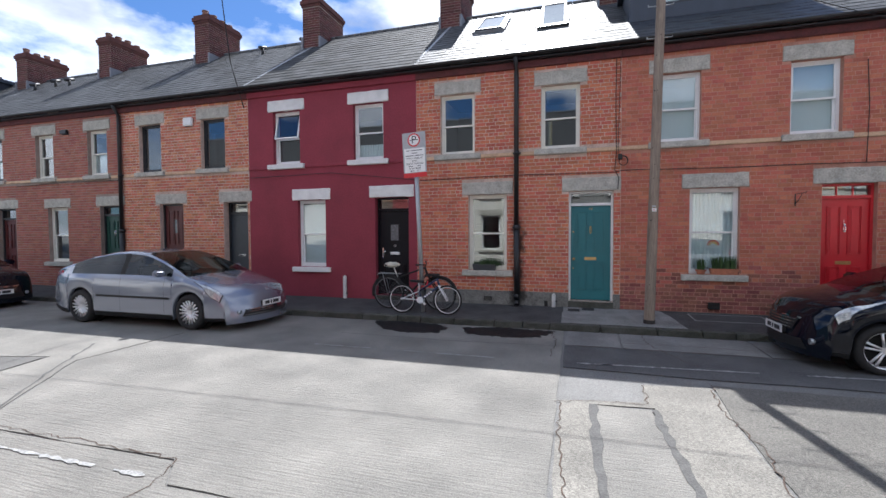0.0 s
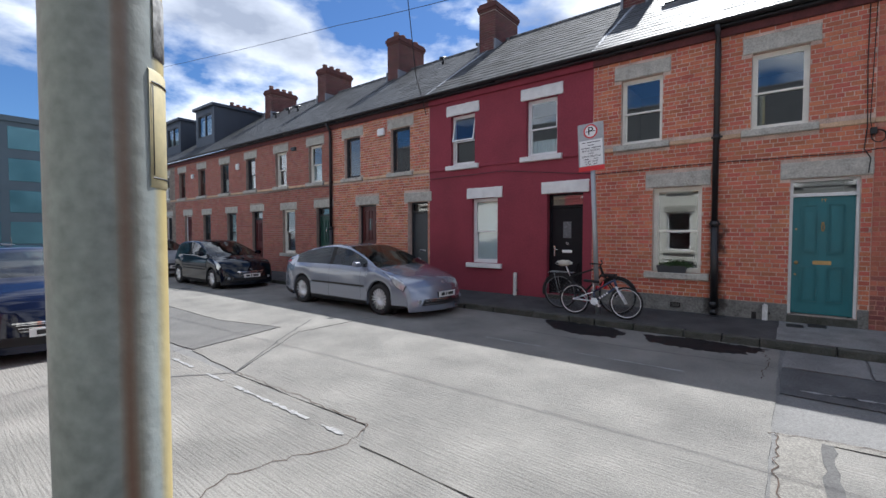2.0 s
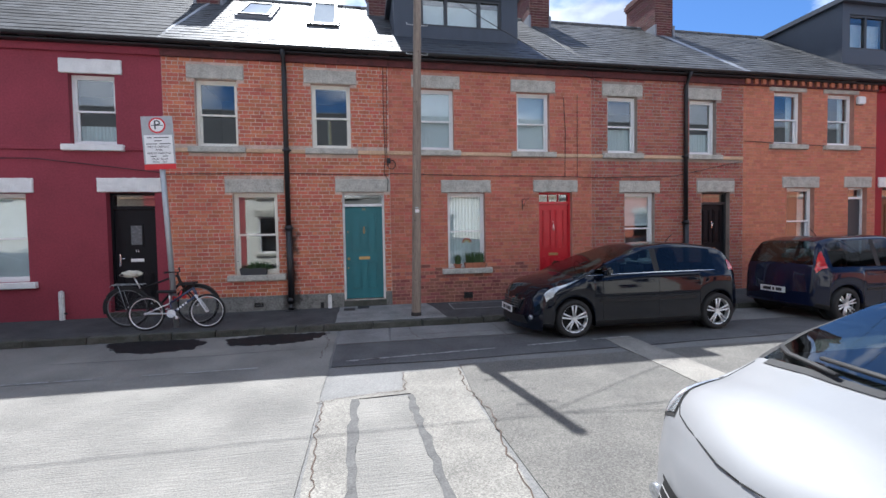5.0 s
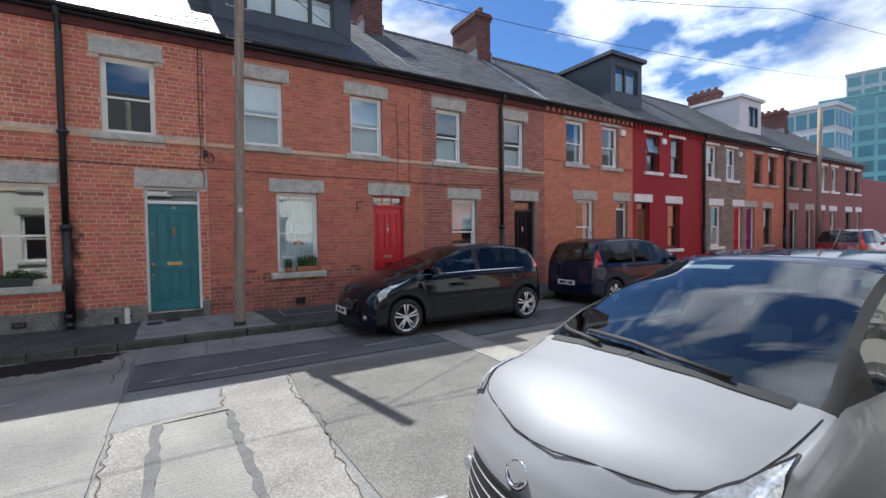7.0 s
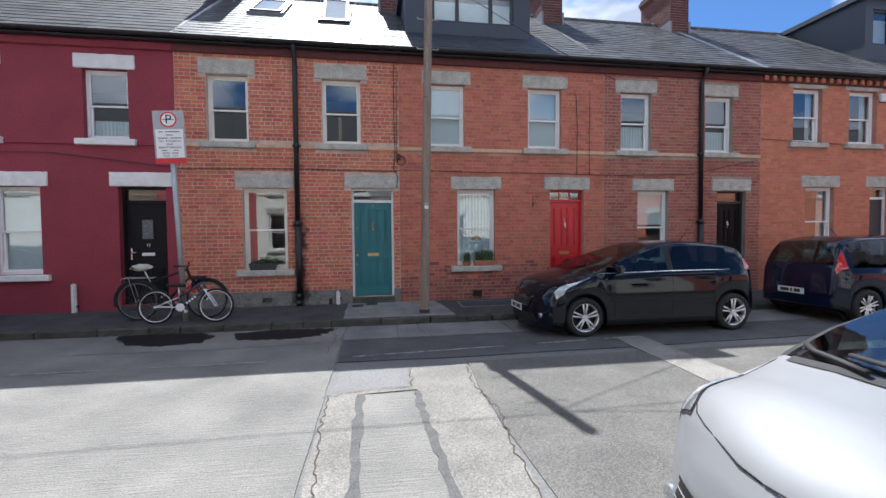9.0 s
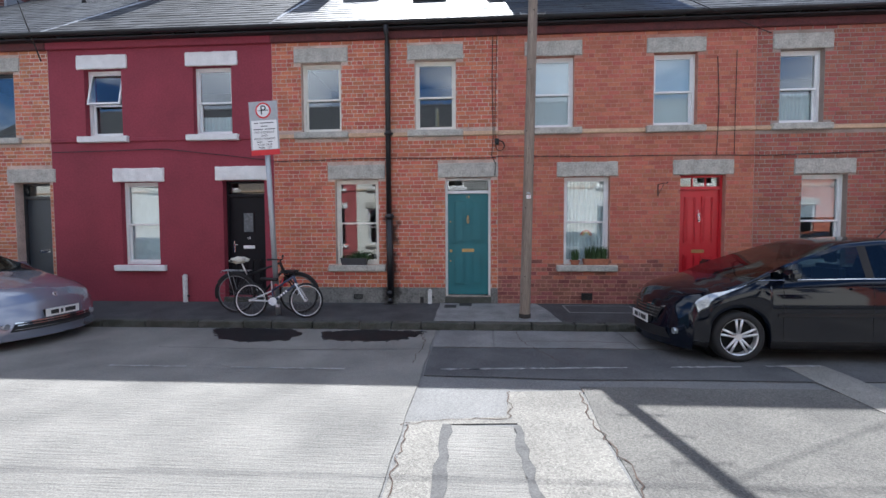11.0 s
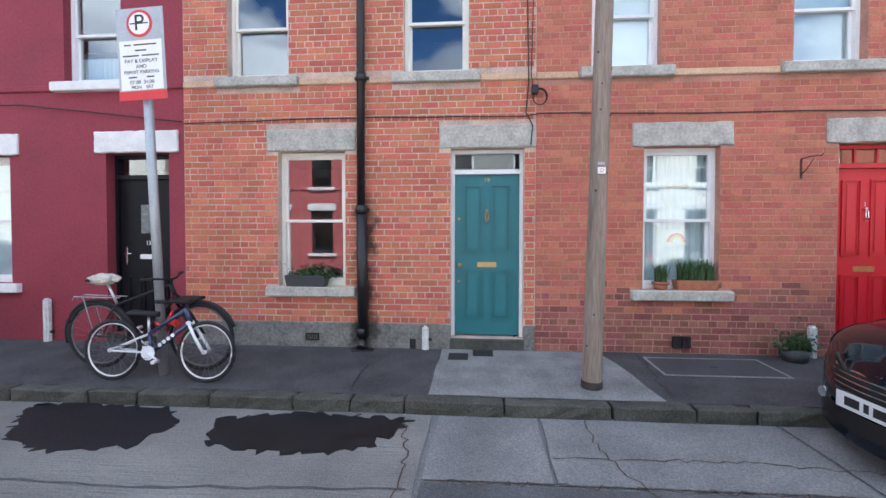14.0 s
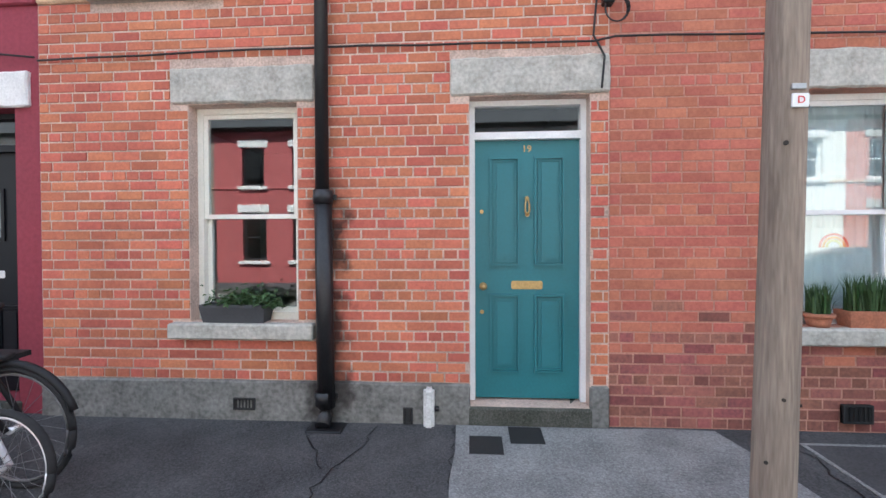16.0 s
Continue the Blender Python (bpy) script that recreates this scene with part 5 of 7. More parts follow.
# spare coil and small cable box
bm = bmesh.new()
for k in range(3):
    path_tube(bm, [(1.46 + (0.075 + 0.006 * k) * math.cos(a), YC - 0.01 - 0.008 * k, 3.03 + (0.09 + 0.004 * k) * math.sin(a)) for a in np.linspace(0, 2 * math.pi, 21)], 0.005, 6)
tagged(part("cable_coil", bm, "cable"), "spare black cable coiled on the wall", "cable", group="cables")
tagged(part("cable_box", soft_box(1.36, 1.44, YC - 0.05, YC + 0.03, 3.06, 3.17, 0.01), "iron_black"), "small dark cable junction box on the wall", "junction box")
for x, z, w, h, mt, lab in ((-9.62, 4.66, 0.3, 0.22, "white_paint", "white alarm box on orange brick"), (-14.4, 4.72, 0.3, 0.12, "dark_frame", "dark floodlight under the eaves"), (13.85, 4.85, 0.25, 0.2, "white_paint", "white alarm box on bright orange brick"), (16.2, 4.8, 0.24, 0.2, "white_paint", "white alarm box on crimson render"), (21.75, 4.8, 0.22, 0.2, "white_paint", "white alarm box on grey stone"), (-18.75, 4.45, 0.22, 0.26, "white_paint", "white alarm box on dull brick"), (-23.4, 4.4, 0.22, 0.2, "white_paint", "white alarm box on dull brick")):
    t = thing("alarm_box" if mt == "white_paint" else "floodlight", lab, "alarm" if mt == "white_paint" else "light", Matrix.Translation((x, WALL, z)))
    part("case", soft_box(-w / 2, w / 2, -0.09, 0.0, -h / 2, h / 2, 0.02, 2), mt, t)
    part("base", soft_box(-w / 2 + 0.02, w / 2 - 0.02, -0.012, 0.012, -h / 2 - 0.015, h / 2 - 0.02, 0.003), "dark_frame", t)


def wall_vent(x, z, w=0.17, h=0.09, m="grille_dark"):
    t = thing("air_brick", "dark cast iron air brick at the wall's foot", "vent", Matrix.Translation((x, WALL - 0.034, z)), "air bricks")
    bm = bmesh.new()
    grid_frame(bm, -w / 2, w / 2, -h / 2, h / 2, 0.012, -0.012, 0.02)
    part("frame", bm, "grille_dark", t)
    part("backing", soft_box(-w / 2, w / 2, 0.005, 0.02, -h / 2, h / 2, 0.001), "sign_black", t)
    for i in range(6):
        xx = -w / 2 + 0.02 + (w - 0.04) * i / 5
        part("bar", soft_box(xx - 0.004, xx + 0.004, -0.006, 0.006, -h / 2 + 0.012, h / 2 - 0.012, 0.001), "grille_dark", t)


wall_vent(-1.325, 0.125)
wall_vent(-0.06, 0.06, 0.07, 0.12)
wall_vent(3.12, 0.14, 0.2, 0.13)
for x in (-4.88, 0.10, 4.55):
    z1 = {-4.88: 0.56, 0.10: 0.28, 4.55: 0.36}[x]
    t = thing("pipe_cover", "short white plastic pipe cover on the wall", "pipe cover", Matrix.Translation((x, WALL - 0.04, 0)), "white pipe covers")
    part("cover", soft_box(-0.04, 0.04, -0.05, 0.035, -0.03, z1, 0.02, 3), "pvc_white", t)
    bm = bmesh.new()
    tube(bm, (0.04, 0, 0.12), (0.075, 0, 0.12), 0.02, n=10)
    part("outlet", bm, "iron_black", t)
# bracket by the red door
t = thing("wall_bracket", "empty black iron basket bracket on the wall", "bracket", Matrix.Translation((4.42, WALL - 0.005, 2.13)) @ Matrix.Scale(0.72, 4))
bm = bmesh.new()
box(bm, -0.012, 0.012, -0.012, 0.0, -0.12, 0.2)
part("back_plate", bm, "iron_black", t)
bm = bmesh.new()
path_tube(bm, [(0, -0.01, 0.19), (0.06, -0.12, 0.21), (0.12, -0.26, 0.2), (0.13, -0.28, 0.23)], 0.008)
path_tube(bm, [(0, -0.01, -0.06), (0.03, -0.08, 0.02), (0.08, -0.17, 0.19)], 0.007)
part("arm", bm, "iron_black", t)

# ---- plants on the sills ----


def blades(bm, cx, cy, z, n, h, spread, wd=0.007, droop=0.35):
    for i in range(n):
        a = random.uniform(0, 2 * math.pi)
        x, y = cx + random.uniform(-spread[0], spread[0]), cy + random.uniform(-spread[1], spread[1])
        hh = h * random.uniform(0.5, 1.05)
        d = Vector((math.cos(a), math.sin(a) * 0.5, 0)) * hh * droop * random.uniform(0.1, 1)
        s = Vector((-math.sin(a), math.cos(a), 0)) * wd
        p = [Vector((x, y, z)), Vector((x, y, z + hh * 0.6)) + d * 0.4, Vector((x, y, z + hh * random.uniform(0.85, 1))) + d]
        v = [bm.verts.new(p[0] + s), bm.verts.new(p[0] - s), bm.verts.new(p[1] + s * 0.8), bm.verts.new(p[1] - s * 0.8), bm.verts.new(p[2])]
        bm.faces.new((v[0], v[1], v[3], v[2]))
        bm.faces.new((v[2], v[3], v[4]))


def leaves(bm, cx, cy, z, n, spread, h, size=0.022):
    for i in range(n):
        p = Vector((cx + random.gauss(0, spread[0]), cy + random.gauss(0, spread[1]), z + abs(random.gauss(0, h))))
        e = Euler((random.uniform(-1, 1), random.uniform(-1, 1), random.uniform(0, 6.28)))
        k = size * random.uniform(0.6, 1.4)
        v = [bm.verts.new(p + e.to_matrix() @ Vector(q)) for q in ((0, -k, 0), (k * 0.6, 0, k * 0.2), (0, k, 0), (-k * 0.6, 0, k * 0.2))]
        bm.faces.new(v)


def trough(x0, x1, y0, y1, z0, z1, mat, t, flare=0.02):
    bm = bmesh.new()
    lo = [(x0 + flare, y0 + flare), (x1 - flare, y0 + flare), (x1 - flare, y1 - flare), (x0 + flare, y1 - flare)]
    hi = [(x0, y0), (x1, y0), (x1, y1), (x0, y1)]
    inn = [(x0 + 0.012, y0 + 0.012), (x1 - 0.012, y0 + 0.012), (x1 - 0.012, y1 - 0.012), (x0 + 0.012, y1 - 0.012)]
    r = [[bm.verts.new((x, y, z)) for x, y in q] for q, z in ((lo, z0), (hi, z1 - 0.025), (hi, z1), (inn, z1), (inn, z1 - 0.04))]
    bm.faces.new(r[0][::-1])
    for a, b in zip(r, r[1:]):
        for i in range(4):
            bm.faces.new((a[i], a[(i + 1) % 4], b[(i + 1) % 4], b[i]))
    bm.faces.new(r[-1])
    part("trough", bm, mat, t)


SILL = 0.746
t = thing("window_box", "grey plastic window box with dark trailing plants", "planter", Matrix.Translation((-1.41, WALL + 0.03, SILL)))
trough(-0.26, 0.26, -0.085, 0.075, 0.0, 0.14, "planter_grey", t)
bm = bmesh.new()
leaves(bm, 0.05, 0.0, 0.13, 420, (0.15, 0.05), 0.055)
leaves(bm, 0.27, -0.03, 0.11, 90, (0.06, 0.04), 0.03)
part("foliage", bm, "leaf", t)
t = thing("window_box", "terracotta trough of green grassy bulbs on the sill", "planter", Matrix.Translation((3.29, WALL + 0.03, SILL)))
trough(-0.235, 0.235, -0.08, 0.07, 0.0, 0.12, "terracotta", t)
bm = bmesh.new()
blades(bm, 0, 0, 0.1, 320, 0.3, (0.2, 0.05), droop=0.3)
part("foliage", bm, "leaf", t)
bm = bmesh.new()
leaves(bm, 0.14, -0.02, 0.33, 10, (0.07, 0.03), 0.05, 0.014)
part("flowers", bm, "white_paint", t)
t = thing("flower_pot", "small terracotta pot with a grassy plant", "flower pot", Matrix.Translation((2.90, WALL + 0.03, SILL)))
bm = bmesh.new()
tube(bm, (0, 0, 0), (0, 0, 0.075), 0.065, 0.085, 16)
tube(bm, (0, 0, 0.07), (0, 0, 0.095), 0.098, 0.1, 16)
part("pot", bm, "terracotta", t)
bm = bmesh.new()
blades(bm, 0, 0, 0.08, 120, 0.27, (0.06, 0.05), droop=0.5)
part("plant", bm, "leaf", t)
t = thing("pot_plant", "dark pot with leafy plants on the pavement", "pot plant", Matrix.Translation((4.26, WALL - 0.2, -0.01)))
bm = bmesh.new()
tube(bm, (0, 0, 0), (0, 0, 0.13), 0.11, 0.15, 16)
part("pot", bm, "planter_grey", t)
bm = bmesh.new()
leaves(bm, 0, 0, 0.12, 360, (0.13, 0.07), 0.1, 0.02)
blades(bm, 0.05, 0, 0.1, 60, 0.27, (0.12, 0.06))
part("plant", bm, "leaf", t)
# paper rainbow behind the pane
t = thing("window_poster", "child's paper rainbow stuck behind the window pane", "poster", Matrix.Translation((3.16, WALL + 0.235, 1.36)))
part("paper", soft_box(-0.15, 0.15, 0, 0.002, -0.1, 0.1, 0.0005), "sign_white", t)
for i, c in enumerate(((0.7, 0.08, 0.06), (0.8, 0.35, 0.08), (0.75, 0.62, 0.2))):
    bm = bmesh.new()
    r0, r1 = 0.11 - i * 0.024, 0.09 - i * 0.024
    ring = [[bm.verts.new((r * math.cos(math.pi * k / 16), -0.003, -0.05 + r * math.sin(math.pi * k / 16))) for r in (r0, r1)] for k in range(17)]
    for a, b in zip(ring, ring[1:]):
        bm.faces.new((a[0], b[0], b[1], a[1]))
    part("arc", bm, material("rainbow_paint", c, 0.8, vary=0.1), t)

# ---- poles and sign ----
t = thing("utility_pole", "weathered grey wooden utility pole on the pavement", "pole", Matrix.Translation((1.80, 8.2, -0.06)) @ pose(0, 0, 0, 0, 1.3, 0), "poles")
bm = bmesh.new()
rings = []
for i in range(25):
    z = 7.05 * i / 24 - (0.1 if i == 0 else 0)
    r = 0.090 - 0.021 * i / 24
    rings.append([bm.verts.new((r * math.cos(2 * math.pi * k / 20) * (1 + 0.03 * noise.noise(Vector((k, z * 0.8, 3)))), r * math.sin(2 * math.pi * k / 20) * (1 + 0.03 * noise.noise(Vector((k, z * 0.8, 9)))), z)) for k in range(20)])
for a, b in zip(rings, rings[1:]):
    for k in range(20):
        bm.faces.new((a[k], a[(k + 1) % 20], b[(k + 1) % 20], b[k])).smooth = True
bm.faces.new(rings[-1])
part("post", bm, "wood_pole", t)
bm = bmesh.new()
tube(bm, (0, 0, -0.04), (0, 0, 0.085), 0.0985, n=20)
part("tar_band", bm, "pole_tar", t, "dark tarred foot of the pole")
for k in range(16):
    a, z = random.uniform(3.6, 5.9), random.uniform(0.4, 5.2)
    r = 0.0935 - 0.0033 * z
    bm = bmesh.new()
    tube(bm, ((r - 0.004) * math.cos(a), (r - 0.004) * math.sin(a), z), ((r + 0.004) * math.cos(a), (r + 0.004) * math.sin(a), z), random.uniform(0.006, 0.012), n=8)
    part("knot", bm, "pole_tar", t)
bm = bmesh.new()
for sx in (-1, 1):
    for z in (5.0, 5.55, 6.1):
        path_tube(bm, [(sx * 0.06, 0, z), (sx * 0.2, 0, z), (sx * 0.2, 0, z + 0.03)], 0.009)
part("step_irons", bm, "steel_grey", t)
bm = bmesh.new()
tube(bm, (0, 0, 7.03), (0, 0, 7.09), 0.08, 0.05, 16)
part("cap", bm, "steel_grey", t)
tag = part("marker_plate", soft_box(-0.035, 0.035, -0.1, -0.088, 2.0, 2.06, 0.002), "sign_white", t, "small white plate with a red letter")
letters("D", 0.045, Matrix.Translation((0, -0.102, 2.03)) @ FRONT, "sign_red", tag, 0.001)
part("number_plate", soft_box(-0.035, 0.025, -0.096, -0.084, 2.08, 2.105, 0.002), "steel_grey", t)

t = thing("parking_sign", "leaning grey pole with a pay and display parking plate", "sign", Matrix.Translation((-2.47, 8.25, -0.04)) @ pose(0, 0, 0, 0, -2.6, 0))
bm = bmesh.new()
tube(bm, (0, 0, -0.05), (0, 0, 3.62), 0.044, n=16)
part("pole", bm, "steel_grey", t)
plate = part("plate", soft_box(-0.25, 0.25, -0.062, -0.056, 2.78, 3.68, 0.002), "steel_grey", t, "grey backing plate")
part("panel", soft_box(-0.222, 0.222, -0.066, -0.0625, 2.87, 3.36, 0.001), "sign_white", plate, "white text panel")
part("edge_strip", soft_box(-0.25, 0.25, -0.068, -0.0625, 2.77, 2.86, 0.001), "sign_red", plate, "red strip")
bm = bmesh.new()
tube(bm, (0, -0.0625, 3.525), (0, -0.065, 3.525), 0.135, n=40)
part("ring", bm, "sign_red", plate)
bm = bmesh.new()
tube(bm, (0, -0.065, 3.525), (0, -0.067, 3.525), 0.108, n=40)
part("disc", bm, "sign_white", plate)
letters("P", 0.22, Matrix.Translation((0, -0.069, 3.525)) @ FRONT, "sign_black", plate, 0.001)
part("bar", soft_box(-0.095, 0.095, -0.0695, -0.0675, 3.518, 3.53, 0.0005), "sign_black", plate)
for txt, z, s in (("PAY & DISPLAY", 3.155, 0.052), ("AND", 3.1, 0.05), ("PERMIT PARKING", 3.045, 0.048), ("07-00  24.00", 2.945, 0.05), ("MON    SAT", 2.895, 0.044)):
    letters(txt, s, Matrix.Translation((0, -0.0675, z)) @ FRONT, "sign_black", plate, 0.0008)
for z, segs in ((3.315, ((-0.17, -0.1), (-0.07, 0.17))), (3.26, ((-0.06, 0.06),)), (3.208, ((-0.19, -0.02), (0.01, 0.19))), (2.995, ((-0.14, -0.05), (0.05, 0.13)))):
    for a, b in segs:
        part("text_bar", soft_box(a, b, -0.068, -0.0665, z - 0.007, z + 0.007, 0.0005), "planter_grey", plate)
bm = bmesh.new()
for z in (3.0, 3.5):
    tube(bm, (0, 0, z - 0.02), (0, 0, z + 0.02), 0.05, n=16)
part("clip", bm, "steel_grey", t)


def lamp_column():
    """The painted steel column close to the path, with rust runs, a pale highlight painted into its colour, and old
    stickers.
    """
    m = material("painted_steel", (0.235, 0.26, 0.24), 0.5, second=(0.155, 0.172, 0.16), scale=5, fine=40, bump=0.25, bump_scale=25)
    n = m.node_tree
    b = n.nodes["Principled BSDF"]
    src = b.inputs["Base Color"].links[0].from_socket
    ge = n.nodes.new("ShaderNodeNewGeometry")
    mp = n.nodes.new("ShaderNodeMapping")
    mp.inputs["Scale"].default_value = (16, 16, 0.5)
    no = n.nodes.new("ShaderNodeTexNoise")
    no.inputs["Scale"].default_value, no.inputs["Detail"].default_value = 1.0, 5
    rp = n.nodes.new("ShaderNodeValToRGB")
    rp.color_ramp.elements[0].position, rp.color_ramp.elements[1].position = 0.63, 0.78
    mx = n.nodes.new("ShaderNodeMix")
    mx.data_type = "RGBA"
    mx.inputs["B"].default_value = (0.33, 0.20, 0.08, 1)
    n.links.new(ge.outputs["Position"], mp.inputs["Vector"])
    n.links.new(mp.outputs["Vector"], no.inputs["Vector"])
    n.links.new(no.outputs["Fac"], rp.inputs["Fac"])
    n.links.new(rp.outputs["Color"], mx.inputs["Factor"])
    n.links.new(src, mx.inputs["A"])
    last = mx.outputs["Result"]
    # By facing: rust (9, 0), a highlight put into the colour (26), yellow (58).
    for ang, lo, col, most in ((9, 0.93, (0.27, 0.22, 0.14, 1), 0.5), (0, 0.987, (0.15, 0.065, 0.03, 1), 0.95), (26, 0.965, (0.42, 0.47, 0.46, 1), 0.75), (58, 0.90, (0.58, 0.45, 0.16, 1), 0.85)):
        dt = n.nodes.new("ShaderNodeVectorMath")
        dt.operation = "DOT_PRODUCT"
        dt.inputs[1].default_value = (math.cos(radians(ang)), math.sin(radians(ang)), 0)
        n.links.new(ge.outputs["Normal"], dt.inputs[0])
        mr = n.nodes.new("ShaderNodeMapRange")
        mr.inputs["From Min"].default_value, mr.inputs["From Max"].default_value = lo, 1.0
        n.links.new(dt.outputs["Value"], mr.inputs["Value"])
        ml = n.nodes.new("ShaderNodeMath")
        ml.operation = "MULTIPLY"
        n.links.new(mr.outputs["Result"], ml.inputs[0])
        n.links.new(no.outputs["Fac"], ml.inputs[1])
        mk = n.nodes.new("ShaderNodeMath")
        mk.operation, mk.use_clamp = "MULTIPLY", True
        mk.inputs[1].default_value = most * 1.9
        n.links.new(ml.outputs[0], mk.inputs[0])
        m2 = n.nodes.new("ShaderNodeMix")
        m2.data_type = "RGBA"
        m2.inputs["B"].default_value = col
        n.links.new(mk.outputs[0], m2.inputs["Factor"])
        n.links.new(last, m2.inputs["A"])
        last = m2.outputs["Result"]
    n.links.new(last, b.inputs["Base Color"])
    t = thing("lamp_column", "pale painted steel lamp column with rust streaks", "street lamp", Matrix.Translation((-0.476, 0.018, -0.06)), "poles")
    bm = bmesh.new()
    rings = []
    for i in range(60):
        z = -0.05 + 6.5 * i / 59
        rings.append([bm.verts.new(((0.084 + 0.0012 * noise.noise(Vector((math.cos(k * 0.2) * 3, math.sin(k * 0.2) * 3, z * 5)))) * math.cos(2 * math.pi * k / 32), (0.084 + 0.0012 * noise.noise(Vector((math.cos(k * 0.2) * 3, math.sin(k * 0.2) * 3, z * 5 + 7)))) * math.sin(2 * math.pi * k / 32), z)) for k in range(32)])
    for a, c in zip(rings, rings[1:]):
        for k in range(32):
            bm.faces.new((a[k], a[(k + 1) % 32], c[(k + 1) % 32], c[k])).smooth = True
    bm.faces.new(rings[-1])
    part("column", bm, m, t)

    def curved(name, a0, a1, z0, z1, r, mat, label=""):
        bm = bmesh.new()
        k = 8
        cols = [[bm.verts.new(((r + d) * math.cos(radians(a0 + (a1 - a0) * i / k)), (r + d) * math.sin(radians(a0 + (a1 - a0) * i / k)), z)) for z, d in ((z0, -0.003), (z0 + 0.004, 0), (z1 - 0.004, 0), (z1, -0.003))] for i in range(k + 1)]
        for p, q in zip(cols, cols[1:]):
            for j in range(3):
                bm.faces.new((p[j], q[j], q[j + 1], p[j + 1])).smooth = True
        return part(name, bm, mat, t, label)

    ylw = material("old_yellow_label", (0.50, 0.43, 0.24), 0.6, second=(0.40, 0.36, 0.22), scale=14)
    curved("label_plate", 28, 75, 1.66, 1.86, 0.0862, ylw, "faded yellow label")
    curved("label_border", 31, 72, 1.675, 1.68, 0.0875, "sign_black")
    curved("label_border", 31, 72, 1.835, 1.84, 0.0875, "sign_black")
    curved("label_border", 31, 33, 1.68, 1.835, 0.0875, "sign_black")
    curved("sticker_remnant", 36, 64, 1.88, 1.99, 0.0862, material("torn_sticker", (0.05, 0.05, 0.05), 0.6, second=(0.4, 0.4, 0.38), scale=25, fine=90), "torn dark sticker")
    curved("rust_patch", -58, -48, 1.06, 1.13, 0.0858, material("rust", (0.10, 0.035, 0.015), 0.9, second=(0.03, 0.012, 0.008), scale=30, bump=0.6), "rusted hole")
    return t


lamp_column()

# ---- pavement pieces ----
def on_walk(y):
    return -0.055 + 0.055 * (y - KERB - 0.15) / (WALL - KERB - 0.1)


def pave_sheet(pts, lift, mat, name, label=""):
    bm = bmesh.new()
    f = bm.faces.new([bm.verts.new((x, y, on_walk(y) + lift)) for x, y in pts])
    low = bmesh.ops.extrude_face_region(bm, geom=[f])
    for v in low["geom"]:
        if isinstance(v, bmesh.types.BMVert):
            v.co.z -= 0.02
    return part(name, bm, mat, walk_far, label)


pave_sheet(wobble([(0.29, 7.92), (2.36, 7.92), (2.25, 8.9), (2.15, 9.33), (0.30, 9.33)], 0.3, 0.012), 0.005, "pavement_new", "concrete_panel", "paler concrete panel")
for x0, x1, y0, y1 in ((2.62, 3.86, 8.58, 8.605), (2.62, 3.86, 9.155, 9.18), (2.62, 2.645, 8.606, 9.154), (3.835, 3.86, 8.606, 9.154)):
    pave_sheet([(x0, y0), (x1, y0), (x1, y1), (x0, y1)], 0.006, "pavement_new", "cover_frame", "worn metal edge of a service cover")
pave_sheet([(2.646, 8.606), (3.834, 8.606), (3.834, 9.154), (2.646, 9.154)], 0.004, "pavement_cover", "service_cover", "dark concrete-filled service cover")
pave_sheet([(3.2, 8.86), (3.28, 8.86), (3.28, 8.9), (3.2, 8.9)], 0.007, "grille_dark", "lifting_key_hole")
for x0, x1, y0, y1 in ((0.40, 0.625, 8.92, 9.16), (0.68, 0.915, 9.07, 9.31)):
    pave_sheet([(x0, y0), (x1, y0), (x1, y1), (x0, y1)], 0.009, "grille_dark", "meter_cover", "black water meter cover")
for pts in ([(0.30, 7.92), (0.28, 8.6), (0.30, 9.3)], [(-0.42, 7.95), (-0.5, 8.5), (-0.35, 8.9), (-0.28, 9.3)], [(-0.5, 8.7), (-0.75, 9.1), (-0.62, 9.3)], [(-3.3, 7.95), (-3.5, 9.3)], [(2.45, 8.0), (2.6, 9.3)], [(4.6, 8.0), (4.7, 9.3)], [(-5.9, 8.0), (-6.0, 9.3)]):
    bm = ribbon(pts, 0.011, 0, 0.07, 0.03)
    for v in bm.verts:
        v.co.z = on_walk(v.co.y) + 0.0035
    part("crack", bm, "tar_black", walk_far)
tagged(part("drain_gully", soft_box(-0.78, -0.52, WALL - 0.22, WALL - 0.05, -0.03, 0.004, 0.004), "iron_black"), "black iron drain gully under the drainpipe", "drain")

# ---- cars ----
M["tyre"] = material("tyre_rubber", (0.018, 0.018, 0.019), 0.85, vary=0.2, bump=0.2)
M["alloy"] = material("alloy", (0.80, 0.80, 0.81), 0.32, metal=0.6, vary=0.06)
M["black_trim"] = material("black_trim", (0.009, 0.009, 0.010), 0.7, vary=0.15)
M["under"] = material("underbody", (0.008, 0.008, 0.008), 0.9)
M["headlight"] = material("headlight_lens", (0.46, 0.48, 0.50), 0.12, metal=0.5, vary=0.3, scale=14, coat=1.0)
M["tail_red"] = material("tail_light", (0.42, 0.012, 0.018), 0.1, vary=0.12, scale=14, coat=1.0)
M["plate_white"] = material("number_plate", (0.72, 0.72, 0.70), 0.4, vary=0.04)
M["seat_cloth"] = material("seat_cloth", (0.035, 0.036, 0.04), 0.9, vary=0.15)
M["paint_silver"] = material("paint_silver", (0.205, 0.209, 0.216), 0.58, metal=0.2, vary=0.01, coat=0.3)
M["paint_steel_blue"] = material("paint_steel_blue", (0.225, 0.245, 0.30), 0.27, metal=0.5, vary=0.01, coat=1.0)
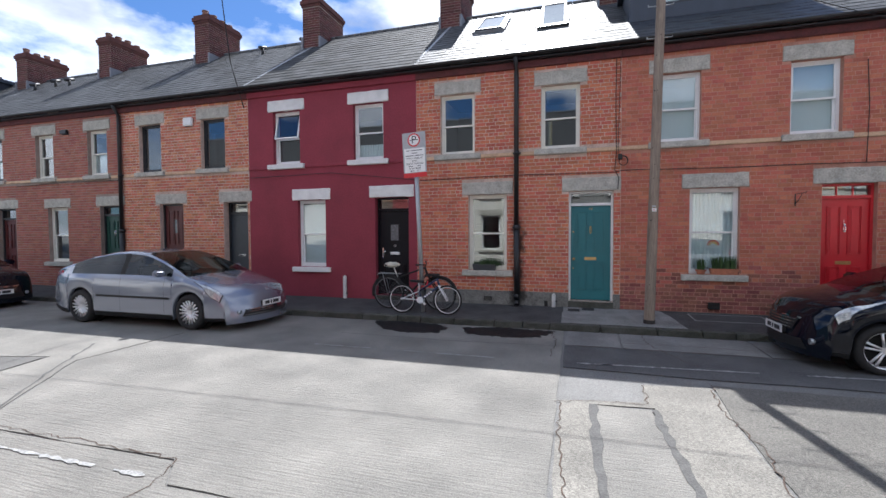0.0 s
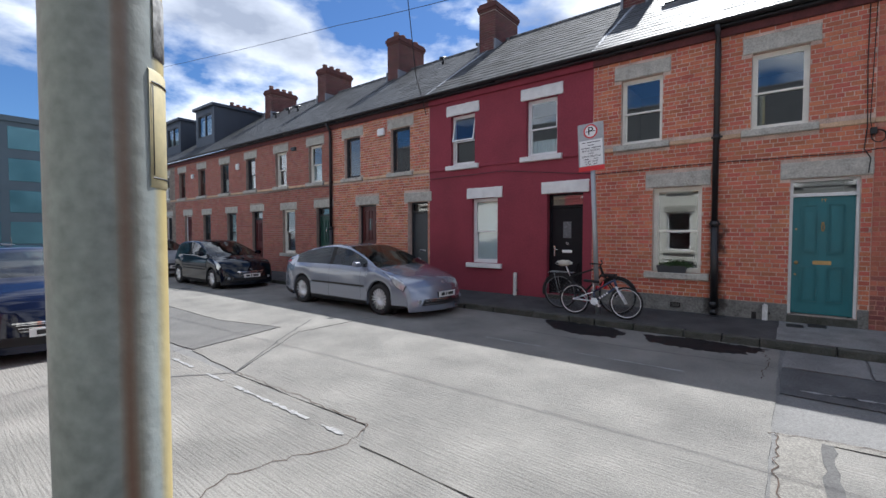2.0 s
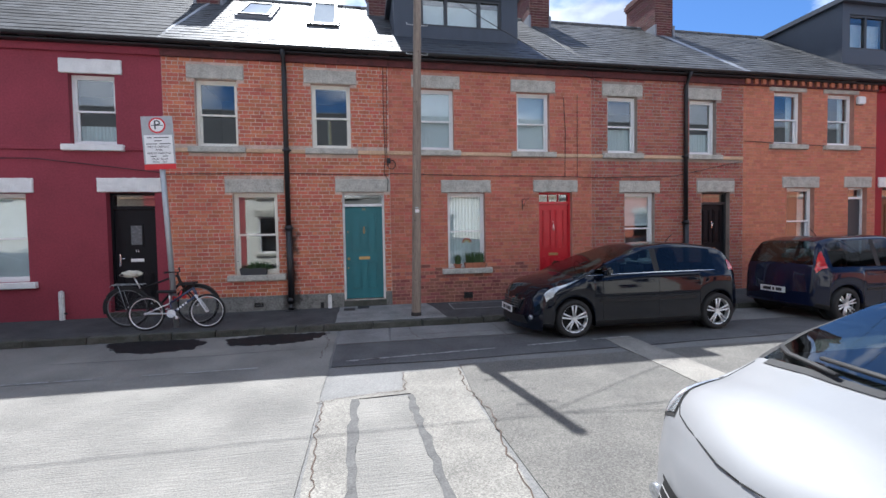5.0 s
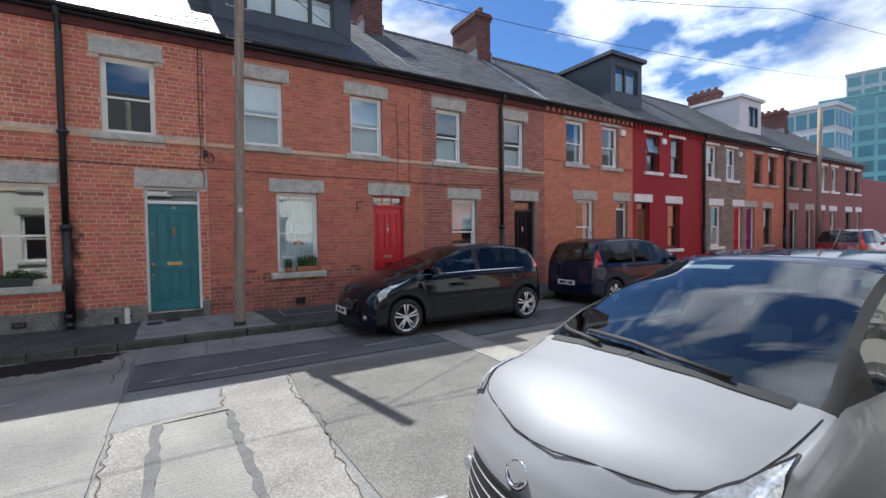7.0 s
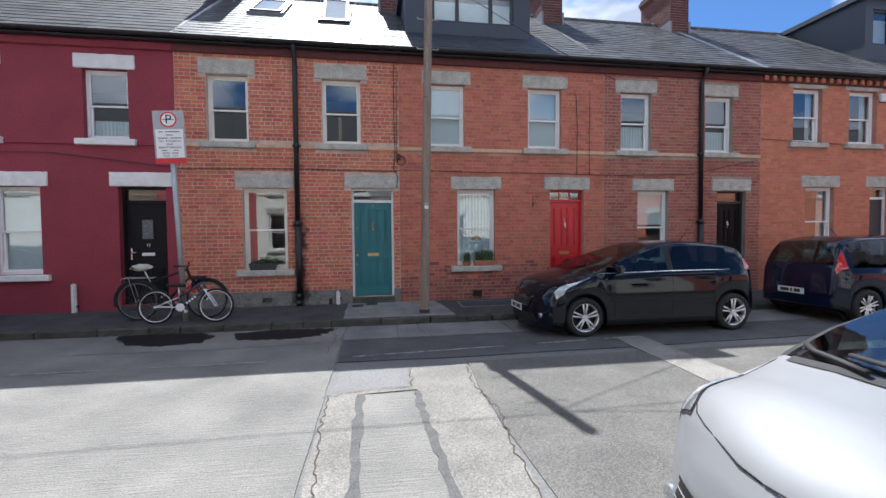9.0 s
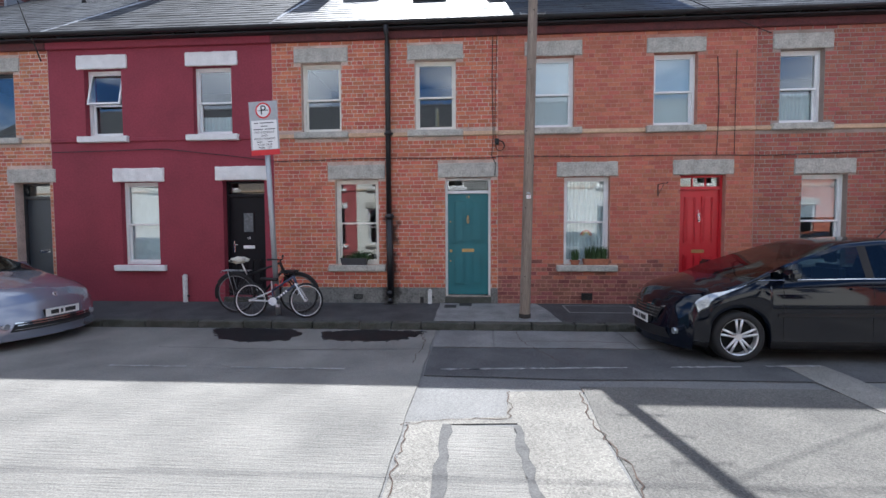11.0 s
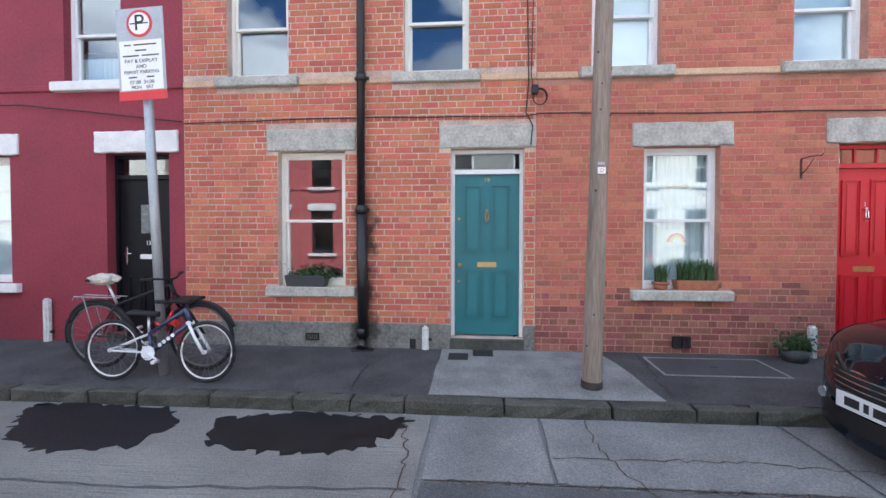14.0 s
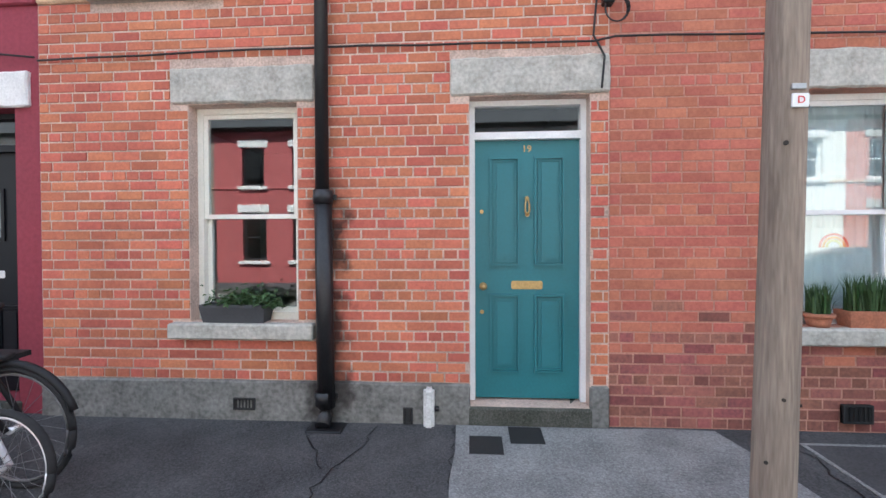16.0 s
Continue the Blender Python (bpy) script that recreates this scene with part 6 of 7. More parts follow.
M["paint_black"] = material("paint_black", (0.004, 0.006, 0.012), 0.05, vary=0.05, spec=0.4, coat=0.0)
M["paint_navy"] = material("paint_navy", (0.006, 0.009, 0.026), 0.05, vary=0.05, spec=0.4, coat=0.0)
M["paint_red"] = material("paint_red", (0.20, 0.012, 0.018), 0.25, vary=0.05, coat=1.0)
M["paint_white"] = material("paint_white", (0.72, 0.73, 0.74), 0.3, vary=0.04, coat=0.8)
PROFILES = {
    "hatch": [(0.0, 0.36), (0.004, 0.56), (0.022, 0.68), (0.05, 0.80), (0.085, 0.925), (0.13, 0.955), (0.22, 0.985), (0.34, 1.0), (0.46, 0.972), (0.59, 0.855), (0.765, 0.665), (0.87, 0.615), (0.93, 0.575), (0.965, 0.525), (0.99, 0.44), (1.0, 0.20)],
    "super": [(0.0, 0.36), (0.004, 0.56), (0.022, 0.68), (0.05, 0.80), (0.085, 0.925), (0.13, 0.955), (0.22, 0.985), (0.36, 1.0), (0.48, 0.972), (0.60, 0.865), (0.765, 0.665), (0.86, 0.62), (0.925, 0.565), (0.962, 0.50), (0.988, 0.41), (1.0, 0.20)],
    "sedan": [(0.0, 0.36), (0.004, 0.58), (0.02, 0.70), (0.06, 0.755), (0.13, 0.815), (0.22, 0.905), (0.33, 0.978), (0.43, 1.0), (0.53, 0.972), (0.62, 0.87), (0.745, 0.685), (0.85, 0.625), (0.925, 0.565), (0.965, 0.505), (0.99, 0.42), (1.0, 0.20)],
    "mpv": [(0.0, 0.34), (0.004, 0.56), (0.02, 0.70), (0.065, 0.93), (0.16, 0.99), (0.42, 1.0), (0.55, 0.96), (0.64, 0.85), (0.775, 0.655), (0.88, 0.59), (0.94, 0.54), (0.97, 0.48), (0.99, 0.41), (1.0, 0.20)],
}


class Shell:
    """The skin of a car: a point for each station along it and each row round its half section."""

    def __init__(self, kind, L, W, H, rear_over, wheelbase, r, belt):
        self.nose = (0.05, 3.0)
        self.crown = 0.13 if kind == "super" else 0.09
        self.bow = (0.36 if kind == "super" else 0.33, 0.15)
        self.L, self.W, self.H, self.r = L, W, H, r
        self.wx = (rear_over, rear_over + wheelbase)
        xs = np.linspace(0, L, 400)
        px = [p[0] * L for p in PROFILES[kind]]
        z = np.interp(xs, px, [p[1] * H for p in PROFILES[kind]])
        k = np.ones(17) / 17
        zs = np.convolve(np.pad(z, 8, mode="edge"), k, "valid")
        self.xs, self.zt = xs, np.where((xs < 0.02 * L) | (xs > 0.985 * L), z, zs)
        self.belt = belt
        self.screen = 0.765 * L

    def bend(self, x, y, up):
        """How far the plan's curve moves a point of the skin along the car."""
        q = (y / (self.W / 2)) ** 2
        a, b = self.wx[1] + 0.30, self.wx[0] - 0.30
        d = -self.bow[0] * max(0.0, (x - a) / (self.L - a)) ** 1.25 * q
        d += self.bow[1] * max(0.0, (b - x) / b) * q
        return d + 0.13 * math.exp(-((x - self.screen) / 0.45) ** 2) * up * max(0.0, 1 - q / 0.8)

    def front(self, y, z, off=0.0):
        """A point of the nose at a height."""
        k = self.xs > 0.9 * self.L
        x = float(np.interp(z, self.zt[k][::-1], self.xs[k][::-1]))
        return Vector((x + self.bend(x, y, 1.0) + off, y, z))

    def nose_patch(self, half, z0, z1, off=0.006, low=None, n=16, m=4):
        """A plate on the nose, half wide at its top and low wide at its foot."""
        low = half if low is None else low
        bm = bmesh.new()
        g = [[bm.verts.new(self.front((low + (half - low) * j / m) * (2 * i / n - 1), z0 + (z1 - z0) * j / m, off)) for i in range(n + 1)] for j in range(m + 1)]
        for a, b in zip(g, g[1:]):
            for i in range(n):
                bm.faces.new((a[i], a[i + 1], b[i + 1], b[i])).smooth = True
        return bm

    def top(self, x):
        return float(np.interp(x, self.xs, self.zt))

    def rows(self, x):
        L, H = self.L, self.H
        f = max(0.0, (x / L - 0.78) / 0.22)
        b = max(0.0, (0.22 - x / L) / 0.22)
        w = self.W / 2 * (1 - self.nose[0] * f ** self.nose[1] - 0.17 * b ** 2.6)
        zt = self.top(x)
        zl = 0.17 + 0.05 * f ** 3 + 0.10 * b ** 3
        for wx in self.wx:
            d = abs(x - wx)
            R = self.r + 0.045
            if d < R:
                zl = max(zl, self.r + math.sqrt(R * R - d * d))
        belt = self.belt[0] + (self.belt[1] - self.belt[0]) * x / L
        crown = self.crown * min(1.0, max(0.0, (x / L - 0.70) / 0.13))
        zb = min(zt - 0.03, belt * H)
        zb = min(zb, zt - 0.03 - 0.85 * crown)
        zl = min(zl, zb - 0.05)
        g = min(1.0, max(0.0, (zt - zb - 0.05) / (0.28 * H)))
        wt = 0.935 * w * (1 - 0.20 * g)
        lerp = lambda u: zl + (zb - zl) * u
        return [(0.90 * w, zl + 0.012), (0.975 * w, zl), (0.992 * w, lerp(0.12)), (0.985 * w, lerp(0.42)), (1.0 * w, lerp(0.74)), (0.982 * w, lerp(0.84)), (0.945 * w, zb), (0.925 * w, zb + 0.012 + 0.02 * g + 0.1 * crown), (wt + (0.925 * w - wt) * 0.42, zb + (zt - 0.06 * g - 0.6 * crown - zb) * 0.6), (wt, zt - 0.06 * g - 0.006 - 0.72 * crown), (wt * 0.94, zt - 0.025 * g - 0.004 - 0.6 * crown), (wt * 0.8, zt - 0.006 - 0.38 * crown), (wt * 0.45, zt + 0.008 - 0.1 * crown), (0.0, zt + 0.014)]

    def at(self, x, u, side):
        r = self.rows(x)
        i = min(int(u), len(r) - 2)
        k = u - i
        y = r[i][0] + (r[i + 1][0] - r[i][0]) * k
        z = r[i][1] + (r[i + 1][1] - r[i][1]) * k
        return Vector((x + self.bend(x, y, min(1.0, max(0.0, (u - 7) / 3))), side * y, z))

    def patch(self, x0, x1, u0, u1, side, off=0.004, nx=10, nu=6, taper=None):
        """A plate lying on the skin; taper(i) narrows its rows along its length."""
        bm = bmesh.new()
        g = []
        for i in range(nx + 1):
            x = x0 + (x1 - x0) * i / nx
            a, b = (u0, u1) if taper is None else taper(i / nx)
            row = []
            for j in range(nu + 1):
                u = a + (b - a) * j / nu
                p = self.at(x, u, side)
                e = 0.01
                n = (self.at(min(x + e, self.L), u, side) - self.at(max(x - e, 0), u, side)).cross(self.at(x, min(u + 0.05, 12.99), side) - self.at(x, max(u - 0.05, 0), side))
                n = n.normalized() * side if n.length > 1e-9 else Vector((0, side, 0))
                if n.dot(Vector(((x - self.L / 2) * 0.6, p.y, (p.z - 0.45 * self.H) * 1.2))) < 0:
                    n = -n
                row.append(bm.verts.new(p + n * off))
            g.append(row)
        for a, b in zip(g, g[1:]):
            for j in range(nu):
                bm.faces.new((a[j], a[j + 1], b[j + 1], b[j])).smooth = True
        return bm


def wheel(car, x, y, r, width, spokes, side, name="wheel"):
    prof = [(r * 0.68, -0.5), (r * 0.9, -0.5), (r * 0.97, -0.42), (r, -0.25), (r, 0.25), (r * 0.97, 0.42), (r * 0.9, 0.5), (r * 0.73, 0.5), (r * 0.71, 0.35), (r * 0.66, -0.4)]
    bm = bmesh.new()
    n = 36
    ring = [[bm.verts.new((x + q * math.cos(2 * math.pi * i / n), y + s * width, r + q * math.sin(2 * math.pi * i / n))) for q, s in prof] for i in range(n)]
    for i in range(n):
        a, b = ring[i], ring[(i + 1) % n]
        for k in range(len(prof)):
            bm.faces.new((a[k], b[k], b[(k + 1) % len(prof)], a[(k + 1) % len(prof)])).smooth = True
    ty = part("wheel", bm, "tyre", car)
    o = side
    bm = bmesh.new()
    for q0, q1, s0, s1 in ((0.735, 0.69, 0.47, 0.42), (0.69, 0.66, 0.42, 0.1)):
        r0 = [bm.verts.new((x + r * q0 * math.cos(2 * math.pi * i / n), y + o * s0 * width, r + r * q0 * math.sin(2 * math.pi * i / n))) for i in range(n)]
        r1 = [bm.verts.new((x + r * q1 * math.cos(2 * math.pi * i / n), y + o * s1 * width, r + r * q1 * math.sin(2 * math.pi * i / n))) for i in range(n)]
        for i in range(n):
            bm.faces.new((r0[i], r0[(i + 1) % n], r1[(i + 1) % n], r1[i])).smooth = True
    rim = part("rim", bm, "alloy", ty)
    bm = bmesh.new()
    tube(bm, (x, y + o * 0.02 * width, r), (x, y + o * 0.06 * width, r), r * 0.66, n=28)
    part("brake_disc", bm, "under", ty)
    for i in range(spokes):
        for d in (-0.16, 0.16):
            a = 2 * math.pi * i / spokes + 0.3
            bm = bmesh.new()
            p0 = Vector((x + r * 0.12 * math.cos(a + d * 2), y + o * 0.36 * width, r + r * 0.12 * math.sin(a + d * 2)))
            p1 = Vector((x + r * 0.695 * math.cos(a + d), y + o * 0.42 * width, r + r * 0.695 * math.sin(a + d)))
            tube(bm, p0, p1, r * 0.045, r * 0.05, 6)
            part("spoke", bm, "alloy", ty)
    bm = bmesh.new()
    tube(bm, (x, y + o * 0.3 * width, r), (x, y + o * 0.42 * width, r), r * 0.16, r * 0.12, 16)
    part("hub", bm, "alloy", ty)
    return ty


def car(label, kind, L, W, H, m, paint, rear_over, wheelbase, r=0.31, belt=(0.655, 0.61), spokes=5, ws=(0.505, 0.725), side_glass=(0.13, 0.66), pillars=(0.40,), rear_glass=(0.03, 0.12), lights=(0.845, 0.975), chrome_line=False, group="parked cars", lamps_u=(4.3, 6.6), wipers=False, brand=False, mirrors=(-1, 1), grilles=((0.40, 0.34, 0.40, 0.52, 3, "chrome"), (0.50, 0.56, 0.24, 0.34, 3, "black_trim")), plate_z=0.40, badge_z=0.60, tail_u=(5.2, 8.2)):
    t = thing("car", label, "car", m, group)
    S = Shell(kind, L, W, H, rear_over, wheelbase, r, belt)
    st = sorted(set([round(v, 4) for v in list(np.linspace(0, L, 84)) + [wx + (r + 0.045) * math.cos(a) for wx in S.wx for a in np.linspace(0, math.pi, 19)] + [L * v for v in (*ws, *side_glass, *rear_glass)]]))
    st = [x for x in st if 0 <= x <= L]
    nr = 14
    groups = {"body": bmesh.new()}

    def region(x, j):
        f = x / L
        if j in (7, 8) and side_glass[0] < f < side_glass[1]:
            for n, p in enumerate(pillars):
                if abs(f - p) < 0.012:
                    return "pillar_%d" % n
            k = sum(f > p for p in pillars)
            return "side_window_%d" % k
        if brand and j >= 9 and rear_glass[1] < f < ws[0]:
            return "roof"
        if brand and 7 <= j < 10 and f < ws[1]:
            return "pillar"
        if j >= 10 and ws[0] < f < ws[1]:
            return "windscreen"
        if j >= 10 and rear_glass[0] < f < rear_glass[1]:
            return "rear_window"
        if j <= 1 and not any(abs(x - wx) < r + 0.05 for wx in S.wx):
            return "sill"
        return "body"

    grid = {side: [[S.at(x, j, side) for j in range(nr)] for x in st] for side in (-1, 1)}
    cache = {}

    def vert(key, bm, side, i, j):
        k = (key, side if j < nr - 1 else 0, i, j)
        if k not in cache:
            cache[k] = bm.verts.new(grid[side][i][j])
        return cache[k]

    for side in (-1, 1):
        for i in range(len(st) - 1):
            xm = (st[i] + st[i + 1]) / 2
            for j in range(nr - 1):
                g = region(xm, j)
                key = g + ("_l" if side > 0 else "_r") if g.startswith(("side", "sill", "pillar")) else g
                bm = groups.setdefault(key, bmesh.new())
                vs = [vert(key, bm, side, i, j), vert(key, bm, side, i + 1, j), vert(key, bm, side, i + 1, j + 1), vert(key, bm, side, i, j + 1)]
                if len(set(vs)) == 4:
                    bm.faces.new(vs if side < 0 else vs[::-1]).smooth = True
    bm = groups["body"]
    for x in (0.0, L):
        rows, n = S.rows(x), 14
        g = [[bm.verts.new((x + S.bend(x, y * (2 * i / n - 1), min(1.0, max(0.0, (j - 7) / 3))), y * (2 * i / n - 1), z)) for i in range(n + 1)] for j, (y, z) in enumerate(rows[:-1])]
        for p, q in zip(g, g[1:]):
            for i in range(n):
                bm.faces.new((p[i], p[i + 1], q[i + 1], q[i])).smooth = True
    bmesh.ops.remove_doubles(bm, verts=bm.verts[:], dist=0.0004)
    for key, g in groups.items():
        if key.startswith("side"):
            ob = part("side_window", g, "car_glass", t)
        elif key in ("windscreen", "rear_window"):
            ob = part(key, g, "screen_glass" if brand else "car_glass", t)
        elif key in ("body", "roof"):
            ob = part(key, g, paint if key == "body" else "paint_navy", t)
        else:
            bmesh.ops.remove_doubles(g, verts=g.verts[:], dist=0.0001)
            ob = part(key.split("_")[0], g, "black_trim", t)
    # inner dark shell: floor, arches, cabin
    bm = bmesh.new()
    box(bm, 0.3, S.wx[1] + 0.25, -W * 0.36, W * 0.36, 0.15, 0.5)
    part("underbody", bm, "under", t)
    for wx in S.wx:
        for s in (-1, 1):
            bm = bmesh.new()
            tube(bm, (wx, s * W * 0.34, r), (wx, s * W * 0.36, r), r + 0.05, n=24)
            part("wheel_arch", bm, "under", t)
    bm = bmesh.new()
    box(bm, L * 0.12, L * (ws[1] - 0.02), -W * 0.40, W * 0.40, 0.5, H * belt[0] - 0.12)
    part("cabin_floor", bm, "under", t)
    part("dashboard", soft_box(L * (ws[1] - 0.12), L * (ws[1] - 0.02), -W * 0.4, W * 0.4, 0.5, H * belt[0] - 0.06, 0.04, 2), "black_trim", t)
    for s in (-1, 1):
        xs = L * 0.46
        bm = soft_box(xs - 0.08, xs + 0.06, s * W * 0.21 - 0.23, s * W * 0.21 + 0.23, 0.45, H * 0.78, 0.05, 2)
        st_ob = part("seat", bm, "seat_cloth", t, at=pose(0, 0, 0))
        part("headrest", soft_box(xs - 0.09, xs + 0.02, s * W * 0.21 - 0.12, s * W * 0.21 + 0.12, H * 0.795, H * 0.90, 0.04, 2), "seat_cloth", st_ob)
    bm = bmesh.new()
    cw = Vector((L * (ws[1] - 0.15), -W * 0.21, H * belt[0] - 0.02))
    pts = [cw + Vector((0.06 * math.sin(a), 0.18 * math.cos(a), 0.17 * math.sin(a))) for a in np.linspace(0, 2 * math.pi, 25)]
    path_tube(bm, pts, 0.014, 8)
    part("steering_wheel", bm, "black_trim", t)
    # lamps, grille, plates
    for s in (-1, 1):
        u0, u1 = lamps_u
        if brand:
            shape = lambda k: (8.4 - 3.6 * min(1, 1.5 * k), 9.0 + 1.7 * k)
            rim = lambda k: (8.2 - 3.6 * min(1, 1.5 * k), 9.12 + 1.75 * k)
        else:
            shape = lambda k: (u1 - 0.35 - (u1 - 0.35 - u0) * min(1, k * 1.5), u1)
            rim = lambda k: (u1 - 0.5 - (u1 - 0.3 - u0) * min(1, k * 1.5), u1 + 0.12)
        part("headlight", S.patch(L * lights[0], L * lights[1], u0, u1, s, 0.008, 12, 8, taper=shape), "headlight", t)
        part("lamp_surround", S.patch(L * (lights[0] - 0.008), L * (lights[1] + 0.006), u0, u1, s, 0.004, 12, 8, taper=rim), "black_trim", t)
        part("tail_light", S.patch(L * 0.012, L * 0.075, *tail_u, s, 0.006, 6, 8, taper=lambda k: (tail_u[0] + 1.2 * k, tail_u[1] - 0.4 * k)), "tail_red", t)
        for xs, u1 in ((L * (side_glass[1] - 0.03), 6.9), (L * pillars[0], 6.9), (L * max(side_glass[0] + 0.06, (S.wx[0] + r + 0.05) / L), 6.9)):
            part("door_seam", S.patch(xs - 0.003, xs + 0.003, 1.6, u1, s, 0.0015, 1, 10), "under", t)
        for xs in (L * pillars[0] + 0.08, L * pillars[0] - (0.62 if len(pillars) > 0 and L > 3.9 else 0.5)):
            part("door_handle", S.patch(xs, xs + 0.17, 5.25, 5.45, s, 0.022, 4, 2), paint, t)
        part("rubbing_strip", S.patch(S.wx[0] + r + 0.12, S.wx[1] - r - 0.12, 3.2, 3.36, s, 0.006, 10, 1), "black_trim", t)
        if chrome_line:
            part("chrome_strip", S.patch(L * side_glass[0], L * (side_glass[1] + 0.04), 6.75, 7.0, s, 0.005, 24, 1), "chrome", t)
        # mirror
        pm = S.at(L * (ws[1] - 0.10), 7.0, s)
        bm = soft_box(-0.06, 0.07, -0.1, 0.1, -0.06, 0.07, 0.035, 3)
        if s in mirrors:
            part("door_mirror", bm, paint, t, at=Matrix.Translation(pm + Vector((0, s * 0.13, 0.06))))
        wheel(t, S.wx[0], s * (W / 2 - 0.115), r, 0.2, spokes, s)
        wheel(t, S.wx[1], s * (W / 2 - 0.115), r, 0.2, spokes, s)
    for half, low, z0, z1, bars, mat in grilles:
        gr = part("grille", S.nose_patch(half, z0, z1, 0.007, low), "black_trim", t)
        for k in range(bars):
            z = z0 + (z1 - z0) * (k + 0.5) / bars
            hw = (low + (half - low) * (z - z0) / (z1 - z0)) * 0.96
            part("grille_bar", S.nose_patch(hw, z - 0.0045, z + 0.0045, 0.018, m=1), mat, gr)
        part("grille_edge", S.nose_patch(half + 0.012, z1 - 0.004, z1 + 0.014, 0.012, m=1), "black_trim" if brand else mat, gr)
    for s in (-1, 1):
        q = S.front(s * W * 0.36, 0.33)
        bm = bmesh.new()
        tube(bm, q - Vector((0.03, 0, 0)), q + Vector((0.016, 0, 0)), 0.045, 0.04, 14)
        part("fog_lamp", bm, "headlight", t)
    for x, zz, s in ((S.front(0.0, plate_z).x + 0.02, plate_z, 1), (-0.016, 0.52, -1)):
        pl = part("number_plate", soft_box(x - 0.004, x + 0.004, -0.26, 0.26, zz - 0.055, zz + 0.055, 0.002), "plate_white", t)
        part("plate_holder", soft_box(x - s * 0.05 - 0.02, x - s * 0.005, -0.24, 0.24, zz - 0.045, zz + 0.045, 0.004) if s > 0 else soft_box(x + 0.005, x + 0.07, -0.24, 0.24, zz - 0.045, zz + 0.045, 0.004), "black_trim", pl)
        for a, b in ((-0.19, -0.07), (-0.04, 0.0), (0.03, 0.2)):
            part("plate_mark", soft_box(x + s * 0.004 - 0.001, x + s * 0.004 + 0.001, a, b, zz - 0.03, zz + 0.03, 0.0004), "sign_black", pl)
    bm = bmesh.new()
    rb = 0.066 if brand else 0.034
    tube(bm, (0, 0, 0), (0.012, 0, 0.0), rb, n=24)
    badge = part("badge", bm, "black_trim", t, at=Matrix.Translation(S.front(0.0, badge_z, 0.004)) @ pose(0, 0, 0, 0, -25, 0))
    bm = bmesh.new()
    path_tube(bm, [(0.012, rb * math.cos(a), 0.78 * rb * math.sin(a)) for a in np.linspace(0, 2 * math.pi, 25)], 0.007, 6)
    path_tube(bm, [(0.012, 0.5 * rb * math.cos(a), 0.75 * rb * math.sin(a)) for a in np.linspace(0, 2 * math.pi, 25)], 0.0035, 6)
    part("badge_ring", bm, "chrome", badge)
    bm = bmesh.new()
    path_tube(bm, [(L * 0.24, 0, S.top(L * 0.24)), (L * 0.2, 0, S.top(L * 0.24) + 0.16)], 0.006, 6)
    part("aerial", bm, "black_trim", t)
    if wipers:
        for pts in (((0.004, 11.6, 1), (-0.004, 12.5, 1), (-0.012, 12.9, -1), (-0.016, 11.9, -1)), ((0.006, 12.4, -1), (-0.002, 11.9, -1), (-0.010, 11.2, -1), (-0.02, 10.4, -1))):
            bm = bmesh.new()
            line = [S.at(L * (ws[1] + f), u, e) + Vector((0, 0, 0.03)) for f, u, e in pts]
            path_tube(bm, line, 0.010, 6)
            path_tube(bm, [p + Vector((-0.012, 0, 0.004)) for p in line], 0.006, 6)
            part("wiper", bm, "black_trim", t)
    if wipers:
        bm = S.patch(L * (ws[1] - 0.002), L * (ws[1] + 0.011), 10.6, 12.99, 1, 0.006, 3, 8)
        part("cowl", bm, "black_trim", t)
        part("cowl", S.patch(L * (ws[1] - 0.002), L * (ws[1] + 0.011), 10.6, 12.99, -1, 0.006, 3, 8), "black_trim", t)
        for s in (-1, 1):
            bm = bmesh.new()
            path_tube(bm, [S.at(L * f, u, s) + Vector((0, 0, 0.001)) for f, u in ((ws[1] + 0.01, 9.45), (0.80, 9.45), (0.83, 9.5), (0.87, 9.7), (0.905, 10.1), (0.93, 10.6), (0.945, 11.1), (0.953, 11.6), (0.96, 12.2), (0.965, 12.6), (0.967, 12.99))], 0.0035, 6)
            part("bonnet_seam", bm, "under", t)
        pv = Vector((L * (ws[0] + 0.025), 0.0, S.top(L * (ws[0] + 0.025)) - 0.1))
        part("rear_view_mirror", soft_box(-0.015, 0.015, -0.11, 0.11, -0.03, 0.03, 0.012, 2), "black_trim", t, at=Matrix.Translation(pv))
        part("sun_strip", S.patch(L * (ws[0] + 0.012), L * (ws[0] + 0.028), 11.3, 12.6, -1, -0.012, 3, 4), "sign_white", t, "white paper strip behind the windscreen")
    return t


def parked(x_rear, y_mid, turn=0.0):
    """Pose of a car whose rear stands at x_rear; turn 180 faces the other way."""
    return Matrix.Translation((x_rear, y_mid, ROAD)) @ pose(0, 0, 0, 0, 0, turn)


LOW_GRILLE = ((0.56, 0.62, 0.25, 0.36, 2, "chrome"),)
car("steel blue saloon car parked by the kerb", "sedan", 4.84, 1.80, 1.44, parked(-9.92, 6.86), "paint_steel_blue", 1.01, 2.73, 0.325, (0.66, 0.65), 9, (0.53, 0.75), (0.15, 0.685), (0.43,), (0.08, 0.28), lights=(0.80, 0.955), lamps_u=(4.4, 6.8), grilles=LOW_GRILLE, plate_z=0.45, badge_z=0.68)
car("black small hatchback parked by the kerb", "hatch", 3.99, 1.72, 1.46, parked(-16.45, 6.6), "paint_black", 0.68, 2.48, 0.30, (0.655, 0.66), 7, (0.50, 0.765), pillars=(0.38,), lights=(0.80, 0.955), lamps_u=(4.4, 6.8))
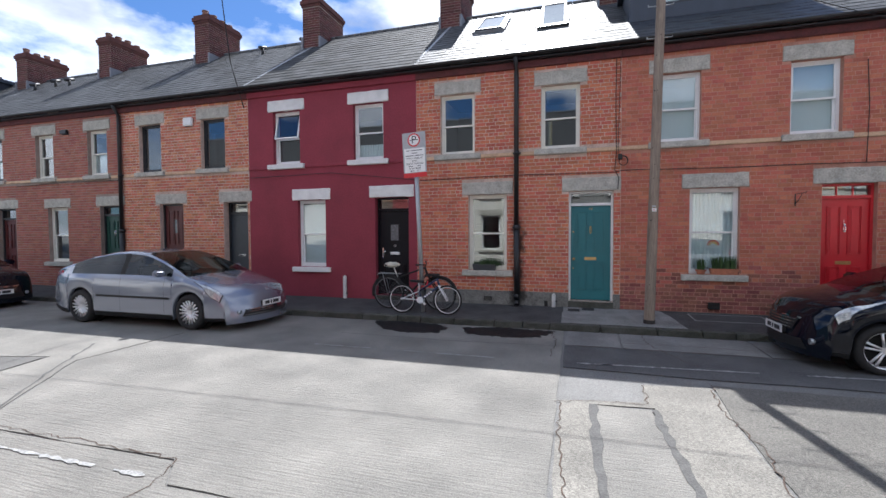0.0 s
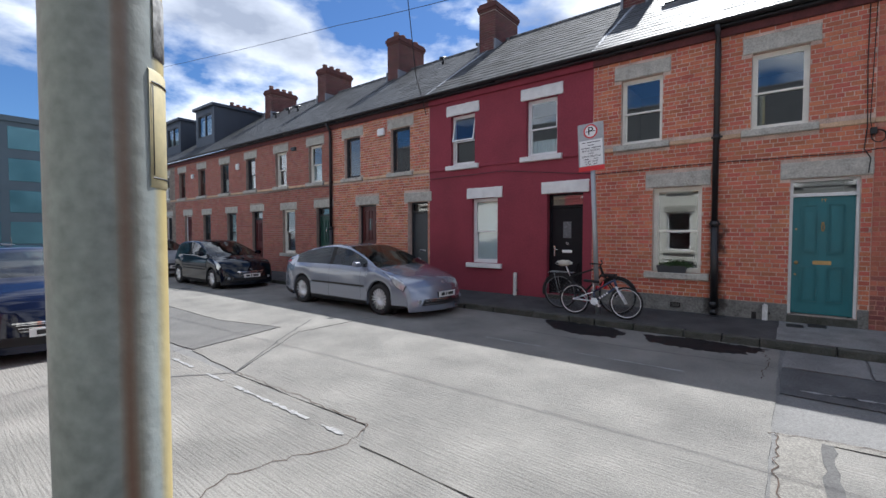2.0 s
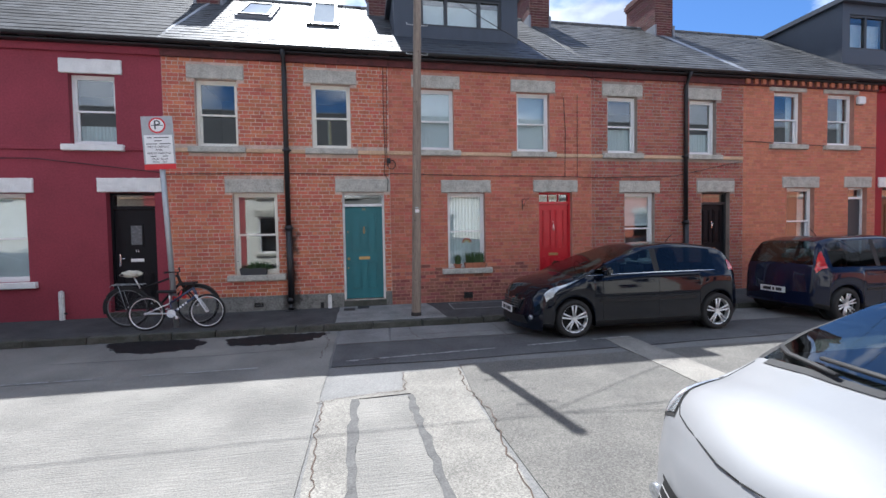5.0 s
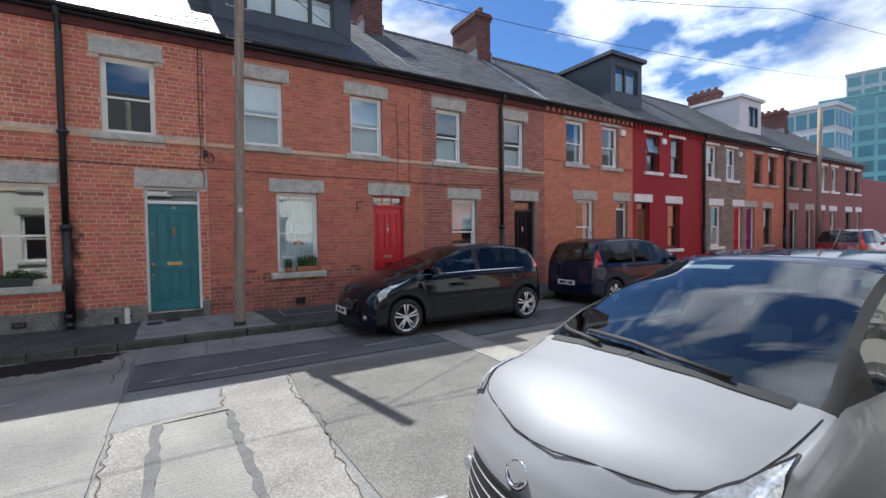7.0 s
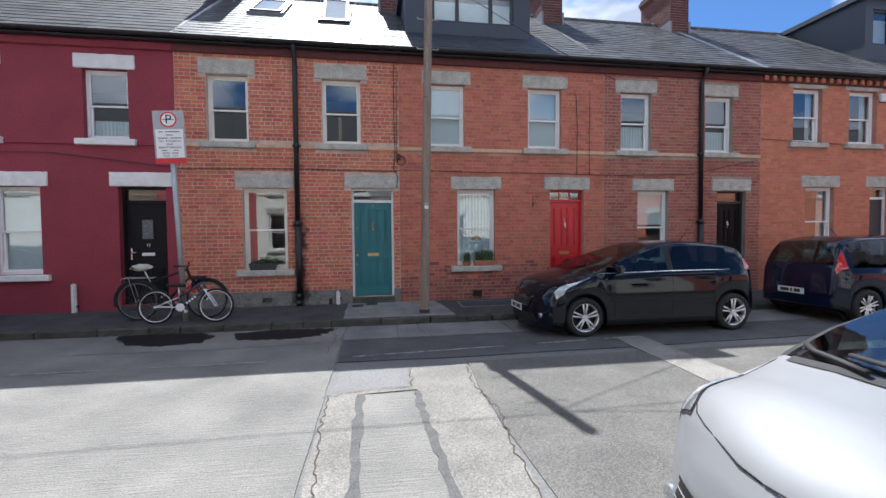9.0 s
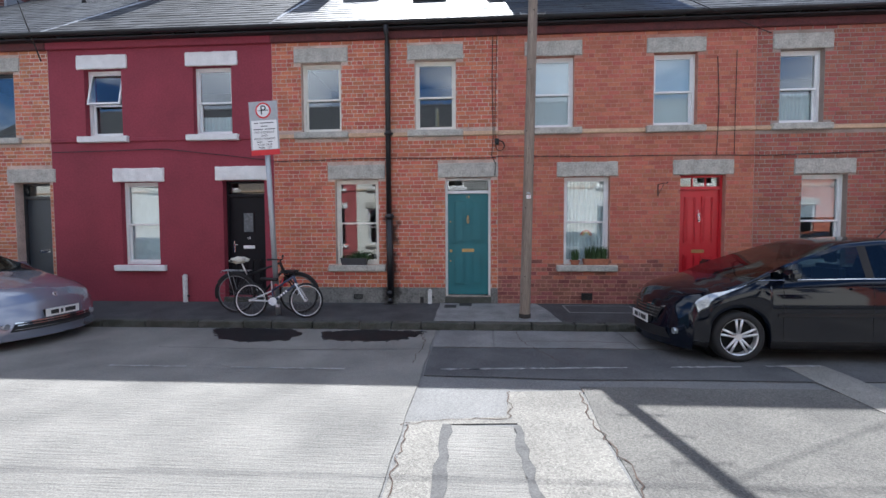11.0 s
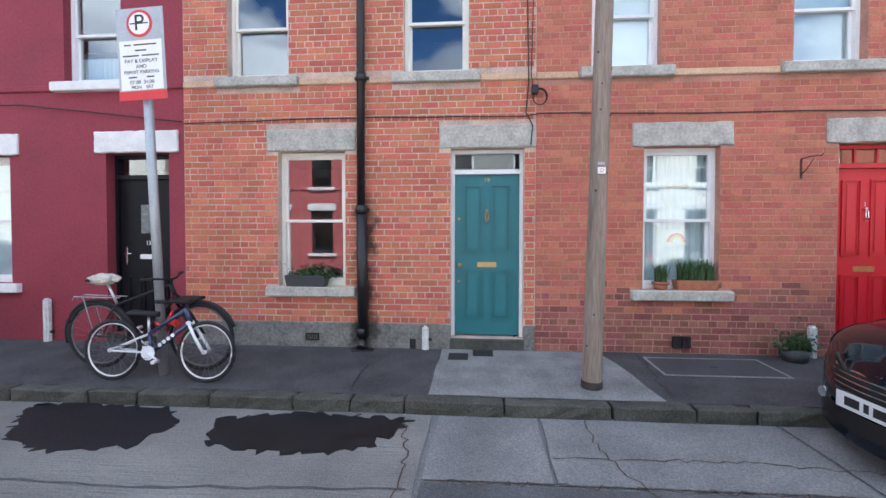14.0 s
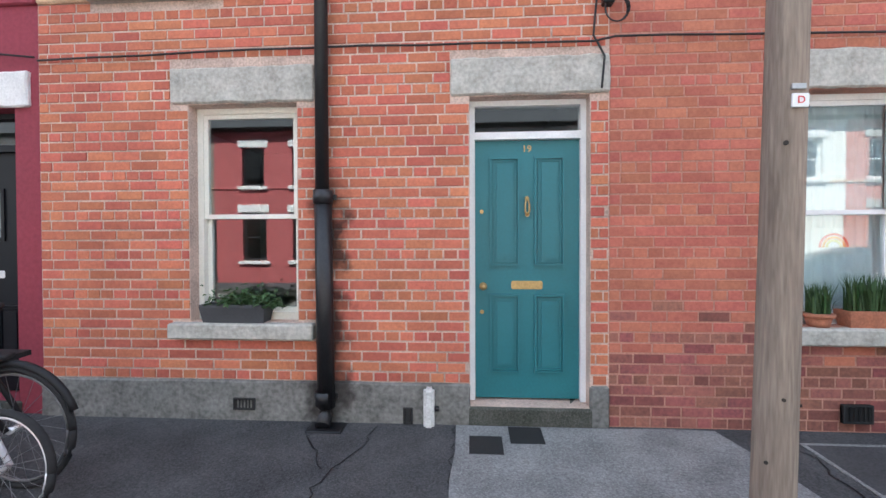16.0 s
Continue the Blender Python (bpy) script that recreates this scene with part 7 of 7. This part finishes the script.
car("silver hatchback parked in the row", "hatch", 4.3, 1.8, 1.48, parked(-22.4, 6.6), "paint_silver", 0.75, 2.6, 0.31, ws=(0.50, 0.765), lights=(0.80, 0.955))
car("black five-door hatchback with alloy wheels by the kerb", "hatch", 3.99, 1.70, 1.47, parked(7.24, 7.02, 180), "paint_black", 0.56, 2.60, 0.305, (0.665, 0.655), 5, (0.50, 0.765), (0.15, 0.70), (0.42,), (0.03, 0.09), lights=(0.77, 0.955), lamps_u=(4.9, 6.9), chrome_line=True, tail_u=(5.6, 8.6), grilles=((0.44, 0.36, 0.44, 0.60, 4, "chrome"), (0.50, 0.58, 0.22, 0.33, 2, "black_trim")), plate_z=0.41, badge_z=0.64)
car("dark navy tall hatchback parked by the kerb", "mpv", 4.15, 1.70, 1.52, parked(8.62, 6.98), "paint_navy", 0.66, 2.55, 0.30, (0.62, 0.60), 6, (0.535, 0.765), (0.10, 0.69), (0.34, 0.50), (0.02, 0.085), tail_u=(5.4, 8.8))
car("silver hatchback parked on the near kerb", "super", 3.95, 1.695, 1.50, Matrix.Translation((2.08, 1.22, ROAD)) @ pose(0, 0, 0, 0, 0, 177) @ Matrix.Translation((-3.95, 0, 0)), "paint_silver", 0.66, 2.51, 0.30, (0.60, 0.64), 5, (0.50, 0.765), (0.12, 0.675), (0.38,), wipers=True, brand=True, lights=(0.83, 0.945), lamps_u=(4.6, 6.9), mirrors=(1,), grilles=((0.42, 0.62, 0.16, 0.515, 6, "alloy"),), plate_z=0.25, badge_z=0.59)
car("dark blue car parked across the street", "hatch", 4.2, 1.78, 1.47, parked(-11.4, 1.1), "paint_navy", 0.75, 2.6, 0.31)
car("dark saloon car parked in the row across the street", "sedan", 4.6, 1.8, 1.45, parked(-18.5, 1.2), "paint_black", 0.95, 2.7, 0.32)
car("wine red tall car parked far along the kerb", "mpv", 4.4, 1.8, 1.68, parked(24.5, 6.9), "paint_red", 0.75, 2.65, 0.33, (0.62, 0.60), 5, (0.535, 0.765), (0.10, 0.69), (0.34, 0.50), (0.02, 0.085))
car("white car parked far along the kerb", "sedan", 4.5, 1.8, 1.46, parked(31.0, 6.9), "paint_white", 0.95, 2.65, 0.32)

# ---- bicycles ----


def bicycle(label, m, r, wb, seat, bar, frame_mat, fork_mat, rack=False, saddle_mat="black_trim", bag=False):
    """A bicycle along x, rear wheel's foot at the origin."""
    t = thing("bicycle", label, "bicycle", m, "bicycles at the sign")
    rc, fc = Vector((0, 0, r)), Vector((wb, 0, r))
    for c in (rc, fc):
        bm = bmesh.new()
        path_tube(bm, [c + Vector((r * 0.97 * math.cos(a), 0, r * 0.97 * math.sin(a))) for a in np.linspace(0, 2 * math.pi, 41)], 0.019, 8)
        w = part("wheel", bm, "tyre", t)
        bm = bmesh.new()
        path_tube(bm, [c + Vector((r * 0.89 * math.cos(a), 0, r * 0.89 * math.sin(a))) for a in np.linspace(0, 2 * math.pi, 41)], 0.009, 6)
        part("rim", bm, "steel_dark" if rack else "alloy", w)
        bm = bmesh.new()
        for i in range(22):
            a = 2 * math.pi * i / 22
            tube(bm, c + Vector((0.02 * math.cos(a + 1.2), 0.025 * (-1) ** i, 0.02 * math.sin(a + 1.2))), c + Vector((r * 0.9 * math.cos(a), 0, r * 0.9 * math.sin(a))), 0.0016, n=4, caps=False)
        part("spokes", bm, "steel_dark", w)
        bm = bmesh.new()
        tube(bm, c + Vector((0, -0.045, 0)), c + Vector((0, 0.045, 0)), 0.02, n=10)
        part("hub", bm, "alloy", w)
    bb = Vector((wb * 0.42, 0, r * 0.95))
    st = Vector((seat[0] + 0.03, 0, seat[1] - 0.14))
    sj = bb.lerp(st, 0.72)
    head_t = Vector((bar[0] - 0.0, 0, bar[1] - 0.06))
    head_b = head_t + Vector((0.045, 0, -0.13))
    bm = bmesh.new()
    tube(bm, bb, sj, 0.016, n=10)
    tube(bm, bb, head_b, 0.021, n=10)
    tube(bm, sj, head_t, 0.018, n=10)
    tube(bm, head_t + Vector((-0.005, 0, 0.01)), head_b, 0.024, n=10)
    part("frame", bm, frame_mat, t)
    for s in (-1, 1):
        for nm, end, rr in (("chain_stay", bb + Vector((0, s * 0.03, 0)), 0.010), ("seat_stay", sj + Vector((0, s * 0.02, 0)), 0.009)):
            bm = bmesh.new()
            tube(bm, rc + Vector((0, s * 0.055, 0)), end, rr, n=8)
            part(nm, bm, fork_mat, t)
    bm = bmesh.new()
    for s in (-1, 1):
        path_tube(bm, [head_b + Vector((0, s * 0.03, 0)), head_b.lerp(fc, 0.5) + Vector((0.0, s * 0.055, 0)), fc + Vector((0, s * 0.055, 0))], 0.015, 8)
    tube(bm, head_b + Vector((0, -0.045, 0)), head_b + Vector((0, 0.045, 0)), 0.018, n=8)
    part("fork", bm, fork_mat, t)
    bm = bmesh.new()
    tube(bm, sj, st + Vector((0, 0, 0.1)), 0.0125, n=8)
    part("seat_post", bm, "alloy", t)
    bm = bmesh.new()
    rings = []
    for i in range(9):
        k = i / 8
        x = seat[0] - 0.13 + 0.27 * k
        hw = 0.085 * (1 - k) ** 0.8 + 0.02
        rings.append([bm.verts.new((x, hw * math.cos(a), seat[1] - 0.015 + 0.028 * math.sin(a) + 0.012 * (1 - k))) for a in np.linspace(0, 2 * math.pi, 11)[:-1]])
    for a, b in zip(rings, rings[1:]):
        for k in range(10):
            bm.faces.new((a[k], a[(k + 1) % 10], b[(k + 1) % 10], b[k])).smooth = True
    bm.faces.new(rings[0])
    bm.faces.new(rings[-1][::-1])
    sad = part("saddle", bm, "black_trim", t)
    if bag:
        bm = bmesh.new()
        bmesh.ops.create_icosphere(bm, subdivisions=4, radius=1.0)
        for v in bm.verts:
            d = 1 + 0.22 * noise.noise(v.co * 2.2) + 0.1 * noise.noise(v.co * 6)
            k = (v.co.x + 1) / 2
            v.co = Vector((v.co.x * 0.17 * d, v.co.y * (0.115 - 0.05 * k) * d, v.co.z * 0.06 * d))
        part("saddle_cover", bm, material("plastic_bag", (0.52, 0.50, 0.42), 0.45, vary=0.15, scale=12), sad, "crumpled pale plastic bag", at=Matrix.Translation((seat[0] + 0.0, 0, seat[1] + 0.0)))
    bm = bmesh.new()
    path_tube(bm, [(bar[0] - 0.07, -0.27, bar[1] + 0.03), (bar[0] - 0.02, -0.16, bar[1] + 0.02), (bar[0] + 0.02, -0.04, bar[1]), (bar[0] + 0.02, 0.04, bar[1]), (bar[0] - 0.02, 0.16, bar[1] + 0.02), (bar[0] - 0.07, 0.27, bar[1] + 0.03)], 0.011, 8)
    tube(bm, head_t, Vector((bar[0] + 0.01, 0, bar[1])), 0.014, n=8)
    hb = part("handlebar", bm, "black_trim", t)
    for s in (-1, 1):
        bm = bmesh.new()
        tube(bm, (bar[0] - 0.085, s * 0.31, bar[1] + 0.033), (bar[0] - 0.045, s * 0.2, bar[1] + 0.026), 0.017, n=8)
        part("grip", bm, "tyre", hb)
    bm = bmesh.new()
    tube(bm, bb + Vector((0, -0.05, 0)), bb + Vector((0, -0.056, 0)), 0.07, n=24)
    ch = part("chainring", bm, fork_mat, t)
    for s in (-1, 1):
        bm = bmesh.new()
        d = Vector((0.12 * s * -1, s * 0.07, -0.07 * s * -1))
        tube(bm, bb + Vector((0, s * 0.06, 0)), bb + d, 0.011, n=8)
        tube(bm, bb + d, bb + d + Vector((0, s * 0.08, 0)), 0.02, n=6)
        part("crank", bm, "alloy", ch)
    bm = bmesh.new()
    for dz in (0.05, -0.04):
        tube(bm, rc + Vector((0, -0.053, dz)), bb + Vector((0, -0.053, dz * 1.4)), 0.004, n=5)
    part("chain", bm, "iron_black", t)
    if rack:
        bm = bmesh.new()
        z = r * 2 + 0.06
        for s in (-1, 1):
            path_tube(bm, [(0.3, s * 0.05, z), (-0.2, s * 0.06, z + 0.01), (-0.23, s * 0.055, z - 0.03)], 0.006, 6)
            path_tube(bm, [(-0.1, s * 0.06, z), (0.0, s * 0.06, r)], 0.005, 6)
        for x in (-0.18, -0.05, 0.1, 0.25):
            path_tube(bm, [(x, -0.055, z), (x, 0.055, z)], 0.005, 6)
        part("rack", bm, "steel_grey", t)
        bm = bmesh.new()
        pts = [rc + Vector((r * 1.06 * math.cos(a), 0, r * 1.06 * math.sin(a))) for a in np.linspace(0.2, 3.4, 20)]
        path_tube(bm, pts, 0.022, 6)
        part("mudguard", bm, "black_trim", t)
        bm = bmesh.new()
        pts = [fc + Vector((r * 1.06 * math.cos(a), 0, r * 1.06 * math.sin(a))) for a in np.linspace(0.3, 2.6, 16)]
        path_tube(bm, pts, 0.022, 6)
        part("mudguard", bm, "black_trim", t)
        bm = bmesh.new()
        box(bm, bar[0] + 0.05, bar[0] + 0.28, -0.14, 0.14, r * 2 + 0.03, r * 2 + 0.06)
        part("front_rack", bm, "black_trim", t)
    return t, bb, head_b


M["steel_dark"] = material("dull_steel", (0.20, 0.20, 0.205), 0.45, metal=0.6, vary=0.2, scale=20)
M["bike_navy"] = material("bike_navy", (0.02, 0.032, 0.085), 0.3, vary=0.06, coat=0.6)
M["bike_white"] = material("bike_white", (0.74, 0.75, 0.77), 0.45, vary=0.05)
b1, bb, hd = bicycle("navy and white child's bicycle locked to the sign pole", Matrix.Translation((-2.87, 8.06, -0.045)) @ pose(0, 0, 0, -4, 0, 0), 0.29, 0.97, (0.33, 0.66), (0.75, 0.76), "bike_navy", "bike_white")
bm = bmesh.new()
for i in range(4):
    p = bb.lerp(hd, 0.25 + 0.11 * i)
    tube(bm, p + Vector((0, -0.021, 0)), p + Vector((0, -0.026, 0)), 0.02, n=10)
part("frame_marking", bm, "bike_white", b1)
bicycle("black roadster bicycle with a bag over its saddle", Matrix.Translation((-3.31, 8.42, -0.035)) @ pose(0, 0, 0, 3, 0, 0), 0.35, 1.15, (0.10, 0.95), (0.84, 0.96), "black_trim", "black_trim", rack=True, bag=True)
t = thing("bicycle_lock", "red cable lock round the sign pole", "lock", Matrix.Translation((-2.44, 8.2, 0.5)))
bm = bmesh.new()
path_tube(bm, [(0.06 * math.cos(a) + 0.02, 0.09 * math.sin(a), 0.05 * math.sin(a * 2) + 0.06 * math.cos(a)) for a in np.linspace(0, 2 * math.pi, 25)], 0.013, 8)
part("cable", bm, "sign_red", t)
part("lock_body", soft_box(0.1, 0.17, -0.03, 0.03, -0.03, 0.03, 0.012, 2), "sign_red", t)

# ---- the distance ----


def tower(name, label, x, y, w, d, h, wall_mat, glass_mat, nx, nz, turn=0.0):
    t = thing(name, label, "building", Matrix.Translation((x, y, -0.2)) @ pose(0, 0, 0, 0, 0, turn))
    bm = bmesh.new()
    box(bm, -w / 2, w / 2, -d / 2, d / 2, 0, h)
    part("wall", bm, wall_mat, t)
    bm = bmesh.new()
    box(bm, -w / 2 - 0.3, w / 2 + 0.3, -d / 2 - 0.3, d / 2 + 0.3, h, h + 0.6)
    part("roof", bm, wall_mat, t)
    pw, ph = w / nx, h / nz
    for j in range(nz):
        for i in range(nx):
            part("window", soft_box(-w / 2 + pw * (i + 0.1), -w / 2 + pw * (i + 0.9), -d / 2 - 0.08, -d / 2 + 0.05, ph * (j + 0.15), ph * (j + 0.85), 0.02), glass_mat, t)
    pd = max(1, int(d / pw))
    for j in range(nz):
        for i in range(pd):
            for s in (-1, 1):
                part("window", soft_box(s * w / 2 - 0.06, s * w / 2 + 0.06, -d / 2 + d / pd * (i + 0.1), -d / 2 + d / pd * (i + 0.9), ph * (j + 0.15), ph * (j + 0.85), 0.02), glass_mat, t)
    return t


M["teal_clad"] = material("teal_cladding", (0.16, 0.36, 0.38), 0.5, vary=0.1, scale=0.4)
M["teal_glass"] = material("teal_glass", (0.10, 0.22, 0.25), 0.15, metal=0.4, vary=0.1, scale=0.5)
M["office_grey"] = material("office_grey", (0.42, 0.44, 0.46), 0.6, vary=0.08, scale=0.4)
M["office_dark"] = material("office_dark", (0.07, 0.10, 0.12), 0.4, vary=0.1, scale=0.4)
tower("office_tower", "teal clad office tower far beyond the terrace", 150, 37, 20, 20, 33, "teal_clad", "teal_glass", 6, 9, 12)
tower("office_tower", "pale grey office tower far beyond the terrace", 176, 43, 14, 14, 46, "office_grey", "teal_glass", 4, 12, 12)
tower("apartment_block", "grey apartment block behind the far roofs", 92, 30, 7, 7, 21, "office_grey", "teal_glass", 4, 6, 0)
tower("office_block", "glass office block at the end of the street", -75, 0, 30, 16, 14, "office_dark", "teal_glass", 8, 4, 90)
# dark wall closing the far end of the terrace
t = thing("boundary_wall", "dark brick boundary wall beyond the terrace", "wall", Matrix.Translation((36.7, WALL, 0)), kind="structure")
part("wall", soft_box(0, 30, 0, 0.4, -0.3, 4.6, 0.03), "brick_mauve", t)
t = thing("utility_pole", "dark wooden utility pole far along the pavement", "pole", Matrix.Translation((26.6, 8.2, -0.06)), "poles")
bm = bmesh.new()
tube(bm, (0, 0, -0.05), (0, 0, 7.2), 0.11, 0.08, 14)
part("post", bm, "wood_pole", t)

# ---- single bricks, kerbstones ----
me = bpy.data.meshes.new("brick")
v, f = brick_geometry([(-0.1, 0.1, -0.035, 0.035)], 0.006, 0.0)
me.from_pydata(v, [], f)
me.materials.append(M["brick_piece"])
for wall, spans in SINGLES:
    for x0, x1, z0, z1 in spans:
        b = new("brick", me)
        b.parent = wall
        b.matrix_basis = Matrix.LocRotScale(((x0 + x1) / 2, random.uniform(-0.0015, 0.0015), (z0 + z1) / 2), None, ((x1 - x0 - 0.012) / 0.2, 1, (z1 - z0 - 0.012) / 0.07))
lone = bpy.data.meshes.new("slate")
lone.from_pydata([(-0.5, 0, 0), (0.5, 0, 0), (0.5, 1, 0), (-0.5, 1, 0), (-0.5, 0, -0.009), (0.5, 0, -0.009)], [], [(0, 1, 2, 3), (4, 5, 1, 0)])
lone.materials.append(material("slate_piece", (0.075, 0.078, 0.082), 0.56, vary=0.4, scale=2.2, fine=40, bump=0.35, bump_scale=60, spec=0.16, obj=0.25))
for rf, sets in SLATES:
    for q in sets:
        a, b, d = Vector(q[0]), Vector(q[1]), Vector(q[3])
        along = d - a
        side = Vector((1, 0, 0))
        n = side.cross(along.normalized())
        m = Matrix((side, along.normalized(), n)).transposed().to_4x4()
        s = new("slate", lone)
        s.parent = rf
        s.matrix_basis = Matrix.Translation((a + b) / 2) @ m @ Matrix.Diagonal(((b - a).length, along.length, 1, 1))
for y0, y1, z, par, seedx in ((KERB, KERB + 0.15, -0.052, walk_far, 0.3), (-0.03, 0.12, -0.052, walk_near, 0.7)):
    x = -34.0 + seedx
    while x < 38:
        ln = random.choice((0.48, 0.52, 0.68, 0.78, 0.86, 0.9))
        part("kerbstone", rough_block(x + 0.008, x + ln - 0.008, y0, y1, -0.3, z + random.uniform(-0.006, 0.006), 0.018, 6, seed=x), "kerb", par)
        x += ln
